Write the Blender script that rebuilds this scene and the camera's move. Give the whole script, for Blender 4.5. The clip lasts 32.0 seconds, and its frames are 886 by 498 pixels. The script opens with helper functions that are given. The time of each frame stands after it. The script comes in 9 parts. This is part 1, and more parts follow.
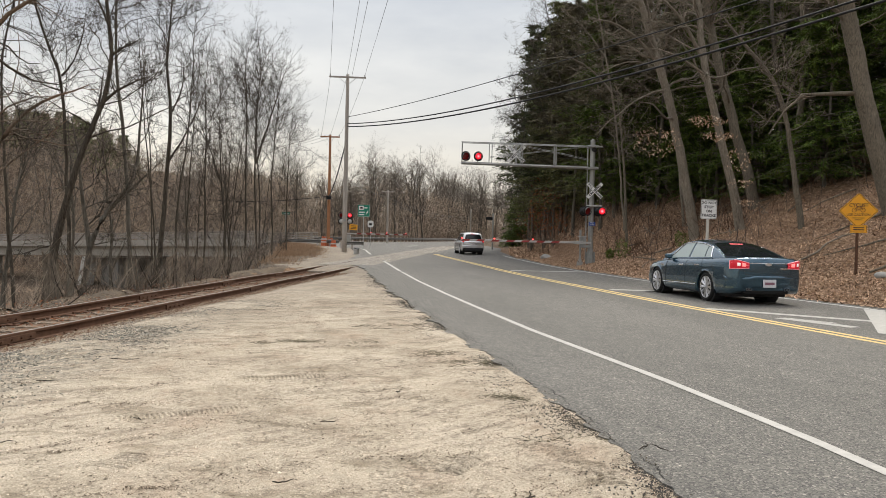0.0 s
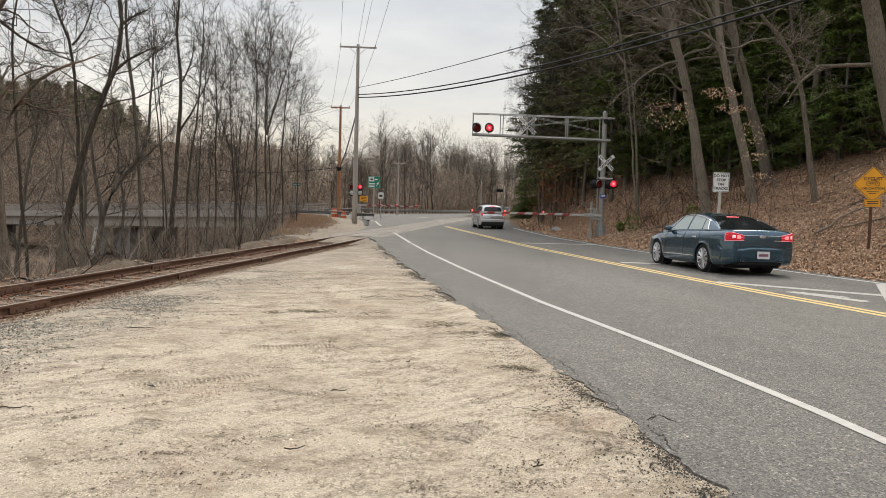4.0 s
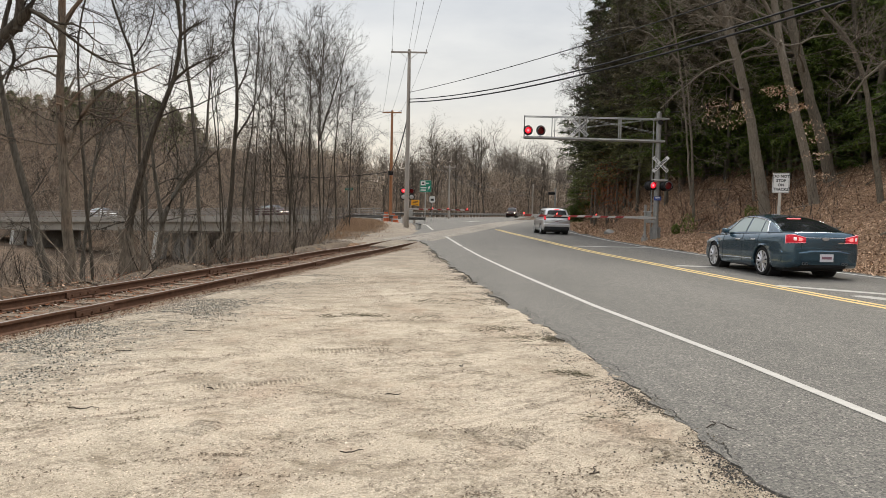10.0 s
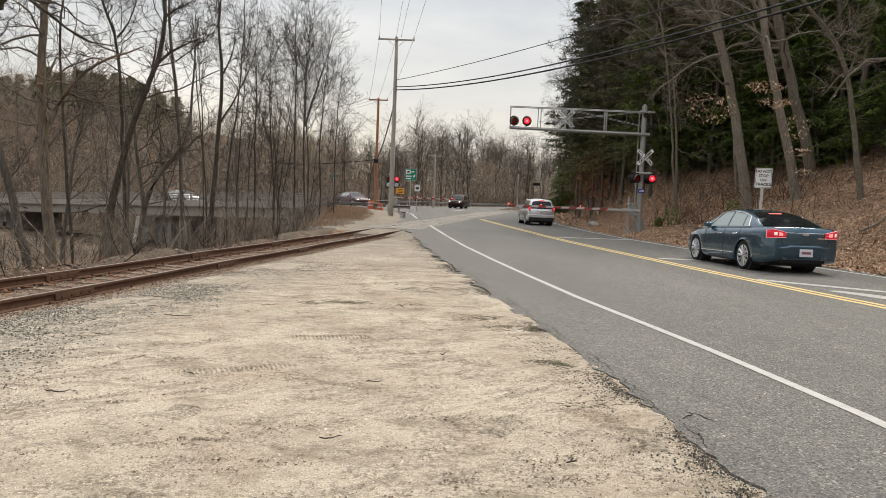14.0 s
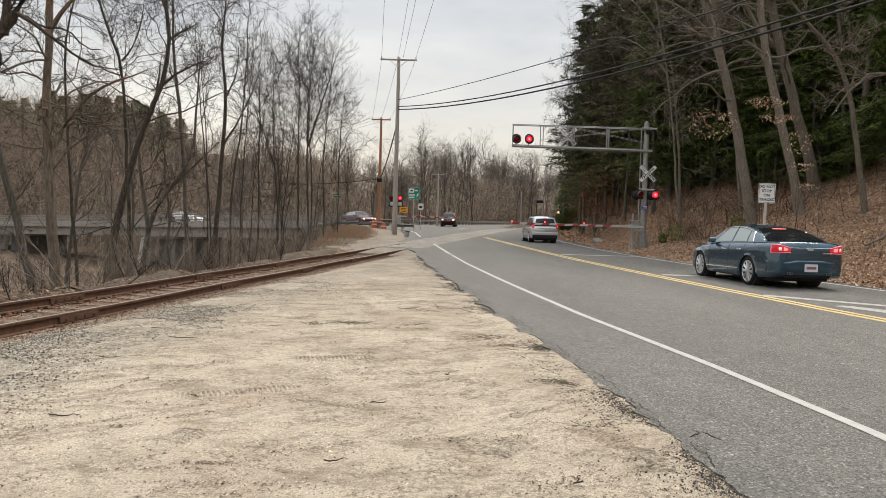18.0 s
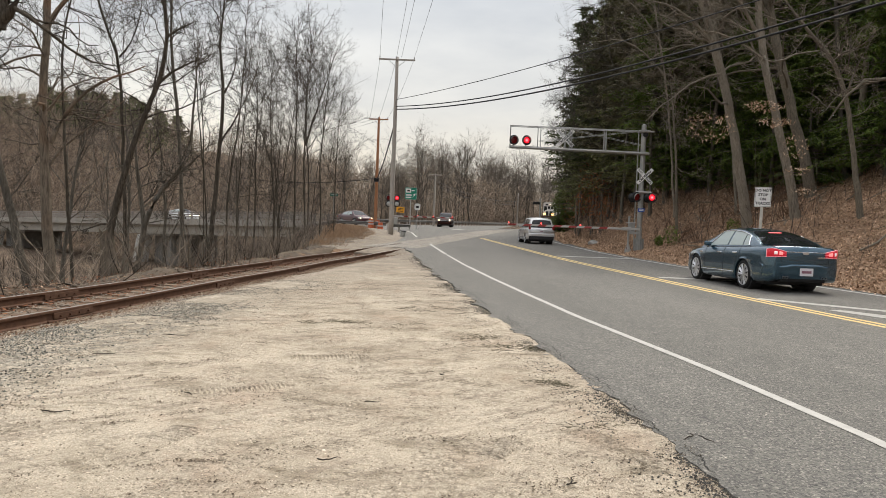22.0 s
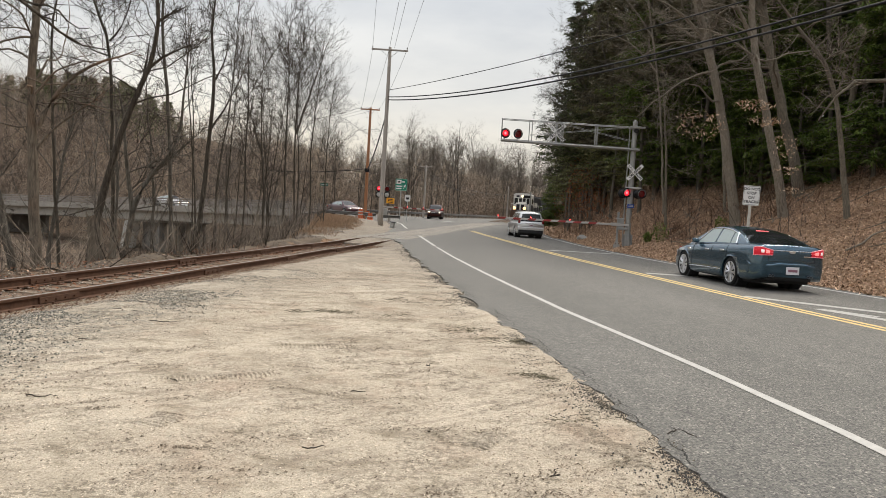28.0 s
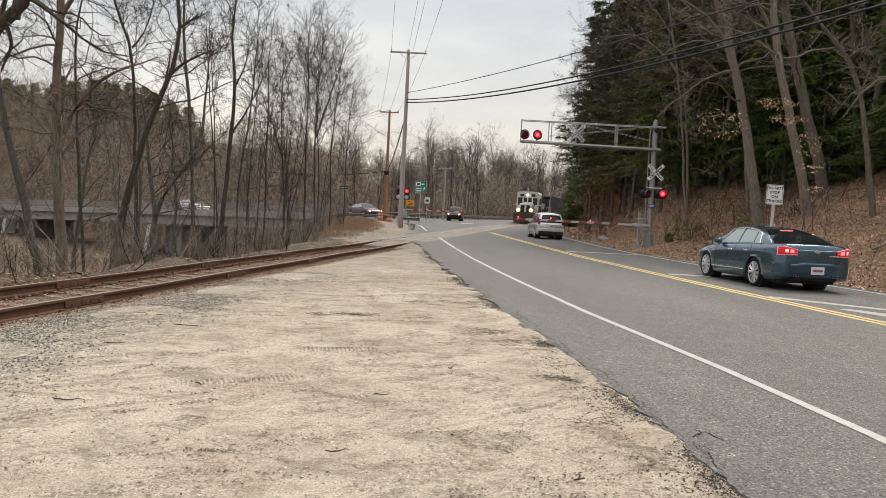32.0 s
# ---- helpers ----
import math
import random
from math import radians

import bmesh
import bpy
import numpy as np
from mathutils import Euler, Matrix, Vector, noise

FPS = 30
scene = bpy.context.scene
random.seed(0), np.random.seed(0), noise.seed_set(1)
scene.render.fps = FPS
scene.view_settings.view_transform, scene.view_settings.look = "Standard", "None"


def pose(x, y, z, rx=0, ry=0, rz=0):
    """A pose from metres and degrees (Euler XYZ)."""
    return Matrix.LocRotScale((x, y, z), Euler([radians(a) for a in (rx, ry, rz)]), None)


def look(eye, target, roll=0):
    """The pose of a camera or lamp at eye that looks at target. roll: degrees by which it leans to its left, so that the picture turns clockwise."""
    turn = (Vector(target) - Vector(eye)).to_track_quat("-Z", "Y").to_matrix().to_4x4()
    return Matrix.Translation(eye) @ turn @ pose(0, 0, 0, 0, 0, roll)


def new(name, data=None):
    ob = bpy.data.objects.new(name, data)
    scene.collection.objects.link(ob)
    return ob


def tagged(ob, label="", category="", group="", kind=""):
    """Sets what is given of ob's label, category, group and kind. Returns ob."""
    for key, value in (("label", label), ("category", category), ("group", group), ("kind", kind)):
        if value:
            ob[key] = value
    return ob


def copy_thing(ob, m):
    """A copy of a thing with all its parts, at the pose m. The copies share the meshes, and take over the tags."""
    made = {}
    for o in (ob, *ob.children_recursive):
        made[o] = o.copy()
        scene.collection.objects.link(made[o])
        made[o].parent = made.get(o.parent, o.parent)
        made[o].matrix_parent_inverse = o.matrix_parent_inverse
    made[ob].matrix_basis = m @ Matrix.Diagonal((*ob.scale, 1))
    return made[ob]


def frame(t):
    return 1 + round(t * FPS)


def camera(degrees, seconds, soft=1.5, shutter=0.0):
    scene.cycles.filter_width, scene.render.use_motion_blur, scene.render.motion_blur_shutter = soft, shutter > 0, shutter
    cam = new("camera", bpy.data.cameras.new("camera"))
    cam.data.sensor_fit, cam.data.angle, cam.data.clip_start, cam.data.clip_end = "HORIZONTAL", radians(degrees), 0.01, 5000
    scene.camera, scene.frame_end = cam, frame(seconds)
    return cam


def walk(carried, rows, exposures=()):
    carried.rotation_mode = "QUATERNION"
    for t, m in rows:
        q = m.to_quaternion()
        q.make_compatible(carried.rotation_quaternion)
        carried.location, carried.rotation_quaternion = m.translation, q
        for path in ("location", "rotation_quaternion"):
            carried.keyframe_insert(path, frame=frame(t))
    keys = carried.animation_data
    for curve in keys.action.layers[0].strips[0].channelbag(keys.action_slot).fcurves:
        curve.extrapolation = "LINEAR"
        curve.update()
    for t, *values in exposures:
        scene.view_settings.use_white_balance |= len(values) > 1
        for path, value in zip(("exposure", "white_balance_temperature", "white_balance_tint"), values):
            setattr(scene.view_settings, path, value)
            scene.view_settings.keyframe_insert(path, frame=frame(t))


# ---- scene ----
# ---------------------------------------------------------------- camera
cam = camera(60.67, 32.0, soft=0.6)

# seconds, eye, and yaw, pitch, roll in degrees
PATH = [
    (0, 0.010, 0.004, 1.498, -4.52, -0.92, 1.33), (0.5, 0.004, -0.002, 1.495, -4.38, -1.22, 1.65), (1, 0.010, -0.004, 1.494, -4.28, -1.72, 1.42),
    (1.5, 0.010, -0.001, 1.490, -4.17, -1.90, 1.43), (2, 0.005, -0.007, 1.492, -4.09, -2.00, 1.60), (2.5, 0.007, -0.005, 1.493, -4.13, -2.04, 1.64),
    (3, 0.008, -0.005, 1.492, -4.26, -2.21, 1.62), (3.5, 0.008, -0.006, 1.490, -4.14, -2.60, 1.57), (5.5, 0.004, -0.009, 1.499, -2.22, -4.11, 2.41),
    (6, 0.004, -0.002, 1.493, -1.81, -4.25, 2.67), (6.5, 0.003, 0.000, 1.494, -1.90, -4.51, 2.91), (7, 0.005, -0.001, 1.491, -2.06, -4.88, 2.92),
    (7.5, 0.002, 0.000, 1.492, -1.78, -4.75, 2.18), (8, -0.000, 0.006, 1.498, -1.04, -3.75, 1.27), (8.5, -0.002, 0.004, 1.500, -0.38, -2.89, 1.02),
    (9, 0.000, 0.000, 1.500, 0.00, -2.61, 1.00), (9.5, -0.003, -0.005, 1.500, 0.16, -2.62, 1.11), (10, -0.007, -0.000, 1.498, 0.08, -2.89, 1.22),
    (10.5, 0.000, -0.004, 1.498, -0.13, -3.14, 1.24), (11, 0.003, -0.005, 1.497, -0.29, -3.33, 1.32), (11.5, 0.004, 0.001, 1.495, -0.43, -3.42, 1.52),
    (12, 0.005, 0.002, 1.493, -0.51, -3.56, 1.82), (12.5, 0.006, -0.001, 1.497, -0.71, -3.70, 2.08), (13, 0.005, -0.001, 1.492, -0.89, -3.73, 2.18),
    (13.5, 0.003, -0.009, 1.493, -1.02, -3.71, 2.26), (14, 0.004, -0.009, 1.494, -1.14, -3.68, 2.26), (14.5, 0.004, -0.010, 1.495, -1.25, -3.70, 2.25),
    (16.5, 0.005, -0.007, 1.495, -1.27, -3.31, 2.19), (17, 0.011, -0.002, 1.495, -1.27, -3.25, 1.97), (17.5, 0.008, -0.006, 1.499, -1.12, -3.02, 1.84),
    (18, 0.010, -0.004, 1.505, -0.79, -2.31, 1.65), (18.5, 0.007, -0.001, 1.506, -0.29, -1.24, 1.65), (19, 0.006, -0.003, 1.508, -0.00, -0.68, 1.71),
    (19.5, 0.005, -0.006, 1.503, 0.02, -0.82, 1.76), (20, 0.008, -0.003, 1.500, -0.21, -1.12, 1.91), (20.5, 0.007, -0.004, 1.500, -0.42, -1.44, 2.02),
    (21, 0.008, 0.002, 1.497, -0.64, -1.79, 2.12), (21.5, 0.009, 0.001, 1.500, -0.87, -2.10, 2.25), (22, 0.012, 0.003, 1.500, -1.07, -2.27, 2.28),
    (22.5, 0.014, 0.003, 1.499, -1.29, -2.33, 2.34), (23, 0.014, -0.002, 1.501, -1.43, -2.44, 2.40), (23.5, 0.011, 0.003, 1.498, -1.47, -2.51, 2.51),
    (24, 0.014, -0.001, 1.501, -1.48, -2.56, 2.65), (24.5, 0.011, -0.006, 1.501, -1.54, -2.52, 2.74), (25, 0.012, -0.003, 1.496, -1.55, -2.46, 2.77),
    (25.5, 0.014, -0.004, 1.500, -1.59, -2.49, 2.79), (27.5, 0.014, -0.002, 1.499, -1.98, -2.86, 3.14), (28, 0.016, -0.006, 1.497, -1.91, -2.83, 3.44),
    (28.5, 0.007, -0.005, 1.496, -1.53, -2.62, 4.06), (29, 0.013, 0.003, 1.496, -1.39, -2.47, 4.46), (29.5, 0.006, -0.005, 1.497, -1.55, -2.48, 4.55),
    (30, 0.010, -0.003, 1.499, -1.60, -2.49, 4.31), (30.5, 0.009, -0.000, 1.499, -1.62, -2.53, 3.98), (31, 0.010, 0.000, 1.497, -1.39, -2.59, 3.64),
    (31.5, 0.003, -0.005, 1.503, -0.91, -2.70, 3.25), (32, 0.002, 0.002, 1.501, -0.41, -2.77, 2.97),
]


def view(x, y, z, yaw, pitch, roll):
    return Matrix.Translation((x, y, z)) @ pose(0, 0, 0, 90 + pitch, 0, yaw) @ pose(0, 0, 0, 0, 0, roll)


walk(cam, [(row[0], view(*row[1:])) for row in PATH])

# ---------------------------------------------------------------- world and light
SUN_EL, SUN_AZ = 52.0, -35.0


def make_world():
    world = bpy.data.worlds.new("overcast_sky")
    scene.world = world
    world.use_nodes = True
    nt = world.node_tree
    nt.nodes.clear()
    n = nt.nodes.new
    out, bg = n("ShaderNodeOutputWorld"), n("ShaderNodeBackground")
    sky = n("ShaderNodeTexSky")
    sky.sky_type, sky.sun_disc = "NISHITA", False
    sky.sun_elevation, sky.sun_rotation = radians(SUN_EL), radians(SUN_AZ)
    sky.air_density, sky.dust_density = 1.0, 3.0
    dim = n("ShaderNodeVectorMath")
    dim.operation = "SCALE"
    dim.inputs["Scale"].default_value = 0.10
    tex = n("ShaderNodeTexCoord")
    sep = n("ShaderNodeSeparateXYZ")
    ramp = n("ShaderNodeValToRGB")
    ramp.color_ramp.elements[0].position, ramp.color_ramp.elements[0].color = 0.0, (0.94, 0.82, 0.62, 1)
    ramp.color_ramp.elements[1].position, ramp.color_ramp.elements[1].color = 1.0, (2.05, 2.05, 2.1, 1)
    for p, c in ((0.06, (1.02, 0.935, 0.785, 1)), (0.15, (0.86, 0.845, 0.80, 1)), (0.34, (0.68, 0.72, 0.77, 1)), (0.6, (1.25, 1.27, 1.33, 1))):
        ramp.color_ramp.elements.new(p).color = c
    stretch = n("ShaderNodeMapping")
    stretch.inputs["Scale"].default_value = (1.0, 1.0, 3.2)
    clouds = n("ShaderNodeTexNoise")
    clouds.inputs["Scale"].default_value, clouds.inputs["Detail"].default_value, clouds.inputs["Roughness"].default_value = 2.1, 6, 0.55
    cr = n("ShaderNodeValToRGB")
    cr.color_ramp.elements[0].position, cr.color_ramp.elements[0].color = 0.36, (0.80, 0.82, 0.86, 1)
    cr.color_ramp.elements[1].position, cr.color_ramp.elements[1].color = 0.64, (1.14, 1.13, 1.11, 1)
    mul, mix = n("ShaderNodeMix"), n("ShaderNodeMix")
    mul.data_type = mix.data_type = "RGBA"
    mul.blend_type = "MULTIPLY"
    mul.inputs["Factor"].default_value = 1.0
    mix.inputs["Factor"].default_value = 0.88
    L = nt.links.new
    L(tex.outputs["Generated"], sep.inputs[0])
    L(sep.outputs["Z"], ramp.inputs[0])
    L(tex.outputs["Generated"], stretch.inputs[0])
    L(stretch.outputs[0], clouds.inputs["Vector"])
    L(clouds.outputs["Fac"], cr.inputs[0])
    L(ramp.outputs[0], mul.inputs[6])
    L(cr.outputs[0], mul.inputs[7])
    L(sky.outputs[0], dim.inputs[0])
    L(dim.outputs[0], mix.inputs[6])
    L(mul.outputs[2], mix.inputs[7])
    L(mix.outputs[2], bg.inputs["Color"])
    L(bg.outputs[0], out.inputs["Surface"])


make_world()
sun = new("sun", bpy.data.lights.new("sun", "SUN"))
sun.data.energy, sun.data.angle, sun.data.color = 2.7, radians(20), (1.0, 0.935, 0.815)
sun.matrix_world = look((0, 0, 60), (60 * math.cos(radians(SUN_EL)) * math.sin(radians(-SUN_AZ)) * -1, 60 * -math.cos(radians(SUN_EL)) * math.cos(radians(SUN_AZ)), 60 - 60 * math.sin(radians(SUN_EL))))
scene.view_settings.exposure = 0.0


# ---------------------------------------------------------------- materials
class Mat:
    """A small builder of node materials."""

    def __init__(self, name, rough=0.8, metal=0.0, spec=0.3):
        self.m = bpy.data.materials.new(name)
        self.m.use_nodes = True
        self.nt = self.m.node_tree
        self.b = self.nt.nodes["Principled BSDF"]
        self.b.inputs["Roughness"].default_value = rough
        self.b.inputs["Metallic"].default_value = metal
        self.b.inputs["Specular IOR Level"].default_value = spec
        self.tc = self.nt.nodes.new("ShaderNodeTexCoord")

    def node(self, kind, **inputs):
        nd = self.nt.nodes.new(kind)
        for k, v in inputs.items():
            nd.inputs[k].default_value = v
        return nd

    def link(self, a, b):
        self.nt.links.new(a, b)
        return self

    def noise(self, scale, detail=4, rough=0.6, vec=None, stretch=None, distort=0.0):
        nd = self.node("ShaderNodeTexNoise", Scale=scale, Detail=detail, Roughness=rough, Distortion=distort)
        src = vec or self.tc.outputs["Object"]
        if stretch:
            mp = self.node("ShaderNodeMapping", Scale=stretch)
            self.link(src, mp.inputs["Vector"])
            src = mp.outputs[0]
        self.link(src, nd.inputs["Vector"])
        return nd.outputs["Fac"]

    def voronoi(self, scale, feature="F1", out="Distance", stretch=None):
        nd = self.node("ShaderNodeTexVoronoi", Scale=scale)
        nd.feature = feature
        src = self.tc.outputs["Object"]
        if stretch:
            mp = self.node("ShaderNodeMapping", Scale=stretch)
            self.link(src, mp.inputs["Vector"])
            src = mp.outputs[0]
        self.link(src, nd.inputs["Vector"])
        return nd.outputs[out]

    def ramp(self, fac, *stops):
        nd = self.node("ShaderNodeValToRGB")
        e = nd.color_ramp.elements
        while len(e) < len(stops):
            e.new(0.5)
        for i, (p, c) in enumerate(stops):
            e[i].position, e[i].color = p, (*c, 1) if len(c) == 3 else c
        self.link(fac, nd.inputs[0])
        return nd.outputs[0]

    def mix(self, fac, a, b, blend="MIX"):
        nd = self.node("ShaderNodeMix")
        nd.data_type, nd.blend_type = "RGBA", blend
        for sock, v in ((nd.inputs[0], fac), (nd.inputs[6], a), (nd.inputs[7], b)):
            if isinstance(v, (int, float)):
                sock.default_value = v
            elif isinstance(v, tuple):
                sock.default_value = (*v, 1)
            else:
                self.link(v, sock)
        return nd.outputs[2]

    def math(self, op, a, b=0.0):
        nd = self.node("ShaderNodeMath")
        nd.operation = op
        for sock, v in ((nd.inputs[0], a), (nd.inputs[1], b)):
            if isinstance(v, (int, float)):
                sock.default_value = v
            else:
                self.link(v, sock)
        return nd.outputs[0]

    def vary(self, amount):
        """Brightness by piece, round 1."""
        info = self.node("ShaderNodeObjectInfo")
        r = self.node("ShaderNodeMapRange")
        r.inputs["To Min"].default_value, r.inputs["To Max"].default_value = 1 - amount, 1 + amount
        self.link(info.outputs["Random"], r.inputs["Value"])
        return r.outputs[0]

    def island(self):
        return self.node("ShaderNodeNewGeometry").outputs["Random Per Island"]

    def color(self, c):
        if isinstance(c, tuple):
            self.b.inputs["Base Color"].default_value = (*c, 1)
        else:
            self.link(c, self.b.inputs["Base Color"])
        return self

    def bump(self, height, strength=0.5, dist=0.01):
        nd = self.node("ShaderNodeBump", Strength=strength, Distance=dist)
        self.link(height, nd.inputs["Height"])
        self.link(nd.outputs[0], self.b.inputs["Normal"])
        return self

    def emit(self, c, s):
        self.b.inputs["Emission Color"].default_value = (*c, 1)
        self.b.inputs["Emission Strength"].default_value = s
        return self


def worn(name, base, rough=0.6, metal=0.0, amount=0.25, scale=6.0, spec=0.3, bump=0.15, stretch=None):
    """A painted or raw surface with stains and fine grain."""
    k = Mat(name, rough, metal, spec)
    big, fine = k.noise(scale, 5, 0.65, stretch=stretch), k.noise(scale * 14, 3, 0.6, stretch=stretch)
    lo, hi = tuple(c * (1 - amount) for c in base), tuple(min(1, c * (1 + amount)) for c in base)
    k.color(k.mix(0.35, k.ramp(big, (0.3, lo), (0.7, hi)), k.ramp(fine, (0.3, lo), (0.7, hi))))
    k.bump(fine, bump, 0.004)
    return k.m


def plain(name, base, rough=0.5, metal=0.0, spec=0.4):
    return Mat(name, rough, metal, spec).color(base).m


def glowing(name, base, glow, strength, rough=0.3):
    return Mat(name, rough).color(base).emit(glow, strength).m


def m_gravel():
    k = Mat("sandy_gravel", 0.95, 0, 0.1)
    big = k.noise(0.5, 4, 0.6)
    mid = k.noise(1.7, 6, 0.72, distort=0.8)
    clump = k.noise(22, 6, 0.8, distort=0.7)
    fine = k.noise(120, 3, 0.85)
    grit = k.voronoi(125, out="Color")
    pebble = k.voronoi(48, out="Color")
    sand = k.ramp(big, (0.32, (0.44, 0.378, 0.298)), (0.5, (0.545, 0.475, 0.38)), (0.7, (0.60, 0.53, 0.43)))
    c = k.mix(0.9, sand, k.ramp(fine, (0.3, (0.66, 0.64, 0.61)), (0.5, (1, 1, 1)), (0.7, (1.22, 1.2, 1.18))), "MULTIPLY")
    c = k.mix(0.9, c, k.ramp(grit, (0.06, (0.27, 0.25, 0.22)), (0.19, (0.80, 0.79, 0.76)), (0.78, (1.06, 1.05, 1.04)), (0.93, (1.42, 1.40, 1.36))), "MULTIPLY")
    c = k.mix(0.75, c, k.ramp(pebble, (0.04, (0.50, 0.46, 0.42)), (0.12, (0.95, 0.94, 0.92)), (0.85, (1.02, 1.02, 1.02)), (0.97, (1.22, 1.2, 1.16))), "MULTIPLY")
    # reddish earth showing through in streaks
    c = k.mix(k.ramp(k.noise(1.1, 5, 0.7, stretch=(1, 0.55, 1)), (0.52, (0, 0, 0)), (0.68, (0.5, 0.5, 0.5))), c, (0.43, 0.315, 0.23))
    # dark humus and small twigs in clumps
    area = k.ramp(mid, (0.43, (0.05, 0.05, 0.05)), (0.58, (1, 1, 1)))
    bits = k.ramp(clump, (0.49, (0, 0, 0)), (0.55, (1, 1, 1)))
    c = k.mix(k.math("MULTIPLY", k.math("MULTIPLY", area, bits), 0.72), c, (0.17, 0.14, 0.105))
    # scattered single crumbs
    crumb = k.ramp(k.noise(60, 2, 0.5), (0.685, (0, 0, 0)), (0.71, (0.8, 0.8, 0.8)))
    c = k.mix(crumb, c, (0.14, 0.11, 0.08))
    damp = k.ramp(k.noise(0.8, 5, 0.65), (0.52, (1.0, 1.0, 1.0)), (0.68, (0.78, 0.77, 0.75)))
    c = k.mix(0.9, c, damp, "MULTIPLY")
    scuff = k.ramp(k.noise(2.6, 5, 0.62, stretch=(0.7, 1.2, 1), distort=0.6), (0.53, (1.03, 1.03, 1.03)), (0.66, (0.66, 0.65, 0.62)))
    c = k.mix(0.9, c, scuff, "MULTIPLY")
    # streaks dragged by tyres, slantwise over the shoulder; shade of shallow ruts is put into their colour
    turn = k.node("ShaderNodeMapping", Rotation=(0, 0, radians(-40)))
    k.link(k.tc.outputs["Object"], turn.inputs["Vector"])
    drag_shade = k.noise(1.0, 4, 0.6, turn.outputs[0], (0.75, 9.0, 1.0), 0.5)
    where = k.ramp(k.noise(0.45, 3, 0.6), (0.40, (0, 0, 0)), (0.54, (1, 1, 1)))
    c = k.mix(k.math("MULTIPLY", k.math("MULTIPLY", k.ramp(drag_shade, (0.52, (0, 0, 0)), (0.62, (1, 1, 1))), where), k.ramp(clump, (0.36, (0.15, 0.15, 0.15)), (0.6, (0.75, 0.75, 0.75)))), c, (0.24, 0.195, 0.15))
    # by the distance from the track: rusty grit, then a band of grey stone
    sep = k.node("ShaderNodeSeparateXYZ")
    k.link(k.tc.outputs["Object"], sep.inputs[0])
    s = k.math("ADD", k.math("SUBTRACT", sep.outputs["X"], k.math("MULTIPLY", sep.outputs["Y"], 0.148)), 7.1)
    s = k.math("ADD", s, k.math("MULTIPLY", mid, 1.0))
    rust = k.ramp(k.math("MULTIPLY", s, 0.2), (0.27, (1, 1, 1)), (0.37, (0, 0, 0)))
    beyond = k.ramp(k.math("MULTIPLY", sep.outputs["Y"], 0.02), (0.60, (1, 1, 1)), (0.70, (0, 0, 0)))
    stony = k.ramp(clump, (0.38, (0.11, 0.093, 0.075)), (0.6, (0.29, 0.25, 0.205)))
    c = k.mix(k.math("MULTIPLY", k.ramp(k.math("MULTIPLY", sep.outputs["Y"], 0.02), (0.20, (0, 0, 0)), (0.38, (0.45, 0.45, 0.45)), (0.60, (0.95, 0.95, 0.95))), k.ramp(mid, (0.3, (0.6, 0.6, 0.6)), (0.6, (1, 1, 1)))), c, stony)
    rust = k.math("MULTIPLY", rust, beyond)
    c = k.mix(k.math("MULTIPLY", rust, 0.7), c, k.ramp(clump, (0.40, (0.06, 0.043, 0.03)), (0.60, (0.30, 0.225, 0.165))))
    band = k.ramp(k.math("MULTIPLY", s, 0.2), (0.35, (0, 0, 0)), (0.43, (1, 1, 1)), (0.60, (0.85, 0.85, 0.85)), (0.76, (0, 0, 0)))
    near = k.ramp(k.math("MULTIPLY", sep.outputs["Y"], 0.04), (0.36, (1, 1, 1)), (0.60, (0.2, 0.2, 0.2)))
    stone = k.ramp(k.voronoi(40, out="Color"), (0.1, (0.055, 0.051, 0.042)), (0.5, (0.20, 0.186, 0.155)), (0.9, (0.41, 0.375, 0.31)))
    patchy = k.ramp(k.noise(4.5, 6, 0.8), (0.43, (0.05, 0.05, 0.05)), (0.56, (1, 1, 1)))
    c = k.mix(k.math("MULTIPLY", k.math("MULTIPLY", band, near), k.math("MULTIPLY", patchy, 0.85)), c, stone)
    h = k.math("ADD", k.math("MULTIPLY", fine, 0.6), k.math("ADD", k.math("MULTIPLY", clump, 1.6), k.math("MULTIPLY", k.noise(4.5, 5, 0.75), 2.5)))
    k.color(c).bump(h, 0.7, 0.018)
    return k.m


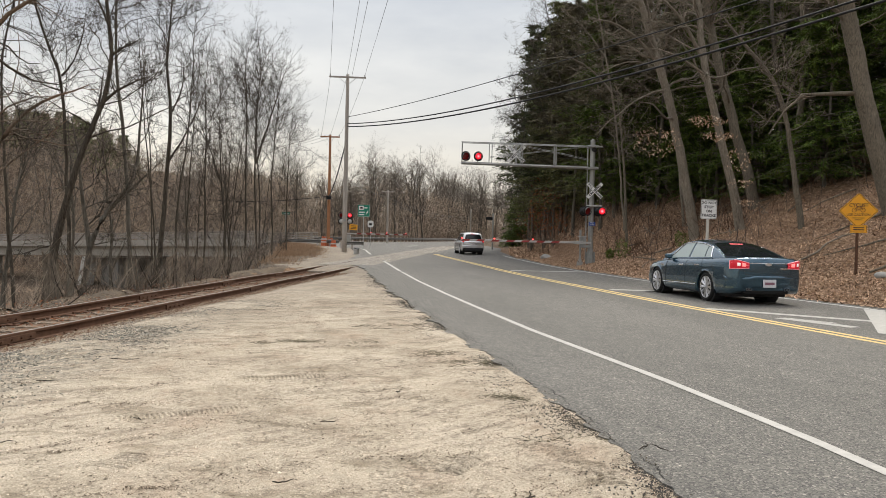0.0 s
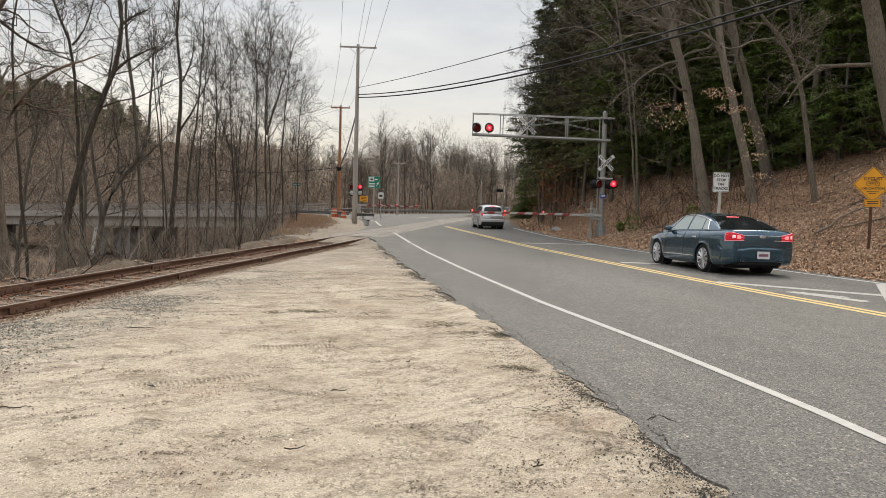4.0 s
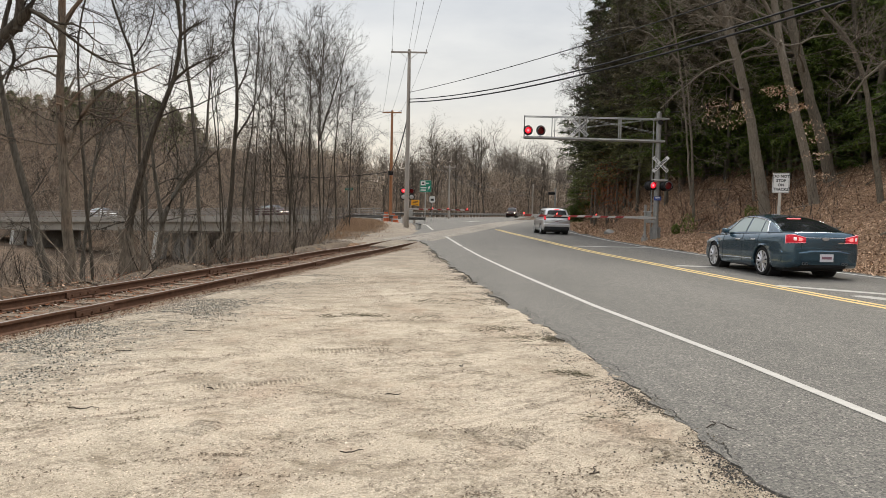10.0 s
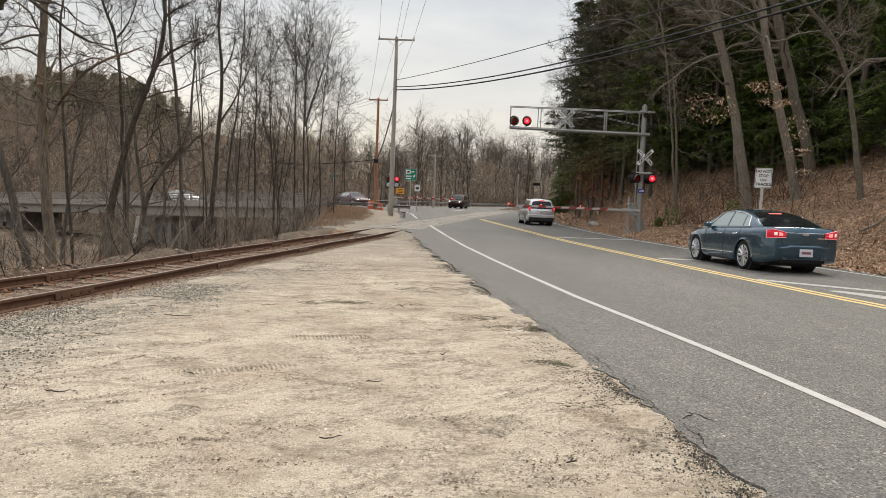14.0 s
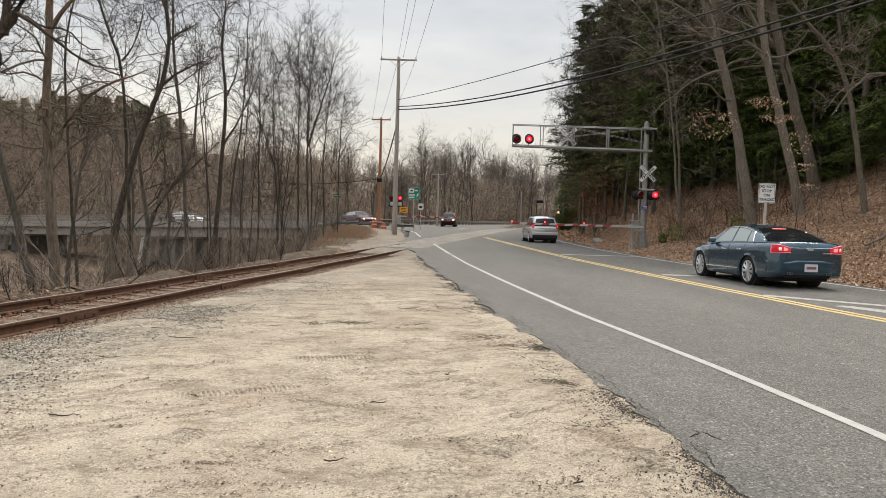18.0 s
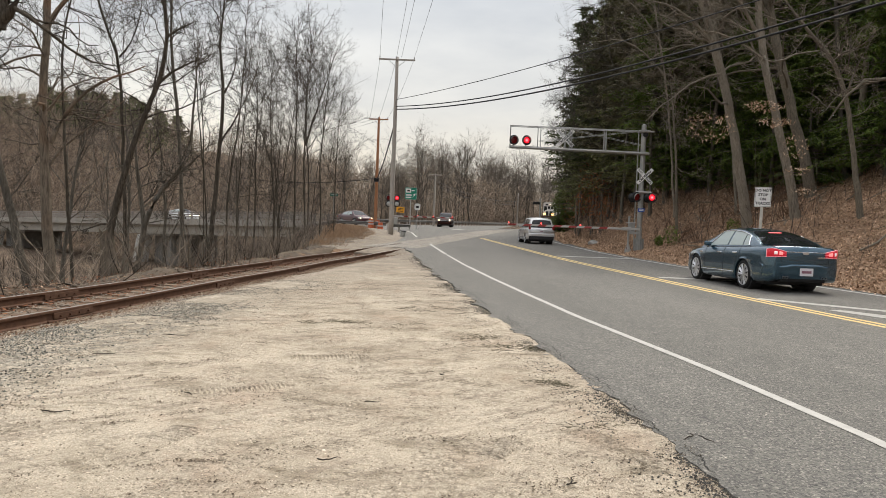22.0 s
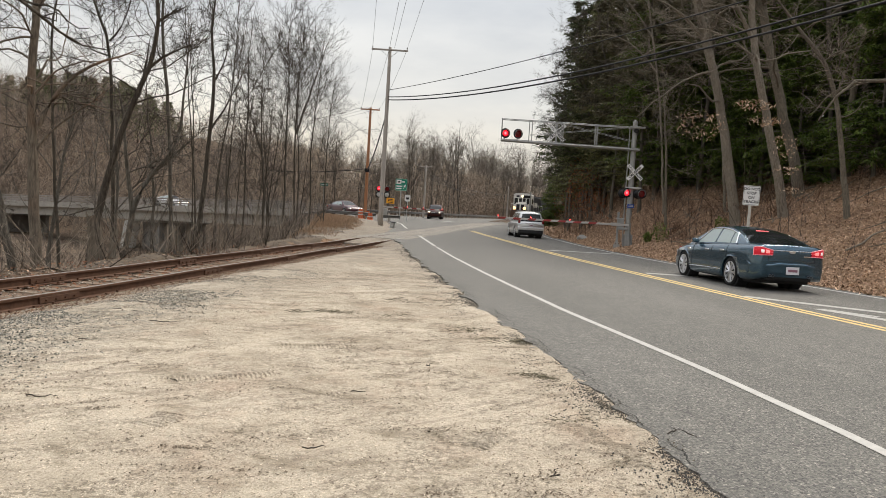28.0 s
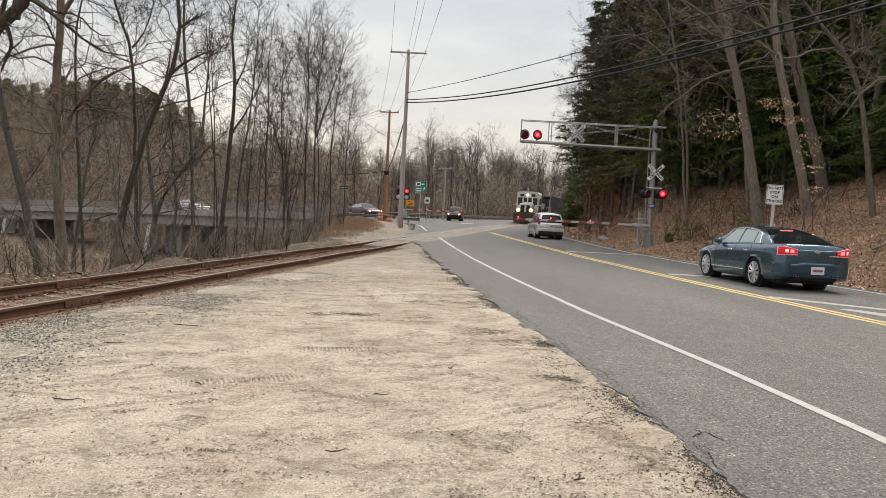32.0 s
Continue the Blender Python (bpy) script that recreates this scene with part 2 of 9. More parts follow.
def m_asphalt(name="worn_asphalt", tone=1.0, warm=1.0):
    k = Mat(name, 0.82, 0, 0.35)
    big = k.noise(0.28, 5, 0.65, stretch=(1.6, 0.35, 1))
    mid = k.noise(2.6, 5, 0.7)
    agg = k.voronoi(75, out="Color")
    fine = k.noise(160, 2, 0.7)
    base = k.ramp(big, (0.3, (0.116 * tone * warm, 0.111 * tone, 0.099 * tone / warm)), (0.7, (0.160 * tone * warm, 0.152 * tone, 0.136 * tone / warm)))
    c = k.mix(0.6, base, k.ramp(mid, (0.3, (0.82, 0.82, 0.83)), (0.7, (1.16, 1.15, 1.13))), "MULTIPLY")
    c = k.mix(0.85, c, k.ramp(agg, (0.10, (0.28, 0.28, 0.29)), (0.38, (0.76, 0.76, 0.76)), (0.68, (1.1, 1.09, 1.07)), (0.86, (1.75, 1.71, 1.65)), (1.0, (2.9, 2.8, 2.7))), "MULTIPLY")
    c = k.mix(0.8, c, k.ramp(k.voronoi(42, out="Color"), (0.06, (0.55, 0.55, 0.56)), (0.2, (0.95, 0.95, 0.95)), (0.82, (1.0, 1.0, 1.0)), (0.96, (1.9, 1.86, 1.8))), "MULTIPLY")
    crack = k.voronoi(0.55, "DISTANCE_TO_EDGE")
    wob = k.math("ADD", crack, k.math("MULTIPLY", k.noise(9, 4), 0.02))
    patch = k.ramp(k.noise(0.19, 2), (0.52, (0, 0, 0)), (0.6, (1, 1, 1)))
    line = k.math("MULTIPLY", k.ramp(wob, (0.009, (1, 1, 1)), (0.015, (0, 0, 0))), patch)
    c = k.mix(k.math("MULTIPLY", line, 0.75), c, (0.035, 0.034, 0.033))
    k.color(c).bump(k.math("ADD", fine, k.math("MULTIPLY", k.voronoi(95), 0.7)), 0.5, 0.006)
    return k.m


def m_litter():
    k = Mat("leaf_litter", 0.95, 0, 0.12)
    cell = k.voronoi(8.0, out="Color")
    cell2 = k.voronoi(17.0, out="Color")
    big = k.noise(0.22, 5, 0.65)
    # litter browns kept dark: shade in the gaps between leaves is put into them
    a = k.ramp(cell, (0.05, (0.05, 0.033, 0.022)), (0.35, (0.18, 0.11, 0.067)), (0.7, (0.33, 0.22, 0.145)), (0.95, (0.52, 0.40, 0.30)))
    b = k.ramp(cell2, (0.1, (0.085, 0.055, 0.036)), (0.6, (0.27, 0.17, 0.105)), (0.95, (0.42, 0.31, 0.22)))
    c = k.mix(0.5, a, b)
    c = k.mix(0.8, c, k.ramp(big, (0.3, (0.6, 0.58, 0.56)), (0.7, (1.15, 1.1, 1.05))), "MULTIPLY")
    # duller mud and sodden leaves in the valley and the far woods
    sep = k.node("ShaderNodeSeparateXYZ")
    k.link(k.tc.outputs["Object"], sep.inputs[0])
    mud = k.ramp(cell, (0.1, (0.05, 0.038, 0.028)), (0.6, (0.13, 0.098, 0.072)), (0.95, (0.25, 0.195, 0.15)))
    mud = k.mix(0.9, mud, k.ramp(k.noise(0.12, 5, 0.7), (0.35, (0.5, 0.48, 0.46)), (0.65, (1.35, 1.25, 1.15))), "MULTIPLY")
    valley = k.ramp(k.math("MULTIPLY", sep.outputs["X"], -0.1), (0.55, (0, 0, 0)), (0.75, (1, 1, 1)))
    far = k.ramp(k.math("MULTIPLY", sep.outputs["Y"], 0.01), (0.80, (0, 0, 0)), (0.98, (1, 1, 1)))
    c = k.mix(k.math("MAXIMUM", valley, far), c, mud)
    k.color(c).bump(k.math("ADD", k.voronoi(8.0), k.math("MULTIPLY", k.voronoi(17.0), 0.6)), 0.9, 0.05)
    return k.m


def m_bark(name, dark, light, scale=5.0, rust=None):
    k = Mat(name, 0.92, 0, 0.15)
    ridge = k.noise(scale, 5, 0.7, stretch=(5, 5, 0.8), distort=0.6)
    blot = k.noise(0.8, 4, 0.6)
    c = k.ramp(ridge, (0.32, dark), (0.66, light))
    c = k.mix(0.7, c, k.ramp(blot, (0.3, (0.72, 0.72, 0.72)), (0.7, (1.2, 1.18, 1.15))), "MULTIPLY")
    if rust:
        c = k.mix(k.math("MULTIPLY", k.ramp(k.noise(0.5, 3), (0.5, (0, 0, 0)), (0.62, (1, 1, 1))), 0.6), c, rust)
    k.color(c).bump(ridge, 0.9, 0.03)
    return k.m


def m_leaf(name, dark, light, rough=0.7):
    k = Mat(name, rough, 0, 0.06)
    k.color(k.ramp(k.island(), (0.0, dark), (1.0, light)))
    return k.m


def m_water():
    k = Mat("river_water", 0.3, 0, 0.4)
    k.color(k.ramp(k.noise(0.2, 3), (0.3, (0.05, 0.048, 0.04)), (0.7, (0.09, 0.085, 0.07))))
    k.bump(k.noise(1.4, 4, stretch=(1, 0.3, 1)), 0.3, 0.05)
    return k.m


def m_stripe_sign(name, base):
    return worn(name, base, 0.45, 0, 0.07, 3.0, 0.4, 0.02)


GRAVEL, ASPHALT, LITTER, WATER = m_gravel(), m_asphalt(), m_litter(), m_water()
CROSSING = m_asphalt("pale_crossing_asphalt", 1.6, 1.06)
PAINT_WHITE = worn("road_paint_white", (0.41, 0.395, 0.36), 0.7, 0, 0.22, 9.0)
PAINT_YELLOW = worn("road_paint_yellow", (0.62, 0.46, 0.19), 0.7, 0, 0.2, 9.0)
RUST = worn("rusty_steel", (0.100, 0.052, 0.031), 0.9, 0.0, 0.45, 9.0, bump=0.4)
RUST_TOP = worn("worn_rail_head", (0.30, 0.265, 0.23), 0.4, 0.6, 0.3, 6.0, bump=0.2)
TIE = worn("weathered_tie_wood", (0.19, 0.145, 0.105), 0.95, 0, 0.4, 7.0, bump=0.6, stretch=(0.6, 6, 6))
BALLAST = worn("ballast_stone", (0.14, 0.092, 0.06), 0.95, 0, 0.5, 11.0, bump=0.7)
STONE = Mat("grey_stone", 0.95)
STONE.color(STONE.ramp(STONE.island(), (0.0, (0.09, 0.068, 0.05)), (0.55, (0.22, 0.18, 0.145)), (1.0, (0.44, 0.38, 0.31))))
STONE = STONE.m
SAND_STONE = m_leaf("sandy_stone", (0.17, 0.14, 0.105), (0.84, 0.74, 0.60), 0.95)
BARK_DARK = m_bark("dark_grey_bark", (0.048, 0.043, 0.035), (0.165, 0.148, 0.12))
BARK_BLACK = m_bark("dark_brown_bark", (0.030, 0.025, 0.019), (0.115, 0.098, 0.077))
BARK_RUST = m_bark("grey_bark_with_rusty_patches", (0.08, 0.066, 0.05), (0.24, 0.20, 0.155), 5.0, (0.24, 0.145, 0.09))
BARK_PALE = m_bark("pale_brown_bark", (0.115, 0.10, 0.078), (0.30, 0.262, 0.21), 7.0)
BARK_BROWN = m_bark("brown_oak_bark", (0.08, 0.069, 0.053), (0.235, 0.205, 0.16), 7.0)
TWIG = worn("bare_twigs", (0.052, 0.044, 0.036), 0.9, 0, 0.3, 1.5, 0.15)
TWIG_DARK = worn("dark_bare_twigs", (0.095, 0.074, 0.06), 0.9, 0, 0.3, 1.5, 0.15)
TWIG_LACE = worn("dark_lacy_twigs", (0.042, 0.035, 0.028), 0.9, 0, 0.3, 1.5, 0.15)
TWIG_HILL = m_leaf("lichened_bare_twigs", (0.085, 0.069, 0.052), (0.36, 0.305, 0.24), 0.9)
# paler than near twigs: haze of the far woods is put into the colour
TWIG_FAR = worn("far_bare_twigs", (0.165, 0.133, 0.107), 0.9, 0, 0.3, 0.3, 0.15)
NEEDLES = m_leaf("hemlock_needles", (0.028, 0.052, 0.010), (0.135, 0.178, 0.040))
PINE_NEEDLES = m_leaf("pine_needles", (0.035, 0.048, 0.02), (0.12, 0.135, 0.06))
# lightened as well, to make up for shade within the twig cover
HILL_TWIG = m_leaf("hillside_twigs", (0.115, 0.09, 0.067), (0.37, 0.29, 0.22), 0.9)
# paler than the near pine needles: light missing on the backlit rise is put in
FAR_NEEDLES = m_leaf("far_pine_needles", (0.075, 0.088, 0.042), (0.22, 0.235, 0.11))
DEBRIS = m_leaf("dark_crumbs", (0.07, 0.052, 0.038), (0.24, 0.19, 0.14), 0.95)
# wide range: highlights and shadow gaps are put into the leaf colours too
DEAD_LEAF = m_leaf("dead_leaves", (0.085, 0.045, 0.024), (0.78, 0.55, 0.375), 0.85)
BEECH_LEAF = m_leaf("pale_beech_leaves", (0.36, 0.24, 0.15), (0.64, 0.49, 0.36), 0.8)
RUSSET_LEAF = m_leaf("russet_oak_leaves", (0.14, 0.055, 0.028), (0.30, 0.13, 0.065), 0.8)
DRY_GRASS = m_leaf("dry_grass", (0.19, 0.125, 0.08), (0.43, 0.295, 0.19), 0.9)
GREEN_SHRUB = m_leaf("green_shrub_leaves", (0.06, 0.085, 0.02), (0.18, 0.22, 0.06), 0.7)
CONCRETE = worn("weathered_concrete", (0.33, 0.32, 0.295), 0.9, 0, 0.25, 1.2)
CONCRETE_DARK = worn("dark_concrete", (0.17, 0.16, 0.145), 0.9, 0, 0.35, 0.8)
GALV = worn("galvanised_steel", (0.42, 0.42, 0.40), 0.5, 0.55, 0.2, 5.0)
ALU = worn("dull_aluminium", (0.31, 0.31, 0.295), 0.5, 0.4, 0.2, 5.0)
POLE_WOOD = worn("grey_pole_wood", (0.36, 0.325, 0.285), 0.9, 0, 0.25, 4.0, stretch=(6, 6, 0.5))
POLE_ORANGE = worn("tan_pole_wood", (0.33, 0.155, 0.078), 0.9, 0, 0.25, 4.0, stretch=(6, 6, 0.5))
WIRE = plain("black_cable", (0.012, 0.012, 0.013), 0.7)
WIRE_GREY = plain("grey_wire", (0.09, 0.09, 0.095), 0.6)
BLACK = worn("black_enamel", (0.014, 0.014, 0.015), 0.5, 0, 0.3, 6.0)
WHITE = m_stripe_sign("white_sign_sheeting", (0.70, 0.70, 0.68))
INK = plain("black_ink", (0.02, 0.02, 0.02), 0.6)
SIGN_YELLOW = m_stripe_sign("yellow_sign_sheeting", (0.75, 0.34, 0.015))
SIGN_GREEN = m_stripe_sign("green_sign_sheeting", (0.015, 0.22, 0.14))
SIGN_BLUE = m_stripe_sign("blue_sign_sheeting", (0.03, 0.07, 0.30))
GATE_RED = m_stripe_sign("red_reflective_stripe", (0.27, 0.035, 0.03))
GATE_WHITE = m_stripe_sign("white_reflective_stripe", (0.42, 0.40, 0.375))
LENS_OFF = plain("unlit_red_lens", (0.16, 0.012, 0.012), 0.2)


def m_lit_lens():
    """Red lens, hotter towards the bulb in its middle."""
    k = Mat("lit_red_lens", 0.3)
    k.color((0.5, 0.02, 0.02))
    away = k.node("ShaderNodeVectorMath")
    away.operation = "LENGTH"
    k.link(k.tc.outputs["Object"], away.inputs[0])
    k.link(k.ramp(k.math("MULTIPLY", away.outputs["Value"], 6.5), (0.0, (1.0, 0.42, 0.44)), (0.35, (1.0, 0.12, 0.15)), (0.7, (0.95, 0.015, 0.03)), (1.0, (0.5, 0.0, 0.008))), k.b.inputs["Emission Color"])
    k.b.inputs["Emission Strength"].default_value = 1.9
    return k.m


LENS_ON = m_lit_lens()
LENS_GATE = glowing("gate_lamp_red", (0.5, 0.02, 0.02), (1.0, 0.06, 0.05), 4.0)
RAIL_GALV = worn("guard_rail_steel", (0.12, 0.115, 0.108), 0.55, 0.4, 0.25, 2.0)
ORANGE = worn("orange_plastic", (0.42, 0.10, 0.04), 0.6, 0, 0.2, 4.0)


# ---------------------------------------------------------------- mesh helpers
def mesh_of(name, verts, faces, material, smooth=False):
    me = bpy.data.meshes.new(name)
    me.from_pydata([tuple(v) for v in verts], [], faces)
    me.materials.append(material)
    if smooth:
        me.polygons.foreach_set("use_smooth", [True] * len(me.polygons))
    me.update()
    return me


def fast_mesh(name, verts, quads, material, smooth=True):
    """A mesh from arrays: verts (n, 3) and faces (m, 3 or 4)."""
    verts, quads = np.asarray(verts, np.float32), np.asarray(quads, np.int32)
    me = bpy.data.meshes.new(name)
    k = quads.shape[1]
    if k == 4:
        flat = quads[:, 2] == quads[:, 3]
        if flat.any():
            return mixed_mesh(me, verts, quads[~flat], quads[flat][:, :3], material, smooth)
    me.vertices.add(len(verts))
    me.vertices.foreach_set("co", verts.ravel())
    me.loops.add(quads.size)
    me.loops.foreach_set("vertex_index", quads.ravel())
    me.polygons.add(len(quads))
    me.polygons.foreach_set("loop_start", np.arange(0, quads.size, k, dtype=np.int32))
    me.polygons.foreach_set("use_smooth", np.full(len(quads), smooth))
    me.materials.append(material)
    me.update(calc_edges=True)
    return me


def mixed_mesh(me, verts, quads, tris, material, smooth):
    loops = np.concatenate([quads.ravel(), tris.ravel()])
    starts = np.concatenate([np.arange(len(quads)) * 4, quads.size + np.arange(len(tris)) * 3]).astype(np.int32)
    me.vertices.add(len(verts))
    me.vertices.foreach_set("co", verts.ravel())
    me.loops.add(len(loops))
    me.loops.foreach_set("vertex_index", loops)
    me.polygons.add(len(starts))
    me.polygons.foreach_set("loop_start", starts)
    me.polygons.foreach_set("use_smooth", np.full(len(starts), smooth))
    me.materials.append(material)
    me.update(calc_edges=True)
    return me


def bm_mesh(bm, name, material, smooth=False):
    me = bpy.data.meshes.new(name)
    bmesh.ops.recalc_face_normals(bm, faces=bm.faces)
    if smooth:
        for f in bm.faces:
            f.smooth = True
    bm.to_mesh(me)
    bm.free()
    me.materials.append(material)
    return me


def part(name, data, material, parent, label="", m=None, smooth=False):
    """One mesh object under a thing or a part; data is a bmesh or a mesh."""
    me = bm_mesh(data, name, material, smooth) if isinstance(data, bmesh.types.BMesh) else data
    ob = new(name, me)
    ob.parent = parent
    if m is not None:
        ob.matrix_basis = m
    return tagged(ob, label)


def thing(name, m=None, label="", category="", group="", kind=""):
    ob = new(name)
    ob.empty_display_size = 0.2
    if m is not None:
        ob.matrix_basis = m
    return tagged(ob, label, category, group, kind)


def box(bm, x0, x1, y0, y1, z0, z1, bevel=0.0, m=None):
    r = bmesh.ops.create_cube(bm, size=1.0)
    vs = r["verts"]
    for v in vs:
        v.co = Vector(((x0 + x1) / 2 + v.co.x * (x1 - x0), (y0 + y1) / 2 + v.co.y * (y1 - y0), (z0 + z1) / 2 + v.co.z * (z1 - z0)))
    if bevel:
        es = list({e for v in vs for e in v.link_edges})
        r = bmesh.ops.bevel(bm, geom=es, offset=bevel, segments=2, affect="EDGES", profile=0.5)
        vs = list({v for f in r["faces"] for v in f.verts} | {v for v in vs if v.is_valid})
    if m is not None:
        bmesh.ops.transform(bm, matrix=m, verts=vs)
    return bm


def boxed(*a, **k):
    return box(bmesh.new(), *a, **k)


def rod(bm, a, b, r0, r1=None, n=10, cap=True):
    a, b = Vector(a), Vector(b)
    r1 = r0 if r1 is None else r1
    turn = (b - a).to_track_quat("Z", "Y").to_matrix().to_4x4()
    rings = []
    for p, r in ((a, r0), (b, r1)):
        rings.append([bm.verts.new(p + (turn @ Vector((r * math.cos(2 * math.pi * i / n), r * math.sin(2 * math.pi * i / n), 0)))) for i in range(n)])
    for i in range(n):
        bm.faces.new((rings[0][i], rings[0][(i + 1) % n], rings[1][(i + 1) % n], rings[1][i]))
    if cap:
        bm.faces.new(rings[0][::-1])
        bm.faces.new(rings[1])
    return bm


def rodded(*a, **k):
    return rod(bmesh.new(), *a, **k)


def lathe(profile, n=24, axis="Z"):
    """Turned round an axis; profile of (radius, height)."""
    bm = bmesh.new()
    rings = []
    for r, h in profile:
        ring = []
        for i in range(n):
            a = 2 * math.pi * i / n
            c = (r * math.cos(a), r * math.sin(a), h)
            ring.append(bm.verts.new(c if axis == "Z" else (h, c[0], c[1]) if axis == "X" else (c[0], h, c[1])))
        rings.append(ring)
    for p, q in zip(rings, rings[1:]):
        for i in range(n):
            bm.faces.new((p[i], p[(i + 1) % n], q[(i + 1) % n], q[i]))
    for ring in (rings[0], rings[-1]):
        try:
            bm.faces.new(ring)
        except ValueError:
            pass
    return bm


def tubes(paths, radii, k=4):
    """Tubes along B paths of n points: arrays (B, n, 3) and (B, n). Returns verts and quads."""
    P, R = np.asarray(paths, float), np.asarray(radii, float)
    B, n = R.shape
    T = np.gradient(P, axis=1)
    T /= np.linalg.norm(T, axis=2, keepdims=True) + 1e-9
    ref = np.where(np.abs(T[..., 2:3]) > 0.9, np.array([1.0, 0, 0]), np.array([0, 0, 1.0]))
    U = np.cross(T, ref)
    U /= np.linalg.norm(U, axis=2, keepdims=True) + 1e-9
    V = np.cross(T, U)
    a = np.arange(k) * 2 * np.pi / k
    ring = U[:, :, None] * np.cos(a)[:, None] + V[:, :, None] * np.sin(a)[:, None]
    verts = P[:, :, None] + ring * R[:, :, None, None]
    idx = np.arange(B * n * k).reshape(B, n, k)
    nxt = np.roll(idx, -1, axis=2)
    quads = np.stack([idx[:, :-1], nxt[:, :-1], nxt[:, 1:], idx[:, 1:]], -1).reshape(-1, 4)
    return verts.reshape(-1, 3), quads


def cones(A, B, r):
    """Thin three-sided spikes from points A to B."""
    d = B - A
    d = d / (np.linalg.norm(d, axis=1, keepdims=True) + 1e-9)
    ref = np.where(np.abs(d[:, 2:3]) > 0.9, np.array([1.0, 0, 0]), np.array([0, 0, 1.0]))
    u = np.cross(d, ref)
    u /= np.linalg.norm(u, axis=1, keepdims=True) + 1e-9
    v = np.cross(d, u)
    r = np.asarray(r)[:, None]
    base = [A + (u * math.cos(t) + v * math.sin(t)) * r for t in (0, 2.0944, 4.1888)]
    V = np.stack([*base, B], 1).reshape(-1, 3)
    k = np.arange(len(A))[:, None] * 4
    F = np.concatenate([k + np.array([[0, 1, 3, 3]]), k + np.array([[1, 2, 3, 3]]), k + np.array([[2, 0, 3, 3]])])
    return V, F


def merge(parts):
    vs, qs, n = [], [], 0
    for v, q in parts:
        vs.append(v)
        qs.append(q + n)
        n += len(v)
    return np.concatenate(vs), np.concatenate(qs)


def wire(name, pts, r, material, label, group=""):
    n = len(pts)
    v, q = tubes(np.array([pts]), np.full((1, n), r), 5)
    return tagged(new(name, fast_mesh(name, v, q, material)), label, "cable", group)


def sagged(a, b, sag, n=14):
    a, b = np.array(a, float), np.array(b, float)
    u = np.linspace(0, 1, n)[:, None]
    p = a + (b - a) * u
    p[:, 2] -= sag * 4 * (u * (1 - u))[:, 0]
    return p


def lettering(text, size, parent, m, material, name="lettering", bold=0.0):
    cu = bpy.data.curves.new(name, "FONT")
    cu.body, cu.size, cu.align_x, cu.align_y, cu.extrude, cu.offset = text, size, "CENTER", "CENTER", 0.001, bold
    cu.resolution_u = 2
    tmp = bpy.data.objects.new(name, cu)
    me = bpy.data.meshes.new_from_object(tmp)
    bpy.data.objects.remove(tmp)
    me.materials.clear()
    me.materials.append(material)
    return part(name, me, material, parent, "", m)


# ---------------------------------------------------------------- the plan
def spline(points):
    ys, xs = [p[0] for p in points], [p[1] for p in points]
    return lambda y: np.interp(y, ys, xs)


# x of a line as a function of y
EDGE_LINE = spline([(-30, 5.2), (-5, 3.75), (0, 3.58), (5.5, 3.28), (6.75, 3.15), (7.8, 3.04), (9.1, 2.86), (10.9, 2.60), (12.1, 2.43), (13.8, 2.25), (16, 2.01), (19.3, 1.68), (24.9, 1.19), (31.7, 0.74), (43, 0.10), (56, -0.63)])
YELLOW = spline([(-30, 15.5), (0, 9.35), (7, 8.35), (11, 7.77), (12.4, 7.57), (14.1, 7.32), (16.6, 7.03), (17.9, 6.87), (21.2, 6.54), (25.9, 6.08), (29.4, 5.77), (34.5, 5.46), (42.7, 5.14), (55, 4.62), (62, 4.27)])
RIGHT_LINE = spline([(-30, 19.5), (0, 14.3), (10, 12.7), (18.9, 11.2), (20.6, 10.95), (28, 9.85), (31, 9.6), (36, 9.3), (42, 9.2), (48.6, 9.4), (63, 9.9), (75, 10.8)])
PAVE_LEFT = spline([(-30, 3.4), (0, 1.95), (4.1, 1.78), (5.0, 1.78), (5.45, 1.71), (6.0, 1.64), (6.6, 1.62), (7.1, 1.58), (8.6, 1.41), (9.7, 1.30), (11.6, 1.07), (13.2, 0.95), (15.3, 0.71), (19.7, 0.25), (27.8, -0.39), (33.2, -0.79), (37, -1.3), (45, -2.0), (60, -1.9), (75, -3.2)])
TRACK = spline([(-40, -13.4), (0, -7.55), (10.4, -6.08), (17.6, -4.98), (26.6, -3.62), (36, -2.02), (46, -0.42), (56, 1.2), (66, 3.0), (80, 6.0), (98, 10.8), (108, 12.8), (120, 15.3), (129.5, 17.5), (143.5, 21.1), (154, 23.8), (165, 26.3), (176, 29), (190, 33.5), (210, 41), (230, 50), (300, 92), (340, 120)])
HILL_FOOT = spline([(-60, 26), (-30, 20.8), (0, 15.4), (10, 13.6), (19, 11.9), (28, 10.6), (36, 10.0), (42, 9.9), (50, 10.3), (63, 11.6), (75, 13.5), (90, 16), (105, 18.8), (125, 22.8), (150, 27), (176, 31.5), (200, 40), (230, 55), (300, 100), (400, 170)])
DROP = spline([(-60, -20), (0, -9.9), (10, -8.1), (17.6, -6.9), (26, -5.5), (33, -5.0), (40, -5.6), (60, -7.2), (79, -9.8), (86, -13.5), (94, -13.5), (104, -17), (120, -24), (150, -38), (200, -58), (400, -60)])


def smooth(a, b, v):
    u = np.clip((v - a) / (b - a), 0, 1)
    return u * u * (3 - 2 * u)


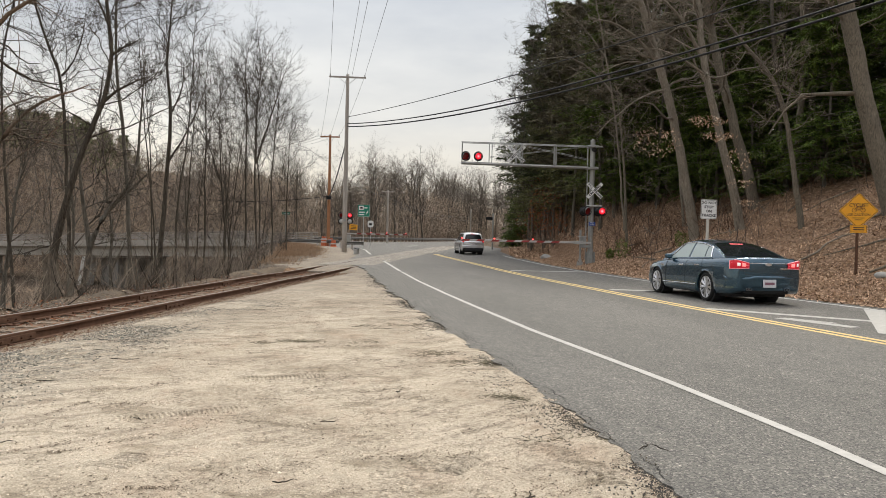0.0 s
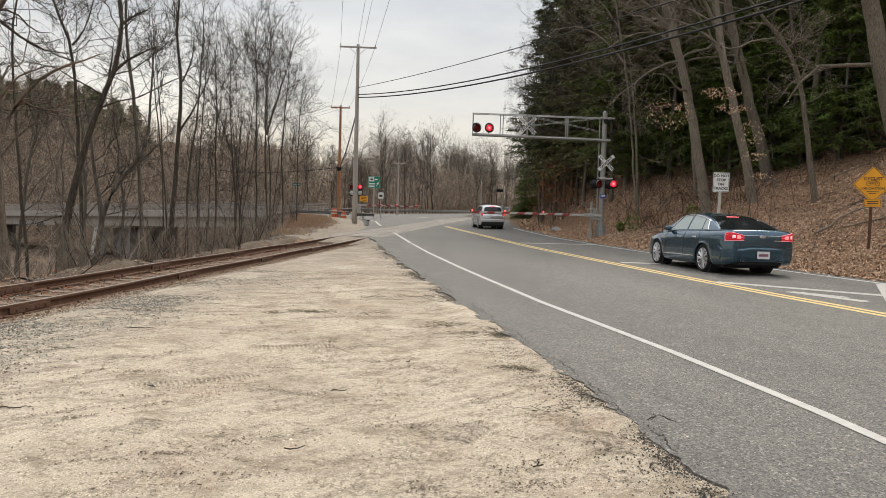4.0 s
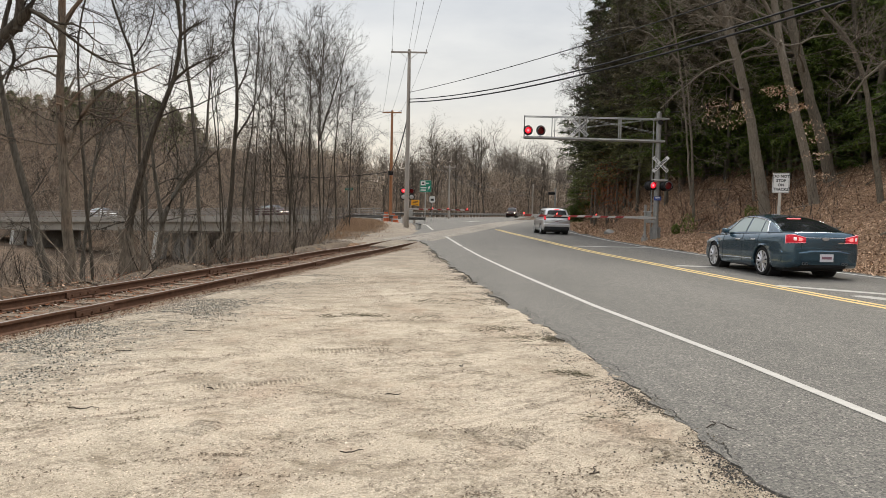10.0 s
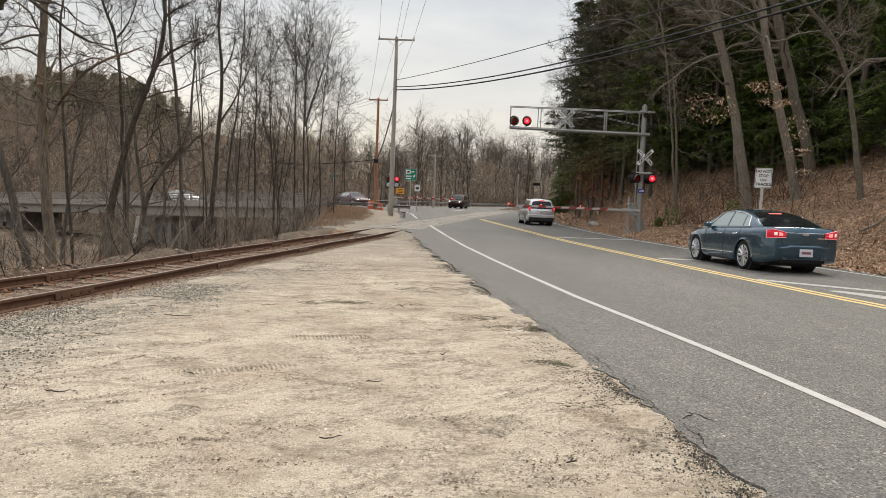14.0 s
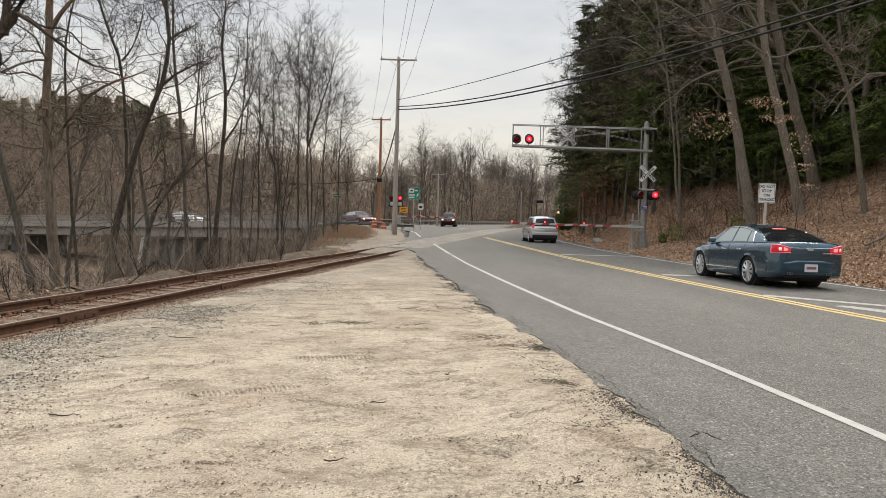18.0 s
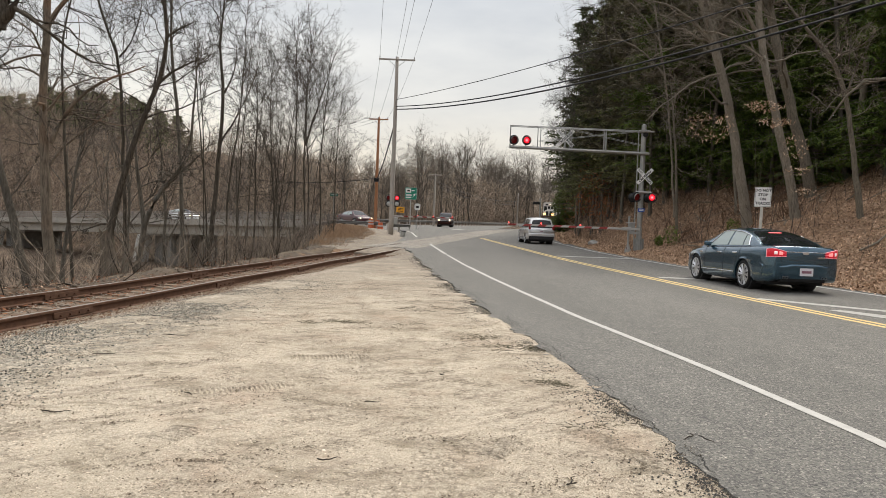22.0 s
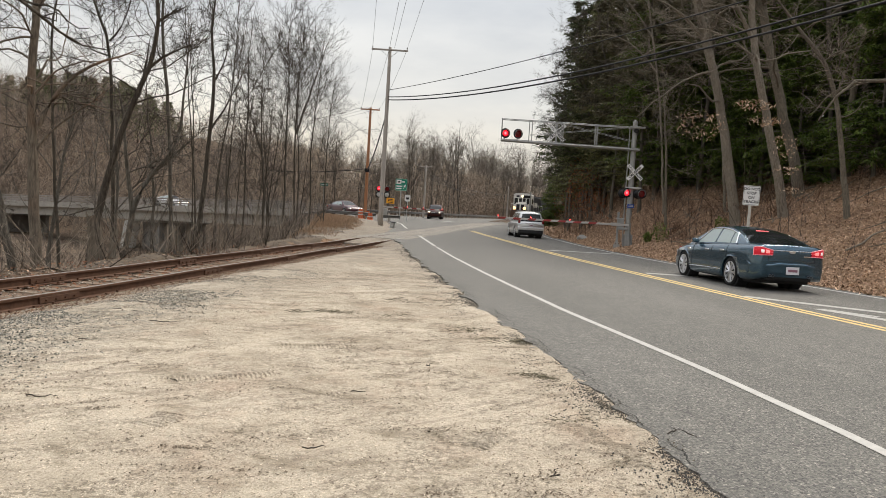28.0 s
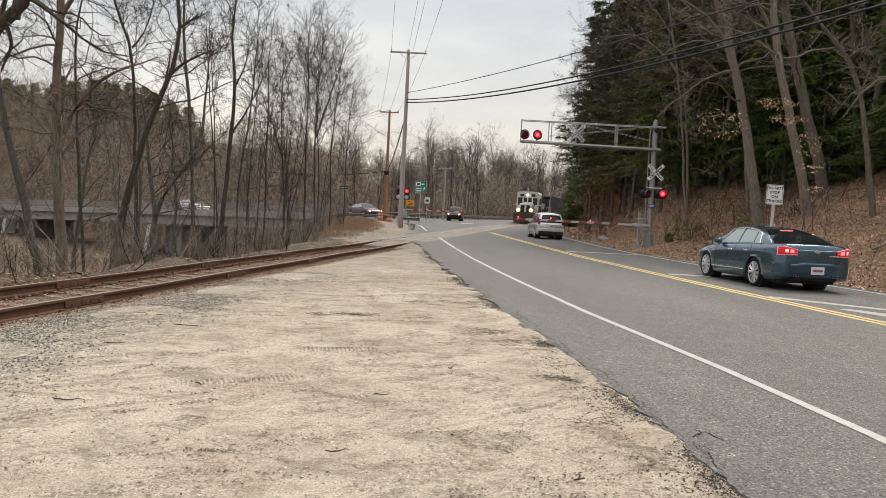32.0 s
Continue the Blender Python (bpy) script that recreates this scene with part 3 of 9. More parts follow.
def hash_noise(x, y):
    return (np.sin(x * 1.3 + np.sin(y * 0.9) * 1.7) + np.sin(y * 1.1 - np.sin(x * 0.7) * 2.1) + 0.6 * np.sin(x * 2.9 + y * 2.3)) / 2.6


def rise(y):
    return 0.50 * smooth(52, 108, y)


def terrain(x, y):
    """Height of the ground."""
    x, y = np.asarray(x, float), np.asarray(y, float)
    z = rise(y) - 0.03
    d = x - HILL_FOOT(y)
    up = np.where(d > 0, 0.27 * np.minimum(d, 3) + 0.46 * np.clip(d - 3, 0, 45) + 0.12 * np.maximum(d - 48, 0), 0)
    # the bank is steeper behind the crossing signal
    z = z + 1.6 * smooth(0.9, 4.4, d) * smooth(39, 46, y) * (1 - smooth(72, 88, y))
    z = z + up + np.where(d > 0.6, 0.16 * hash_noise(x * 0.8, y * 0.8) * np.minimum(d - 0.6, 2) / 2, 0)
    # low verge round the pole, then the bank of the river
    verge = smooth(0.3, 2.6, PAVE_LEFT(y) - x) * smooth(38, 60, y) * (1 - smooth(68, 80, y)) * 0.32
    z = z + verge
    e = DROP(y) - x
    deep = 6.9 - 0.5 * smooth(14, 20, e) - 1.4 * smooth(36, 60, e)
    z = z - np.where(e > 0, np.minimum(0.62 * e * smooth(0, 1.5, e), deep), 0) + np.where(e > 0, 0.12 * hash_noise(x, y), 0)
    # wooded rises far behind
    beyond = (x + 10.5) * 0.556 + (y - 88.5) * 0.83
    z = z + 20 * smooth(-6, -86, x) * smooth(8, 34, beyond) + 4.4 * smooth(6, 20, beyond) * smooth(3, 14, e)
    z = z + smooth(125, 230, y) * smooth(14, -25, x - (TRACK(y) - 26)) * 2.5
    # track bed dips a little beside the rails
    t = np.abs(x - TRACK(y))
    z = z + 0.017 * np.maximum(0, y - 100) * (1 - smooth(2.0, 3.4, t)) * (y < 240)
    z = z - np.where(y < 37, 0.30 * (1 - smooth(1.5 - 0.6 * smooth(32, 34, y), 2.8 - 1.5 * smooth(32, 34, y), t)), 0.0)
    return z


def gz(x, y):
    return float(terrain(x, y))


def grid_lines(stops):
    out = []
    for (a, b, step) in stops:
        out += list(np.arange(a, b, step))
    return np.array(out + [stops[-1][1]])


def make_ground():
    xs = grid_lines([(-1500, -300, 120), (-300, -60, 6), (-60, -14, 1.2), (-14, 24, 0.4), (24, 60, 1.2), (60, 300, 8), (300, 1500, 120)])
    ys = grid_lines([(-1200, -120, 120), (-120, -10, 5), (-10, 70, 0.5), (70, 160, 1.5), (160, 400, 8), (400, 2600, 150)])
    X, Y = np.meshgrid(xs, ys)
    Zz = terrain(X, Y)
    n, m = X.shape
    idx = np.arange(n * m).reshape(n, m)
    q = np.stack([idx[:-1, :-1], idx[:-1, 1:], idx[1:, 1:], idx[1:, :-1]], -1).reshape(-1, 4)
    ob = new("ground", fast_mesh("ground", np.stack([X, Y, Zz], -1).reshape(-1, 3), q, LITTER))
    tagged(ob, "woodland ground covered in brown fallen leaves", "ground", "", "structure")


def strip(name, ys, left, right, z, material, label, kind="structure", category="", cols=2, rough=0.0, skirt=0.0):
    """A sheet between two lines that follows the ground's rise."""
    ys = np.asarray(ys, float)
    L, R = np.array([left(y) for y in ys]), np.array([right(y) for y in ys])
    if rough:
        w = np.array([noise.noise(Vector((0.0, y * 1.6, 3.7))) * 0.6 + noise.noise(Vector((0, y * 5.5, 1.2))) * 0.35 + noise.noise(Vector((0, y * 17, 7.7))) * 0.15 for y in ys])
        L = L + w * rough
    u = np.linspace(0, 1, cols)
    X = L[:, None] + (R - L)[:, None] * u
    Y = np.repeat(ys[:, None], cols, 1)
    Zz = rise(Y) + z
    if skirt:
        X = np.concatenate([X[:, :1] - 0.01, X], 1)
        Y = np.concatenate([Y[:, :1], Y], 1)
        Zz = np.concatenate([Zz[:, :1] - skirt, Zz], 1)
    n, m = X.shape
    idx = np.arange(n * m).reshape(n, m)
    q = np.stack([idx[:-1, :-1], idx[:-1, 1:], idx[1:, 1:], idx[1:, :-1]], -1).reshape(-1, 4)
    ob = new(name, fast_mesh(name, np.stack([X, Y, Zz], -1).reshape(-1, 3), q, material, False))
    return tagged(ob, label, category or name.replace("_", " "), "", kind)


# ---------------------------------------------------------------- ground, road, markings
make_ground()
YS_NEAR = np.concatenate([np.arange(-30, 1, 1.0), np.arange(1, 30, 0.05), np.arange(30, 76, 0.4)])


def sand_z(x, y):
    """Height of the sandy shoulder's surface at arrays x, y."""
    h = np.array([noise.noise(Vector((a * 0.5, b * 0.5, 0))) * 0.022 + noise.noise(Vector((a * 2.4, b * 2.4, 5))) * 0.010 + noise.noise(Vector((a * 9, b * 9, 9))) * 0.0075 for a, b in zip(x, y)])
    return h - 0.150 * (1 - smooth(0.8, 2.2, np.abs(x - TRACK(y)))) + 0.004


def make_gravel():
    """Sandy shoulder between the track and the road, with its own uneven surface."""
    ys = np.concatenate([np.arange(-20, 1.5, 0.5), np.arange(1.5, 12, 0.035), np.arange(12, 20, 0.08), np.arange(20, 78, 0.3)])
    cols = 190
    rows = []
    for y in ys:
        a = float(TRACK(y)) + 0.86 if y < 33 else float(np.interp(y, [-20, 30, 37.5, 60, 72, 78], [TRACK(-20) + 0.86, TRACK(30) + 0.86, -5.6, -7.4, -8.4, -8.8]))
        b = float(PAVE_LEFT(y)) + 0.35
        if y > 30:
            a += noise.noise(Vector((0, y * 0.5, 2.2))) * 0.8 + noise.noise(Vector((0, y * 1.9, 4.2))) * 0.4
        x = np.linspace(a, b, cols)
        h = np.array([noise.noise(Vector((v * 0.5, y * 0.5, 0))) * 0.022 + noise.noise(Vector((v * 2.4, y * 2.4, 5))) * 0.010 + noise.noise(Vector((v * 9, y * 9, 9))) * 0.0075 + noise.noise(Vector((v * 19, y * 19, 4))) * 0.005 for v in x])
        spill = np.array([max(0.0, noise.noise(Vector((v * 1.5, y * 1.5, 12))) + 0.25) for v in x])
        t = np.abs(x - float(TRACK(y)))
        z = h - 0.150 * (1 - smooth(0.8, 2.2, t)) * (1 - smooth(31, 37, y)) + 0.004 - 0.03 * smooth(0.30, 0.0, b - x) + 0.024 * spill * smooth(0.26, 0.36, b - x) * smooth(0.85, 0.4, b - x)
        z = np.maximum(z, terrain(x, np.full(cols, y)) + 0.012 + h * 0.3) if y > 37 else z
        if y < 39:
            z[0] = min(z[0], -0.27)
        rows.append(np.stack([x, np.full(cols, y), z], -1))
    P = np.array(rows)
    n, m = P.shape[:2]
    idx = np.arange(n * m).reshape(n, m)
    q = np.stack([idx[:-1, :-1], idx[:-1, 1:], idx[1:, 1:], idx[1:, :-1]], -1).reshape(-1, 4)
    tagged(new("gravel_shoulder", fast_mesh("gravel_shoulder", P.reshape(-1, 3), q, GRAVEL)), "pale sandy gravel shoulder with tyre tracks and dirt", "shoulder", "", "structure")


make_gravel()


def right_pave(y):
    return float(RIGHT_LINE(y)) + 0.75


strip("road", YS_NEAR, lambda y: float(PAVE_LEFT(y)), right_pave, 0.022, ASPHALT, "worn grey asphalt road with a crumbling edge", "structure", "road", 14, 0.22, 0.05)
FAR_LEFT = spline([(74, -3.0), (80, -9), (84, -13), (96, -13), (100, -5.5), (108, -1.5), (118, 2.2), (130, 6.0), (142, 9.5), (160, 13.5), (185, 20), (200, 27), (215, 34), (240, 46)])
FAR_RIGHT = spline([(74, 11.6), (84, 13.2), (95, 13.2), (108, 11), (118, 11.6), (142, 16.3), (160, 19.8), (185, 25.5), (200, 31), (215, 37.5), (240, 50)])
strip("road", np.arange(75.5, 240, 0.75), lambda y: float(FAR_LEFT(y)), lambda y: float(FAR_RIGHT(y)), 0.018, ASPHALT, "far bend of the grey asphalt road", "structure", "road", 10)
# pale worn asphalt between and beside the rails where they cross the road
for lo, hi in ((-1.45, -0.80), (-0.64, 0.64), (0.80, 1.35)):
    strip("crossing_surface", np.arange(37.0, 92, 0.5), lambda y, o=lo: float(TRACK(y)) + o, lambda y, o=hi: float(TRACK(y)) + o, 0.027, CROSSING, "pale worn strip of the level crossing", "structure", "crossing", 3, 0.06)


def line_mark(name, line, off, width, y0, y1, material, label, step=0.25, z=0.0275):
    strip(name, np.arange(y0, y1, step), lambda y: float(line(y)) + off - width / 2, lambda y: float(line(y)) + off + width / 2, z, material, label, "structure", "road marking", 2)


line_mark("edge_line", EDGE_LINE, 0, 0.112, -30, 31.2, PAINT_WHITE, "white painted edge line")
line_mark("edge_line", EDGE_LINE, 0.0, 0.15, 31.6, 43.6, PAINT_WHITE, "short white edge line by the crossing")
line_mark("centre_line", YELLOW, -0.125, 0.14, -30, 62, PAINT_YELLOW, "yellow line of a double centre line")
line_mark("centre_line", YELLOW, 0.125, 0.14, -30, 62, PAINT_YELLOW, "yellow line of a double centre line")
line_mark("edge_line", RIGHT_LINE, 0, 0.15, -30, 62, worn("faded_road_paint", (0.50, 0.49, 0.465), 0.8, 0, 0.25, 8.0), "faded white edge line beside the bank")
line_mark("edge_line", spline([(57, -0.9), (63, -1.25), (69, -1.6), (73, -2.2)]), 0, 0.16, 57, 73, PAINT_WHITE, "white line that bends off beyond the crossing", 0.5, 0.045)


def bar_mark(a, b, width, label, z=0.0285):
    """A painted bar across the lane."""
    a, b = Vector(a), Vector(b)
    n = (b - a).normalized().cross(Vector((0, 0, 1))) * (width / 2)
    k = 8
    vs, fs = [], []
    for i in range(k + 1):
        p = a.lerp(b, i / k)
        for s in (-1, 1):
            q = p + n * s
            vs.append((q.x, q.y, rise(q.y) + z))
    for i in range(k):
        fs.append((2 * i, 2 * i + 1, 2 * i + 3, 2 * i + 2))
    tagged(new("road_marking", mesh_of("road_marking", vs, fs, PAINT_WHITE)), label, "road marking", "", "structure")


bar_mark((5.85, 34.25, 0), (9.25, 34.4, 0), 0.5, "white stop line before the crossing gate")
bar_mark((6.85, 22.3, 0), (10.75, 21.85, 0), 0.45, "white bar of a railway advance marking")
bar_mark((7.25, 16.45, 0), (12.4, 11.8, 0), 0.34, "white stroke of a painted cross")
bar_mark((11.45, 16.8, 0), (8.6, 12.1, 0), 0.42, "white stroke of a painted cross", 0.0325)
bar_mark((7.95, 14.6, 0), (8.6, 13.1, 0), 0.30, "white stroke of a painted letter")
bar_mark((8.1, 14.5, 0), (8.62, 13.7, 0), 0.16, "white stroke of a painted letter", 0.0325)
bar_mark((3.9, 88.0, 0), (2.6, 84.5, 0), 0.5, "small white arrow beyond the crossing", 0.04)


# ---------------------------------------------------------------- railway track
def track_point(y, off):
    """Point beside the track's centre line and the way along it."""
    x, x2 = float(TRACK(y)), float(TRACK(y + 0.5))
    d = Vector((x2 - x, 0.5, 0)).normalized()
    return Vector((x, y, 0)) + Vector((d.y, -d.x, 0)) * off, d


RAIL_TOP = -0.005


def rail_z(y):
    return RAIL_TOP + 0.035 * float(smooth(30, 40, y)) + float(rise(y)) + 0.017 * max(0.0, y - 100)


def make_rails():
    prof = [(-0.065, -0.165), (0.065, -0.165), (0.065, -0.148), (0.013, -0.135), (0.010, -0.045), (0.035, -0.036), (0.036, -0.008), (0.028, 0.0), (-0.028, 0.0), (-0.036, -0.008), (-0.035, -0.036), (-0.010, -0.045), (-0.013, -0.135), (-0.065, -0.148)]
    for off in (0.7525, -0.7525):
        ys = np.concatenate([np.arange(-40, 0, 4), np.arange(0, 60, 0.5), np.arange(60, 200, 2)])
        vs, fs = [], []
        for y in ys:
            p, d = track_point(y, off)
            r = Vector((d.y, -d.x, 0))
            wob = 0.006 * math.sin(y * 0.8 + off)
            vs += [tuple(p + r * a + Vector((0, 0, rail_z(y) + b + wob))) for a, b in prof]
        k = len(prof)
        for i in range(len(ys) - 1):
            for j in range(k):
                fs.append((i * k + j, i * k + (j + 1) % k, (i + 1) * k + (j + 1) % k, (i + 1) * k + j))
        me = mesh_of("rail", vs, fs, RUST)
        me.materials.append(RUST_TOP)
        for i, f in enumerate(me.polygons):
            f.material_index = 1 if i % k == 7 else 0
        rail = tagged(new("rail", me), "rusty brown steel running rail", "rail", "rails of the track")
        # joint bars bolted across the rail ends
        for y in (10.6, 15.9, 21.2, 26.5):
            y2 = y + (0.7 if off > 0 else 2.6)
            p, d = track_point(y2, off)
            turn = Matrix(((d.y, d.x, 0), (-d.x, d.y, 0), (0, 0, 1))).to_4x4()
            for s in (-1, 1):
                bm = boxed(s * 0.028 - 0.014, s * 0.028 + 0.014, -0.46, 0.46, -0.135, -0.042, 0.006)
                bar = part("joint_bar", bm, RUST, rail, "", Matrix.Translation(p + Vector((0, 0, rail_z(y2)))) @ turn)
                for j in range(4):
                    part("bolt", rodded((s * 0.035, -0.33 + j * 0.22, -0.09), (s * 0.07, -0.33 + j * 0.22, -0.09), 0.016, n=6), RUST, bar)
    # wooden ties, a plate under each rail
    tie = boxed(-1.3, 1.3, -0.115, 0.115, -0.175, 0.0, 0.012)
    bmesh.ops.subdivide_edges(tie, edges=[e for e in tie.edges if abs((e.verts[0].co - e.verts[1].co).x) > 1], cuts=6)
    for v in tie.verts:
        v.co.z += 0.008 * noise.noise(v.co * 3) - 0.004
        v.co.y += 0.012 * noise.noise(v.co * 2 + Vector((5, 0, 0)))
    tie_me = bm_mesh(tie, "tie", TIE)
    plate_me = bm_mesh(boxed(-0.17, 0.17, -0.09, 0.09, -0.004, 0.016, 0.004), "tie_plate", RUST)
    spike_me = bm_mesh(boxed(-0.018, 0.018, -0.016, 0.016, 0.0, 0.045, 0.004), "spike", RUST)
    rng = random.Random(4)
    for i in range(66):
        y = -4 + i * 0.56 + rng.uniform(-0.05, 0.05)
        p, d = track_point(y, rng.uniform(-0.06, 0.06))
        ang = math.degrees(math.atan2(-d.x, d.y)) + rng.uniform(-1.6, 1.6)
        ob = tagged(new("tie", tie_me), "weathered grey-brown wooden railway tie", "railway tie", "ties of the track")
        ob.matrix_basis = pose(p.x, p.y, -0.185 + rng.uniform(-0.008, 0.006), 0, rng.uniform(-0.4, 0.4), ang)
        for s in (-1, 1):
            part("tie_plate", plate_me, RUST, ob, "rusty steel tie plate", pose(s * 0.7525, 0, 0.0))
            for sx in (-0.11, 0.11):
                part("spike", spike_me, RUST, ob, "", pose(s * 0.7525 + sx, rng.choice((-0.05, 0.05)), 0.012))


make_rails()


def scatter_mesh(name, pos, size, material, kind, seed, flat=False, label="", category=""):
    """Many small pieces in one mesh: 'stone' octahedra or 'leaf' folded quads."""
    rng = np.random.default_rng(seed)
    pos = np.asarray(pos, float)
    n = len(pos)
    size = np.asarray(size, float)
    if kind == "stone":
        base = np.array([(1, 0, 0), (-1, 0, 0), (0, 1, 0), (0, -1, 0), (0, 0, 0.75), (0, 0, -0.6)], float)
        fac = np.array([(0, 2, 4), (2, 1, 4), (1, 3, 4), (3, 0, 4), (2, 0, 5), (1, 2, 5), (3, 1, 5), (0, 3, 5)])
        jit = rng.uniform(0.6, 1.35, (n, 6, 1))
    else:
        base = np.array([(-1, 0, 0.18), (0, -0.45, 0), (1, 0, 0.22), (0, 0.45, 0.10)], float)
        fac = np.array([(0, 1, 3), (1, 2, 3)])
        jit = rng.uniform(0.75, 1.25, (n, 4, 1))
    a = rng.uniform(0, 2 * np.pi, n)
    tilt = rng.normal(0, 0.2 if flat else 0.45, (n, 2))
    ca, sa = np.cos(a), np.sin(a)
    v = base[None] * jit * size[:, None, None]
    x = v[..., 0] * ca[:, None] - v[..., 1] * sa[:, None]
    y = v[..., 0] * sa[:, None] + v[..., 1] * ca[:, None]
    if kind == "stone":
        tilt = tilt * 0.0
    z = v[..., 2] + x * np.tan(np.clip(tilt[:, :1], -1.2, 1.2)) + y * np.tan(np.clip(tilt[:, 1:], -1.2, 1.2))
    V = np.stack([x, y, z], -1) + pos[:, None]
    F = fac[None] + (np.arange(n) * len(base))[:, None, None]
    ob = new(name, fast_mesh(name, V.reshape(-1, 3), F.reshape(-1, 3), material, False))
    return tagged(ob, label, category, "", "stuff") if label else ob


def make_ballast():
    rng = np.random.default_rng(11)
    n = 12000
    y = rng.uniform(0, 38, n)
    off = rng.uniform(-2.3, 1.25, n)
    x = TRACK(y) + off
    z = np.where(off < 0.9, -0.20 + rng.uniform(0, 0.03, n), -0.15)
    scatter_mesh("ballast", np.stack([x, y, z], -1), rng.uniform(0.008, 0.026, n), STONE, "stone", 3, label="grey-brown ballast stones round the track", category="ballast")
    strip("track_bed", np.arange(-40, 37, 0.5), lambda v: float(TRACK(v)) - 1.9, lambda v: float(TRACK(v)) + 1.3, -0.205, BALLAST, "dark cinder and stone track bed", "structure", "track bed", 4)
    # loose stones on the shoulder
    m = 34000
    y = 1.8 + 18 * rng.uniform(0, 1, m) ** 1.5
    u = rng.uniform(0, 1, m) ** 1.5
    x = TRACK(y) + 1.3 + u * (PAVE_LEFT(y) - TRACK(y) - 1.2)
    scatter_mesh("loose_stones", np.stack([x, y, sand_z(x, y) + 0.001], -1), rng.uniform(0.002, 0.0085, m) * np.where(rng.uniform(0, 1, m) > 0.985, 2.0, 1), SAND_STONE, "stone", 5, label="small loose stones on the sandy shoulder", category="stones")
    # a band of dark ballast pushed out over the sand
    m = 24000
    y = 3 + 14 * rng.uniform(0, 1, m) ** 1.3
    y = y[(y < 12) | (rng.uniform(0, 1, m) < 0.35)]
    m = len(y)
    off = 2.15 + rng.normal(0, 0.50, m) + 0.35 * np.sin(y * 1.3)
    x = TRACK(y) + off
    keep = (np.sin(x * 3.1 + y * 1.7) + np.sin(y * 2.3 - x * 1.9) > -0.5) & (off > 1.05)
    x, y = x[keep], y[keep]
    dark = Mat("dark_ballast", 0.95)
    dark.color(dark.ramp(dark.island(), (0.0, (0.04, 0.04, 0.034)), (0.6, (0.17, 0.162, 0.135)), (1.0, (0.40, 0.375, 0.32))))
    scatter_mesh("spilled_ballast", np.stack([x, y, sand_z(x, y) + 0.002], -1), rng.uniform(0.004, 0.015, len(x)), dark.m, "stone", 8, label="dark grey stones spilled over the sand beside the track", category="stones")
    # rusty grit at the foot of the near rail
    m = 7000
    y = rng.uniform(2, 34, m)
    off = 0.86 + np.abs(rng.normal(0, 0.32, m))
    x = TRACK(y) + off
    scatter_mesh("rusty_grit", np.stack([x, y, sand_z(x, y) + 0.004], -1), rng.uniform(0.005, 0.018, m), m_leaf("rusty_grit", (0.06, 0.036, 0.024), (0.27, 0.175, 0.115), 0.95), "stone", 12, label="rusty brown grit along the rail", category="stones")
    # broken asphalt crumbs along the edge of the road
    m = 15000
    y = 2.5 + 26 * rng.uniform(0, 1, m) ** 1.6
    x = PAVE_LEFT(y) + rng.normal(-0.05, 0.06, m) - np.where(rng.uniform(0, 1, m) < 0.4, np.abs(rng.normal(0, 0.20, m)), 0)
    scatter_mesh("asphalt_crumbs", np.stack([x, y, np.maximum(sand_z(x, y) + 0.003, 0.008)], -1), rng.uniform(0.002, 0.010, m), m_asphalt("broken_asphalt", 0.6), "stone", 6, label="dark crumbs of broken asphalt at the road's edge", category="rubble")


make_ballast()


def bank_edge(y):
    """Edge of the stony bank towards the track, then towards the sandy shoulder."""
    wob = noise.noise(Vector((3.1, y * 0.35, 0))) * 0.7 + noise.noise(Vector((5.7, y * 1.6, 0))) * 0.25
    return float(np.interp(y, [16, 34, 37, 44, 56, 66, 74], [TRACK(16) - 1.75, TRACK(34) - 1.75, -4.7, -4.2, -4.5, -6.2, -8.0])) + (wob if y > 36 else 0.15 * wob)


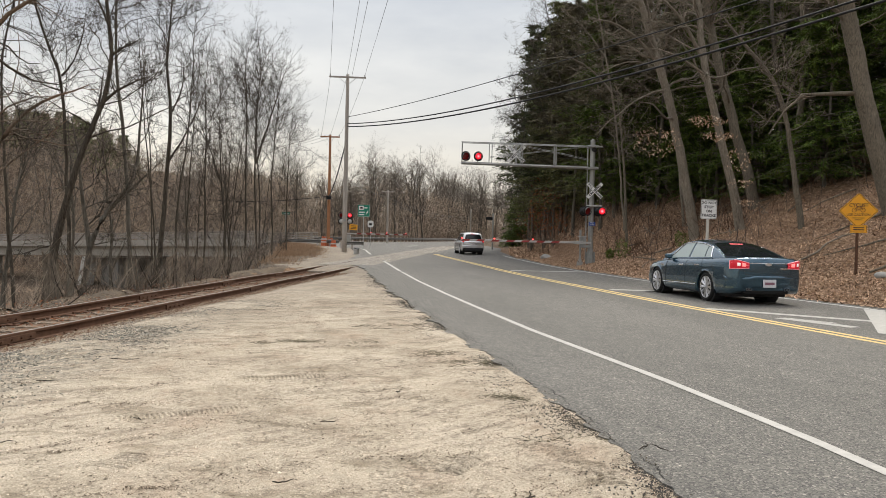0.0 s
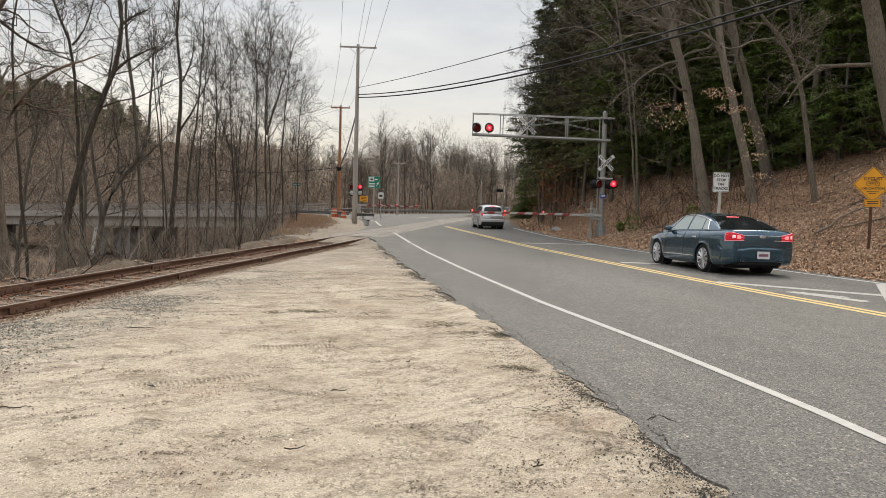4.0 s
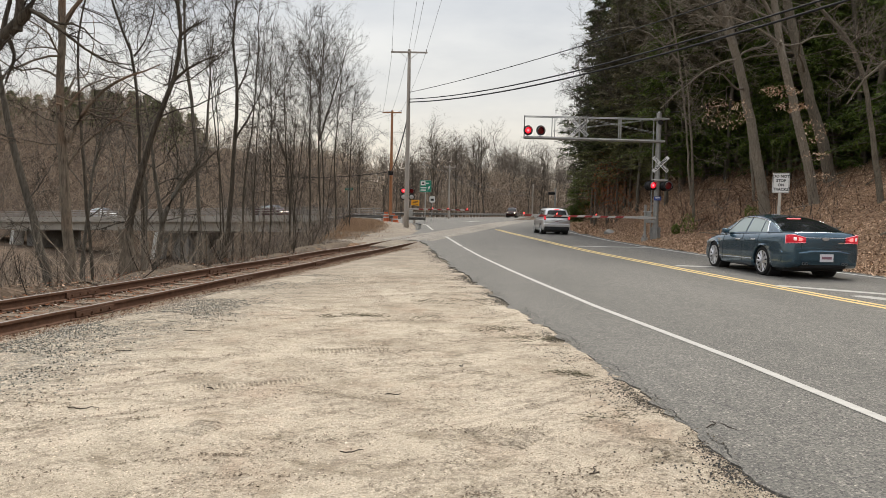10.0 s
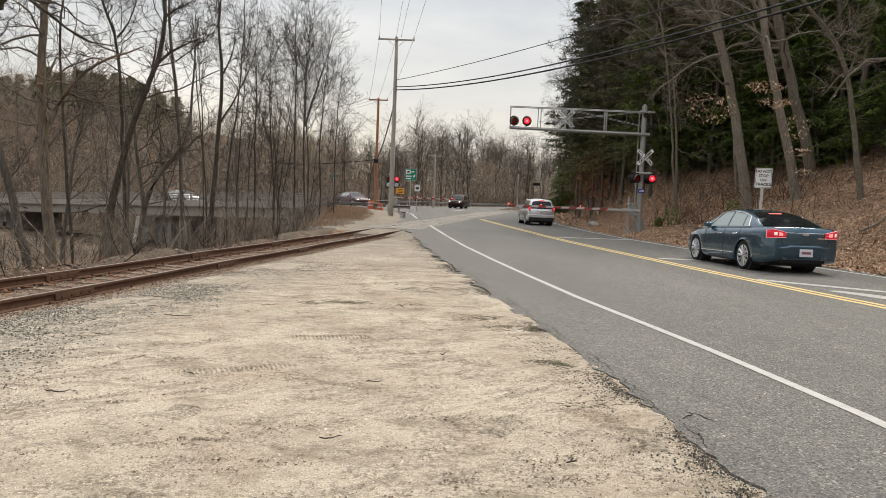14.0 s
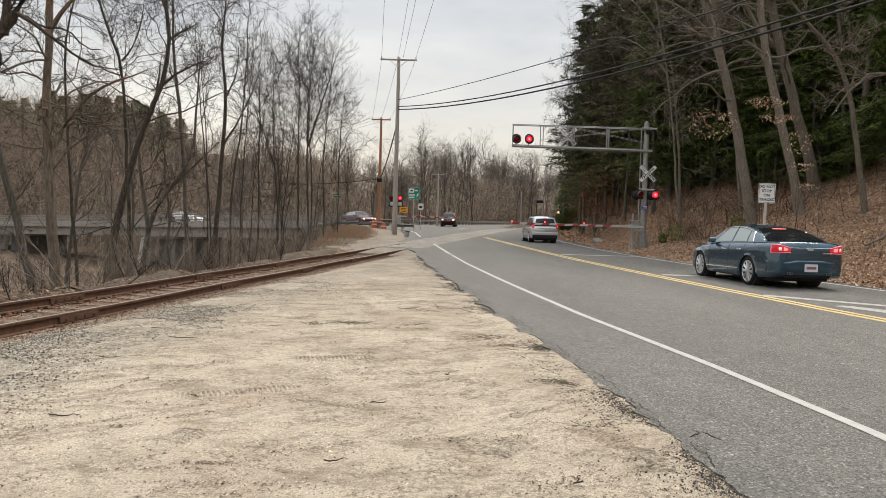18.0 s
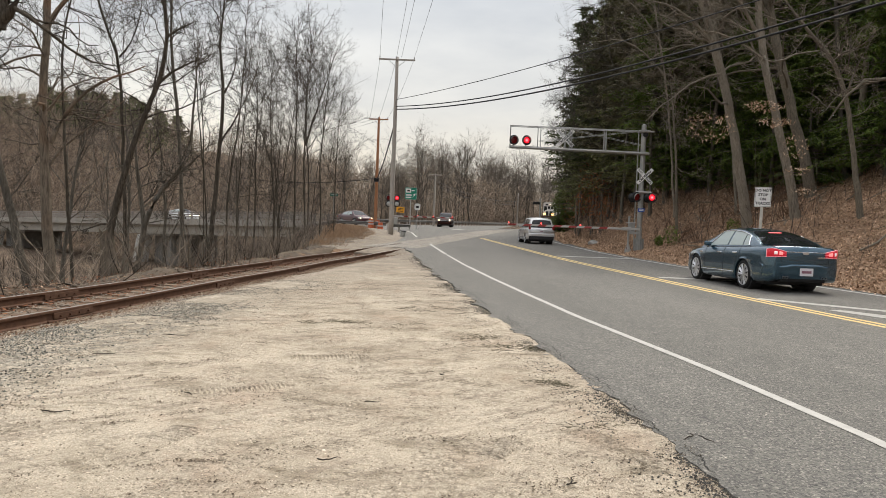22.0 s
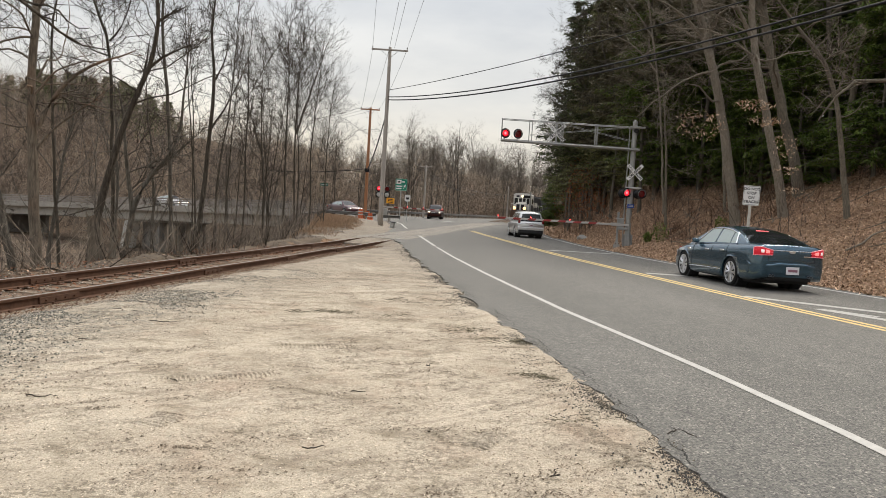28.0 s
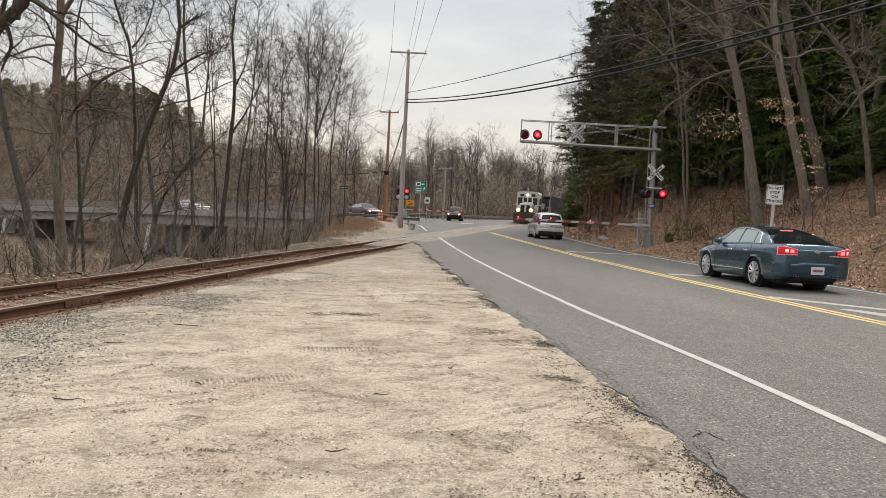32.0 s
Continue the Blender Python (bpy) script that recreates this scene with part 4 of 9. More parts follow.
def stony_bank():
    """Grey-brown rubble along the top of the river bank."""
    k = Mat("bank_rubble", 0.95)
    fine, wide = k.noise(34, 4, 0.65), k.noise(1.1, 4, 0.6)
    k.color(k.mix(k.ramp(wide, (0.4, (0, 0, 0)), (0.65, (0.8, 0.8, 0.8))), k.ramp(fine, (0.3, (0.038, 0.029, 0.021)), (0.52, (0.095, 0.074, 0.054)), (0.75, (0.19, 0.155, 0.118))), k.ramp(fine, (0.3, (0.06, 0.044, 0.03)), (0.7, (0.24, 0.18, 0.125)))))
    ys = np.arange(16, 74, 0.25)
    rows = []
    for y in ys:
        x = np.linspace(float(DROP(y)) - 1.6 + 0.5 * noise.noise(Vector((9.0, y * 0.6, 0))), bank_edge(y), 26)
        h = np.array([0.03 + 0.022 * noise.noise(Vector((v * 1.3, y * 1.3, 3))) + 0.014 * noise.noise(Vector((v * 4, y * 4, 7))) for v in x])
        h[0] = h[-1] = -0.02
        rows.append(np.stack([x, np.full(26, y), terrain(x, np.full(26, y)) + h + (0.012 if y > 37 else 0)], -1))
    P = np.array(rows)
    n, m = P.shape[:2]
    idx = np.arange(n * m).reshape(n, m)
    q = np.stack([idx[:-1, :-1], idx[:-1, 1:], idx[1:, 1:], idx[1:, :-1]], -1).reshape(-1, 4)
    tagged(new("stony_bank", fast_mesh("stony_bank", P.reshape(-1, 3), q, k.m)), "grey-brown stony top of the river bank", "bank", "", "structure")
    rng = np.random.default_rng(77)
    y = rng.uniform(16, 70, 5200)
    edge = np.array([bank_edge(v) for v in y])
    x = DROP(y) - 1.3 + rng.uniform(0, 1, len(y)) * (edge - DROP(y) + 1.3)
    scatter_mesh("bank_stones", np.stack([x, y, terrain(x, y) + 0.03], -1), rng.uniform(0.010, 0.036, len(y)), k.m, "stone", 21, label="grey-brown stones along the top of the bank", category="stones")


stony_bank()

# ---------------------------------------------------------------- river and bridge
w = new("water", mesh_of("water", [(-140, -60, -6.65), (-7, -60, -6.65), (-4, 60, -6.65), (-6, 80, -6.65), (-14, 150, -6.65), (-140, 120, -6.65)], [(0, 1, 2, 3, 4, 5)], WATER))
tagged(w, "dull brown river water below the bank", "river", "", "structure")

BR_A, BR_B = Vector((-10.5, 88.5, 0.55)), Vector((-92.0, 143.0, -2.0))


CONCRETE_PALE = worn("pale_concrete", (0.30, 0.28, 0.245), 0.9, 0, 0.2, 0.9)
BRIDGE_RAIL = worn("dull_bridge_rail", (0.24, 0.215, 0.19), 0.8, 0.1, 0.3, 2.0)


def make_bridge():
    d = (BR_B - BR_A)
    length = d.length
    ang = math.atan2(d.y, d.x)
    pitch = -math.asin(d.z / length)
    root = thing("road_bridge", Matrix.Translation(BR_A) @ Euler((0, pitch, ang)).to_matrix().to_4x4(), "long concrete road bridge with steel girders over the river", "bridge")
    # local: x along the bridge, y across (towards the camera is +y), z up
    part("deck", boxed(0, length, -4.6, 4.6, -0.35, 0.0, 0.02), CONCRETE, root)
    for s in (-1, 1):
        part("kerb", boxed(0, length, s * 4.75 - 0.32, s * 4.75 + 0.32, -0.55, 0.22, 0.03), CONCRETE_PALE, root, "weathered concrete parapet kerb")
        part("girder", boxed(0, length, s * 4.3 - 0.18, s * 4.3 + 0.18, -1.75, -0.56, 0.02), CONCRETE_PALE, root, "pale concrete fascia girder")
        post = bm_mesh(boxed(-0.10, 0.10, -0.10, 0.10, 0.0, 0.98, 0.015), "rail_post", BRIDGE_RAIL)
        for i in range(int(length / 2.4)):
            part("rail_post", post, GALV, root, "", pose(1 + i * 2.4, s * 4.75, 0.2))
        for z in (0.5, 0.78, 1.08):
            part("rail", rodded((0, s * 4.75, z), (length, s * 4.75, z), 0.075, n=6), BRIDGE_RAIL, root)
    for x in (28.0, 66.0):
        # shade of the recess under the deck is put into the dark concrete
        part("pier", boxed(x - 2.6, x + 2.4, -3.9, 2.6, -8.0, -1.76, 0.05), CONCRETE_DARK, root, "concrete bridge pier, coloured dark for the shade below the deck")
        part("pier_column", boxed(x - 2.75, x - 2.3, 2.4, 3.9, -8.0, -1.76, 0.05), CONCRETE_DARK, root, "concrete column, coloured dark for the shade below the deck")
        butt = boxed(x + 2.7, x + 3.7, 2.6, 4.4, -8.0, -1.9, 0.05)
        for v in butt.verts:
            v.co.x += 0.30 * (-1.9 - v.co.z)
        part("buttress", butt, worn("light_concrete", (0.50, 0.49, 0.46), 0.9, 0, 0.2, 0.9), root, "pale slanting concrete buttress")
        part("pier_cap", boxed(x - 3.0, x + 3.2, -4.1, 4.0, -2.05, -1.74, 0.04), CONCRETE, root)
    part("abutment", boxed(-1.0, 1.2, -5.2, 5.2, -7.5, -0.36, 0.05), CONCRETE_DARK, root, "dark concrete abutment")


make_bridge()


# ---------------------------------------------------------------- trees
def unit(v):
    return v / (np.linalg.norm(v, axis=-1, keepdims=True) + 1e-9)


def branch_level(rng, P, R, count, u0, ratio, spread, n, rad, upward=0.25, wander=0.16, u1=0.98, floor=0.02, reach=None):
    """Side branches on B parent paths (B, n, 3): returns paths and radii of B * count branches."""
    B, m = R.shape
    u = rng.uniform(u0, u1, (B, count))
    f = u * (m - 1)
    i = np.minimum(f.astype(int), m - 2)
    w = (f - i)[..., None]
    b = np.arange(B)[:, None]
    start = P[b, i] * (1 - w) + P[b, i + 1] * w
    tan = unit(P[b, i + 1] - P[b, i])
    r_at = R[b, i] * (1 - w[..., 0]) + R[b, i + 1] * w[..., 0]
    length = np.linalg.norm(np.diff(P, axis=1), axis=2).sum(1)[:, None]
    rnd = rng.normal(size=(B, count, 3))
    side = unit(rnd - (rnd * tan).sum(-1, keepdims=True) * tan)
    ang = rng.normal(spread, 0.18, (B, count, 1))
    d = unit(tan * np.cos(ang) + side * np.sin(ang) + np.array([0, 0, upward]))
    ln = length * ratio * rng.uniform(0.6, 1.25, (B, count)) * (1.15 - 0.6 * (u - u0) / max(1e-3, u1 - u0))
    if reach:
        ln = np.minimum(ln, reach)
    steps = np.linspace(0, 1, n)
    Q = np.empty((B * count, n, 3))
    d, start, ln = d.reshape(-1, 3), start.reshape(-1, 3), ln.reshape(-1)
    cur, way = start.copy(), d.copy()
    Q[:, 0] = cur
    for j in range(1, n):
        way = unit(way + rng.normal(size=way.shape) * wander + np.array([0, 0, upward * 0.25]))
        cur = cur + way * (ln / (n - 1))[:, None]
        Q[:, j] = cur
    r0 = np.minimum(np.maximum(r_at.reshape(-1) * rad, floor), r_at.reshape(-1))
    RR = r0[:, None] * (1 - 0.75 * steps)[None]
    return Q, RR


def trunk_path(rng, pts, radii, n=12, wob=0.012):
    pts = np.array(pts, float)
    s = np.r_[0, np.cumsum(np.linalg.norm(np.diff(pts, axis=0), axis=1))]
    t = np.linspace(0, s[-1], n)
    P = np.stack([np.interp(t, s, pts[:, k]) for k in range(3)], -1)
    for _ in range(2):
        P[1:-1] = (P[:-2] + 2 * P[1:-1] + P[2:]) / 4
    P[1:-1] += rng.normal(size=P[1:-1].shape) * wob * s[-1] / 10
    R = np.interp(t, np.linspace(0, s[-1], len(radii)), radii)
    R[0] *= 1.35
    R[1] *= 1.06
    return P[None], R[None]


def bare_tree(seed, pts, radii, limbs=11, u0=0.3, ratio=0.42, spread=0.8, floor=0.012, density=(5, 6, 6), upward=0.2):
    """Meshes (verts, faces) of trunk with limbs, and of the twigs, about the foot of the trunk."""
    rng = np.random.default_rng(seed)
    far = floor >= 0.02
    P, R = trunk_path(rng, pts, radii, 12, 0.03 if far else 0.018)
    wood = [tubes(P, R, 6 if far else 9)]
    L1, R1 = branch_level(rng, P, R, limbs, u0, ratio, spread, 7, 0.36, upward, 0.3, floor=floor * 2)
    wood.append(tubes(L1, R1, 4 if far else 5))
    top = P[:, -7:], R[:, -7:]
    L1, R1 = np.concatenate([L1, top[0], top[0]]), np.concatenate([R1, top[1], top[1]])
    L2, R2 = branch_level(rng, L1, R1, density[0], 0.15, 0.55, 0.75, 5, 0.45, upward * 0.7, 0.34, floor=floor * 1.2)
    wood.append(tubes(L2, R2, 4 if floor < 0.02 else 3))
    L3, R3 = branch_level(rng, L2, R2, density[1], 0.1, 0.6, 0.7, 3, 0.5, upward * 0.5, 0.3, floor=floor * 0.8)
    crown = [cones(L3[:, 0], L3[:, -1], R3[:, 0])] if far else [tubes(L3, R3, 3)]
    L4, R4 = branch_level(rng, L3, R3, density[2], 0.1, 0.62, 0.65, 2, 0.6, upward * 0.4, 0.1, floor=floor * 0.6)
    crown.append(cones(L4[:, 0], L4[:, 1], R4[:, 0]))
    return merge(wood), merge(crown)


def plant(name, wood, crown, at, label, bark, twig, group="", category="tree", turn=0.0, scale=1.0):
    root = thing(name, pose(*at, 0, 0, turn) @ Matrix.Scale(scale, 4), label, category, group)
    part("trunk", fast_mesh("trunk", *wood, bark), bark, root)
    part("crown", fast_mesh("crown", *crown, twig), twig, root, "fine bare twigs")
    return root


def crooked_tree(seed, pts, radii, own=(), n1=13, u0=0.3, ratio=0.26, spread=0.85, floor=0.005, upward=0.15, dens=(5, 5, 5), twist=0.33):
    """A bare tree with bent boughs, some of them given, and four orders of twigs."""
    rng = np.random.default_rng(seed)
    P, R = trunk_path(rng, pts, radii, 22, 0.010)
    wood = [tubes(P, R, 9)]
    L1, R1 = branch_level(rng, P, R, n1, u0, ratio, spread, 9, 0.32, upward, twist, floor=floor * 1.8)
    wood.append(tubes(L1, R1, 5))
    for path, thick in own:
        Pe, Re = trunk_path(rng, path, thick, n=9, wob=0.035)
        wood.append(tubes(Pe, Re, 7))
        L1, R1 = np.concatenate([L1, Pe, Pe]), np.concatenate([R1, Re, Re])
    L1, R1 = np.concatenate([L1, P[:, -9:], P[:, -9:]]), np.concatenate([R1, R[:, -9:], R[:, -9:]])
    L2, R2 = branch_level(rng, L1, R1, dens[0], 0.10, 0.50, 0.80, 6, 0.42, upward * 0.6, twist * 1.1, floor=floor * 1.15)
    wood.append(tubes(L2, R2, 4))
    L3, R3 = branch_level(rng, L2, R2, dens[1], 0.10, 0.52, 0.75, 4, 0.55, upward * 0.5, twist, floor=floor * 0.85)
    L4, R4 = branch_level(rng, L3, R3, dens[2], 0.05, 0.62, 0.70, 2, 0.6, upward * 0.4, 0.1, floor=floor * 0.62)
    return merge(wood), merge([tubes(L3, R3, 3), cones(L4[:, 0], L4[:, 1], R4[:, 0])])


def left_trees():
    """Bare trees on the river bank: foot, bends of the trunk (heights over the road), radii, bark, then boughs of their own."""
    spec = [
        (-8.36, 17.0, [(0, -0.3), (-0.13, 0.94), (-0.21, 2.2), (-0.27, 3.47), (-0.24, 4.36), (-0.20, 5.37), (-0.27, 6.12), (-0.21, 7.0), (-0.1, 8.5), (0.1, 11)], [0.19, 0.165, 0.145, 0.14, 0.13, 0.10, 0.06, 0.015], BARK_RUST, 0.38,
         [([(-0.1, 2.84), (-0.02, 3.16), (0.26, 3.61), (0.48, 3.94), (0.69, 4.19), (1.38, 4.37), (1.95, 4.61)], 0.075), ([(-0.19, 5.43), (0.08, 5.98), (0.47, 6.33), (1.01, 6.59), (1.6, 6.71), (2.3, 7.0)], 0.07), ([(-0.26, 4.86), (-0.66, 4.98), (-1.29, 4.86)], 0.03), ([(-0.25, 2.84), (-0.54, 2.77), (-1.12, 2.9), (-1.56, 2.95)], 0.03), ([(-0.2, 2.2), (0.2, 2.9), (0.9, 3.3), (1.5, 3.9)], 0.035)]),
        (-9.62, 18.5, [(0, -0.48), (-0.15, -0.03), (-0.36, 0.59), (-0.57, 1.55), (-0.77, 2.37), (-0.97, 2.99), (-1.12, 3.74), (-1.22, 4.56), (-1.44, 5.66), (-1.75, 7.0), (-2.0, 9.5)], [0.16, 0.14, 0.12, 0.10, 0.07, 0.015], BARK_DARK, 0.4,
         [([(-0.36, 0.59), (-0.64, 0.86), (-0.95, 1.0)], 0.035), ([(-0.57, 1.55), (-0.39, 1.83), (0.15, 2.61)], 0.025)]),
        (-8.58, 20.0, [(0, -0.54), (0.04, 0.13), (0.26, 1.04), (0.45, 1.86), (0.62, 2.76), (0.88, 3.52), (1.19, 4.27), (1.35, 4.72), (1.59, 5.1), (1.67, 5.4), (1.61, 6.0), (1.49, 6.7), (1.38, 7.62), (1.43, 8.95), (1.6, 11)], [0.17, 0.145, 0.12, 0.10, 0.085, 0.07, 0.05, 0.015], BARK_BLACK, 0.42,
         [([(1.35, 4.69), (1.56, 4.95), (1.86, 5.14), (2.03, 5.26), (2.52, 5.43)], 0.06), ([(1.61, 5.96), (1.84, 6.19), (2.05, 6.23), (2.28, 6.43)], 0.05), ([(0.26, 1.04), (-0.05, 1.03), (-0.42, 0.84), (-0.87, 0.78)], 0.035), ([(1.49, 6.7), (1.2, 7.32), (0.88, 8.2)], 0.04), ([(1.24, 4.38), (1.28, 4.94), (1.4, 5.54)], 0.045)]),
        (-8.10, 21.0, [(0, -0.57), (0.17, 0.25), (0.26, 1.04), (0.49, 1.71), (0.81, 2.15), (1.19, 2.45), (1.37, 2.77), (1.49, 3.27), (1.49, 3.86), (1.55, 4.84), (1.65, 6.1)], [0.13, 0.12, 0.10, 0.085, 0.06, 0.04, 0.012], BARK_DARK, 0.4,
         [([(0.26, 1.04), (0.1, 1.66), (0.01, 2.68), (-0.13, 3.53), (-0.27, 4.47)], 0.085), ([(1.19, 2.45), (1.65, 2.96), (2.03, 3.29)], 0.04), ([(0.26, 1.04), (0.99, 1.22), (1.3, 1.38)], 0.025)]),
        (-8.56, 21.6, [(0, -0.68), (-0.05, 0.85), (-0.13, 2.46), (-0.19, 4.23), (-0.32, 5.67), (-0.56, 6.27), (-0.9, 7.06), (-1.18, 7.73), (-1.3, 8.4), (-1.5, 10.5)], [0.085, 0.08, 0.07, 0.06, 0.045, 0.012], BARK_BLACK, 0.45,
         [([(-0.32, 5.67), (0.02, 6.16), (0.22, 6.73), (0.27, 7.61)], 0.035), ([(-0.34, 5.27), (-0.88, 5.41), (-1.29, 5.96)], 0.03)]),
        (-10.2, 22.0, [(0, -0.77), (-0.17, 0.79), (-0.3, 2.76), (-0.42, 4.39), (-0.5, 5.7), (-0.47, 6.48), (-0.32, 7.09), (-0.12, 7.67), (-0.05, 8.2), (0, 10)], [0.075, 0.07, 0.06, 0.05, 0.04, 0.012], BARK_BLACK, 0.45,
         [([(-0.32, 7.09), (0.31, 6.87), (0.73, 6.39)], 0.025), ([(-0.48, 5.45), (-0.05, 4.73), (0.2, 4.65)], 0.025)]),
        (-7.36, 23.0, [(0, -0.69), (-0.08, 1.03), (-0.17, 2.57), (-0.29, 3.94), (-0.43, 5.31), (-0.59, 6.33), (-0.59, 7.5), (-0.55, 9.2), (-0.5, 11.5)], [0.095, 0.085, 0.08, 0.06, 0.04, 0.012], BARK_DARK, 0.35, []),
        (-7.56, 26.0, [(0, -0.56), (0.11, 1.0), (0.27, 2.32), (0.31, 3.72), (0.4, 4.69), (0.44, 5.66), (0.19, 6.81), (0.28, 7.97), (0.39, 8.75), (0.41, 9.5), (0.45, 11.5)], [0.13, 0.12, 0.105, 0.085, 0.06, 0.035, 0.01], BARK_BLACK, 0.35,
         [([(0.31, 3.72), (0.89, 4.8), (1.35, 5.68), (1.61, 6.66)], 0.05), ([(0.4, 8.55), (0.88, 8.72), (1.26, 8.91)], 0.022), ([(0.44, 5.46), (0.75, 6.25), (0.82, 7.21)], 0.04)]),
        (-7.87, 30.0, [(0, -0.85), (-0.17, 1.16), (-0.06, 2.95), (0.2, 4.3), (0.32, 5.65), (0.4, 7.43), (0.45, 9.2), (0.5, 10.4)], [0.085, 0.08, 0.065, 0.045, 0.01], BARK_BLACK, 0.3, []),
        (-7.68, 33.0, [(0, -0.82), (0.14, 1.16), (0.03, 3.38), (0.13, 5.35), (-0.02, 7.3), (0.1, 9.2), (0.24, 10.0)], [0.085, 0.075, 0.06, 0.04, 0.01], BARK_BLACK, 0.3, [([(0.02, 5.83), (1.0, 7.83), (1.71, 8.83)], 0.04)]),
        (-7.37, 36.0, [(0, -0.73), (0.05, 1.43), (-0.21, 3.84), (-0.32, 5.98), (-0.3, 8.39), (-0.52, 10.0)], [0.09, 0.075, 0.06, 0.035, 0.01], BARK_BLACK, 0.3, [([(-0.21, 3.84), (-1.22, 6.49), (-1.45, 7.28)], 0.045)]),
    ]
    fans = [
        (-6.73, 38.0, [(0, -0.68), (-0.05, 2.02), (-0.1, 4.85), (-0.07, 7.11), (-0.2, 9.65), (-0.14, 11.2)], [0.10, 0.085, 0.06, 0.035, 0.01], []),
        (-6.79, 42.0, [(0, -0.57), (-0.17, 2.09), (-0.28, 4.9), (-0.23, 7.72), (-0.06, 10.5), (0.08, 12.0)], [0.10, 0.085, 0.065, 0.04, 0.01], [([(-0.22, 5.22), (0.52, 7.74), (1.38, 10.58)], 0.05)]),
        (-6.62, 46.0, [(0, -0.51), (-0.01, 2.17), (-0.14, 4.57), (0.05, 7.32), (0.25, 10.0), (0.4, 11.6)], [0.095, 0.08, 0.06, 0.035, 0.01], []),
        (-6.3, 50.0, [(0, -0.35), (0, 2.26), (0, 4.87), (0.1, 7.48), (0.3, 9.3)], [0.08, 0.065, 0.045, 0.01], []),
        (-7.6, 47.0, [(0, -0.6), (0.1, 3.0), (-0.2, 6.5), (-0.3, 10), (-0.2, 12.4)], [0.10, 0.08, 0.06, 0.03, 0.01], []),
    ]
    group = "bare trees on the river bank"
    for i, (x, y, pts, rad, bark, u0, own) in enumerate(spec):
        z = gz(x, y)
        path = [(0.0, 0.0, -0.6)] + [(px, 0.0, max(pz - z, 0.1 * k)) for k, (px, pz) in enumerate(pts)]
        own = [([(px, 0.12 * (k % 2), pz - z) for k, (px, pz) in enumerate(q)], [r * 0.7, r * 0.6, r * 0.4, r * 0.15]) for q, r in own]
        near = y < 27
        rad = [r * (0.66 if near else 0.50) * (1 - 0.25 * k / len(rad)) for k, r in enumerate(rad)]
        wood, crown = crooked_tree(11 + i, path, [rad[0]] + rad, own, 12 if near else 15, u0, 0.25 if near else 0.28, 0.9 if near else 0.65, 0.0062 if y < 24 else 0.0082, 0.12 if near else 0.28, (5, 5, 4))
        plant("bare_tree", wood, crown, (x, y, z), "bare dark-barked tree with crooked boughs on the river bank", bark, TWIG, group)
    for i, (x, y, pts, rad, own) in enumerate(fans):
        z = gz(x, y)
        path = [(0.0, 0.0, -0.6)] + [(px, 0.0, max(pz - z, 0.1 * k)) for k, (px, pz) in enumerate(pts)]
        own = [([(px, 0.0, pz - z) for px, pz in q], [r, r * 0.85, r * 0.6, r * 0.25]) for q, r in own]
        rad = [r * 0.5 for r in rad]
        wood, crown = crooked_tree(41 + i, path, [rad[0]] + rad, own, 22, 0.38, 0.32, 0.66, 0.0095, 0.26, (5, 4, 5), 0.24)
        plant("bare_tree", wood, crown, (x, y, z), "slender bare tree with a fan of fine twigs", BARK_BLACK, TWIG, group)
    # thin young trees between them
    rng = random.Random(9)
    for i in range(11):
        y = rng.uniform(25, 52)
        x = float(DROP(y)) - rng.uniform(0.9, 3.4)
        z = gz(x, y)
        h = rng.uniform(5.5, 9.0) - z
        w = rng.uniform(-0.9, 0.9)
        path = [(0, 0, -0.5), (rng.uniform(-0.2, 0.2), 0, h * 0.25), (w * 0.4, rng.uniform(-0.3, 0.3), h * 0.6), (w, rng.uniform(-0.4, 0.4), h)]
        wood, crown = crooked_tree(70 + i, path, [rng.uniform(0.024, 0.040), 0.024, 0.017, 0.006], (), 12, 0.2, 0.28, 0.65, 0.0062, 0.2, (4, 4, 5))
        plant("bare_tree", wood, crown, (x, y, z), "thin young bare tree on the river bank", BARK_BLACK, TWIG, group)
    # a heavy tree that leans in over the bank
    x, y = -10.29, 14.5
    z = gz(x, y)
    lean = [(0, -0.26), (0.18, 1.48), (0.58, 3.11), (1.1, 3.99), (1.52, 4.38), (1.82, 4.57), (2.05, 4.69), (2.32, 4.95), (2.58, 5.33), (2.7, 5.65), (2.77, 6.2), (2.9, 7.4), (3.0, 9.0)]
    own = [([(2.11, 4.73), (2.15, 5.1), (2.19, 5.64), (2.18, 6.5), (2.3, 7.6)], 0.075), ([(1.84, 4.64), (1.87, 5.09), (2.03, 5.53), (2.11, 6.07), (2.1, 7.2)], 0.045), ([(1.97, 4.55), (2.06, 4.23), (1.96, 3.96), (1.76, 3.52)], 0.035), ([(1.52, 4.4), (1.6, 5.0), (1.75, 5.6), (1.8, 6.6)], 0.04)]
    own = [([(px, 0.08 * (k % 2), pz - z) for k, (px, pz) in enumerate(q)], [r, r * 0.85, r * 0.6, r * 0.25]) for q, r in own]
    wood, crown = crooked_tree(61, [(-0.1, 0, -0.6)] + [(px, 0.0, max(0.0, pz - z)) for px, pz in lean], [0.24, 0.22, 0.19, 0.155, 0.125, 0.11, 0.09, 0.05, 0.015], own, 8, 0.55, 0.13, 0.9, 0.0046, 0.12)
    plant("bare_tree", wood, crown, (x, y, z), "heavy bare tree leaning over the river bank", BARK_BLACK, TWIG, group)
    # broken stump beside the leaning trees
    rngs = np.random.default_rng(3)
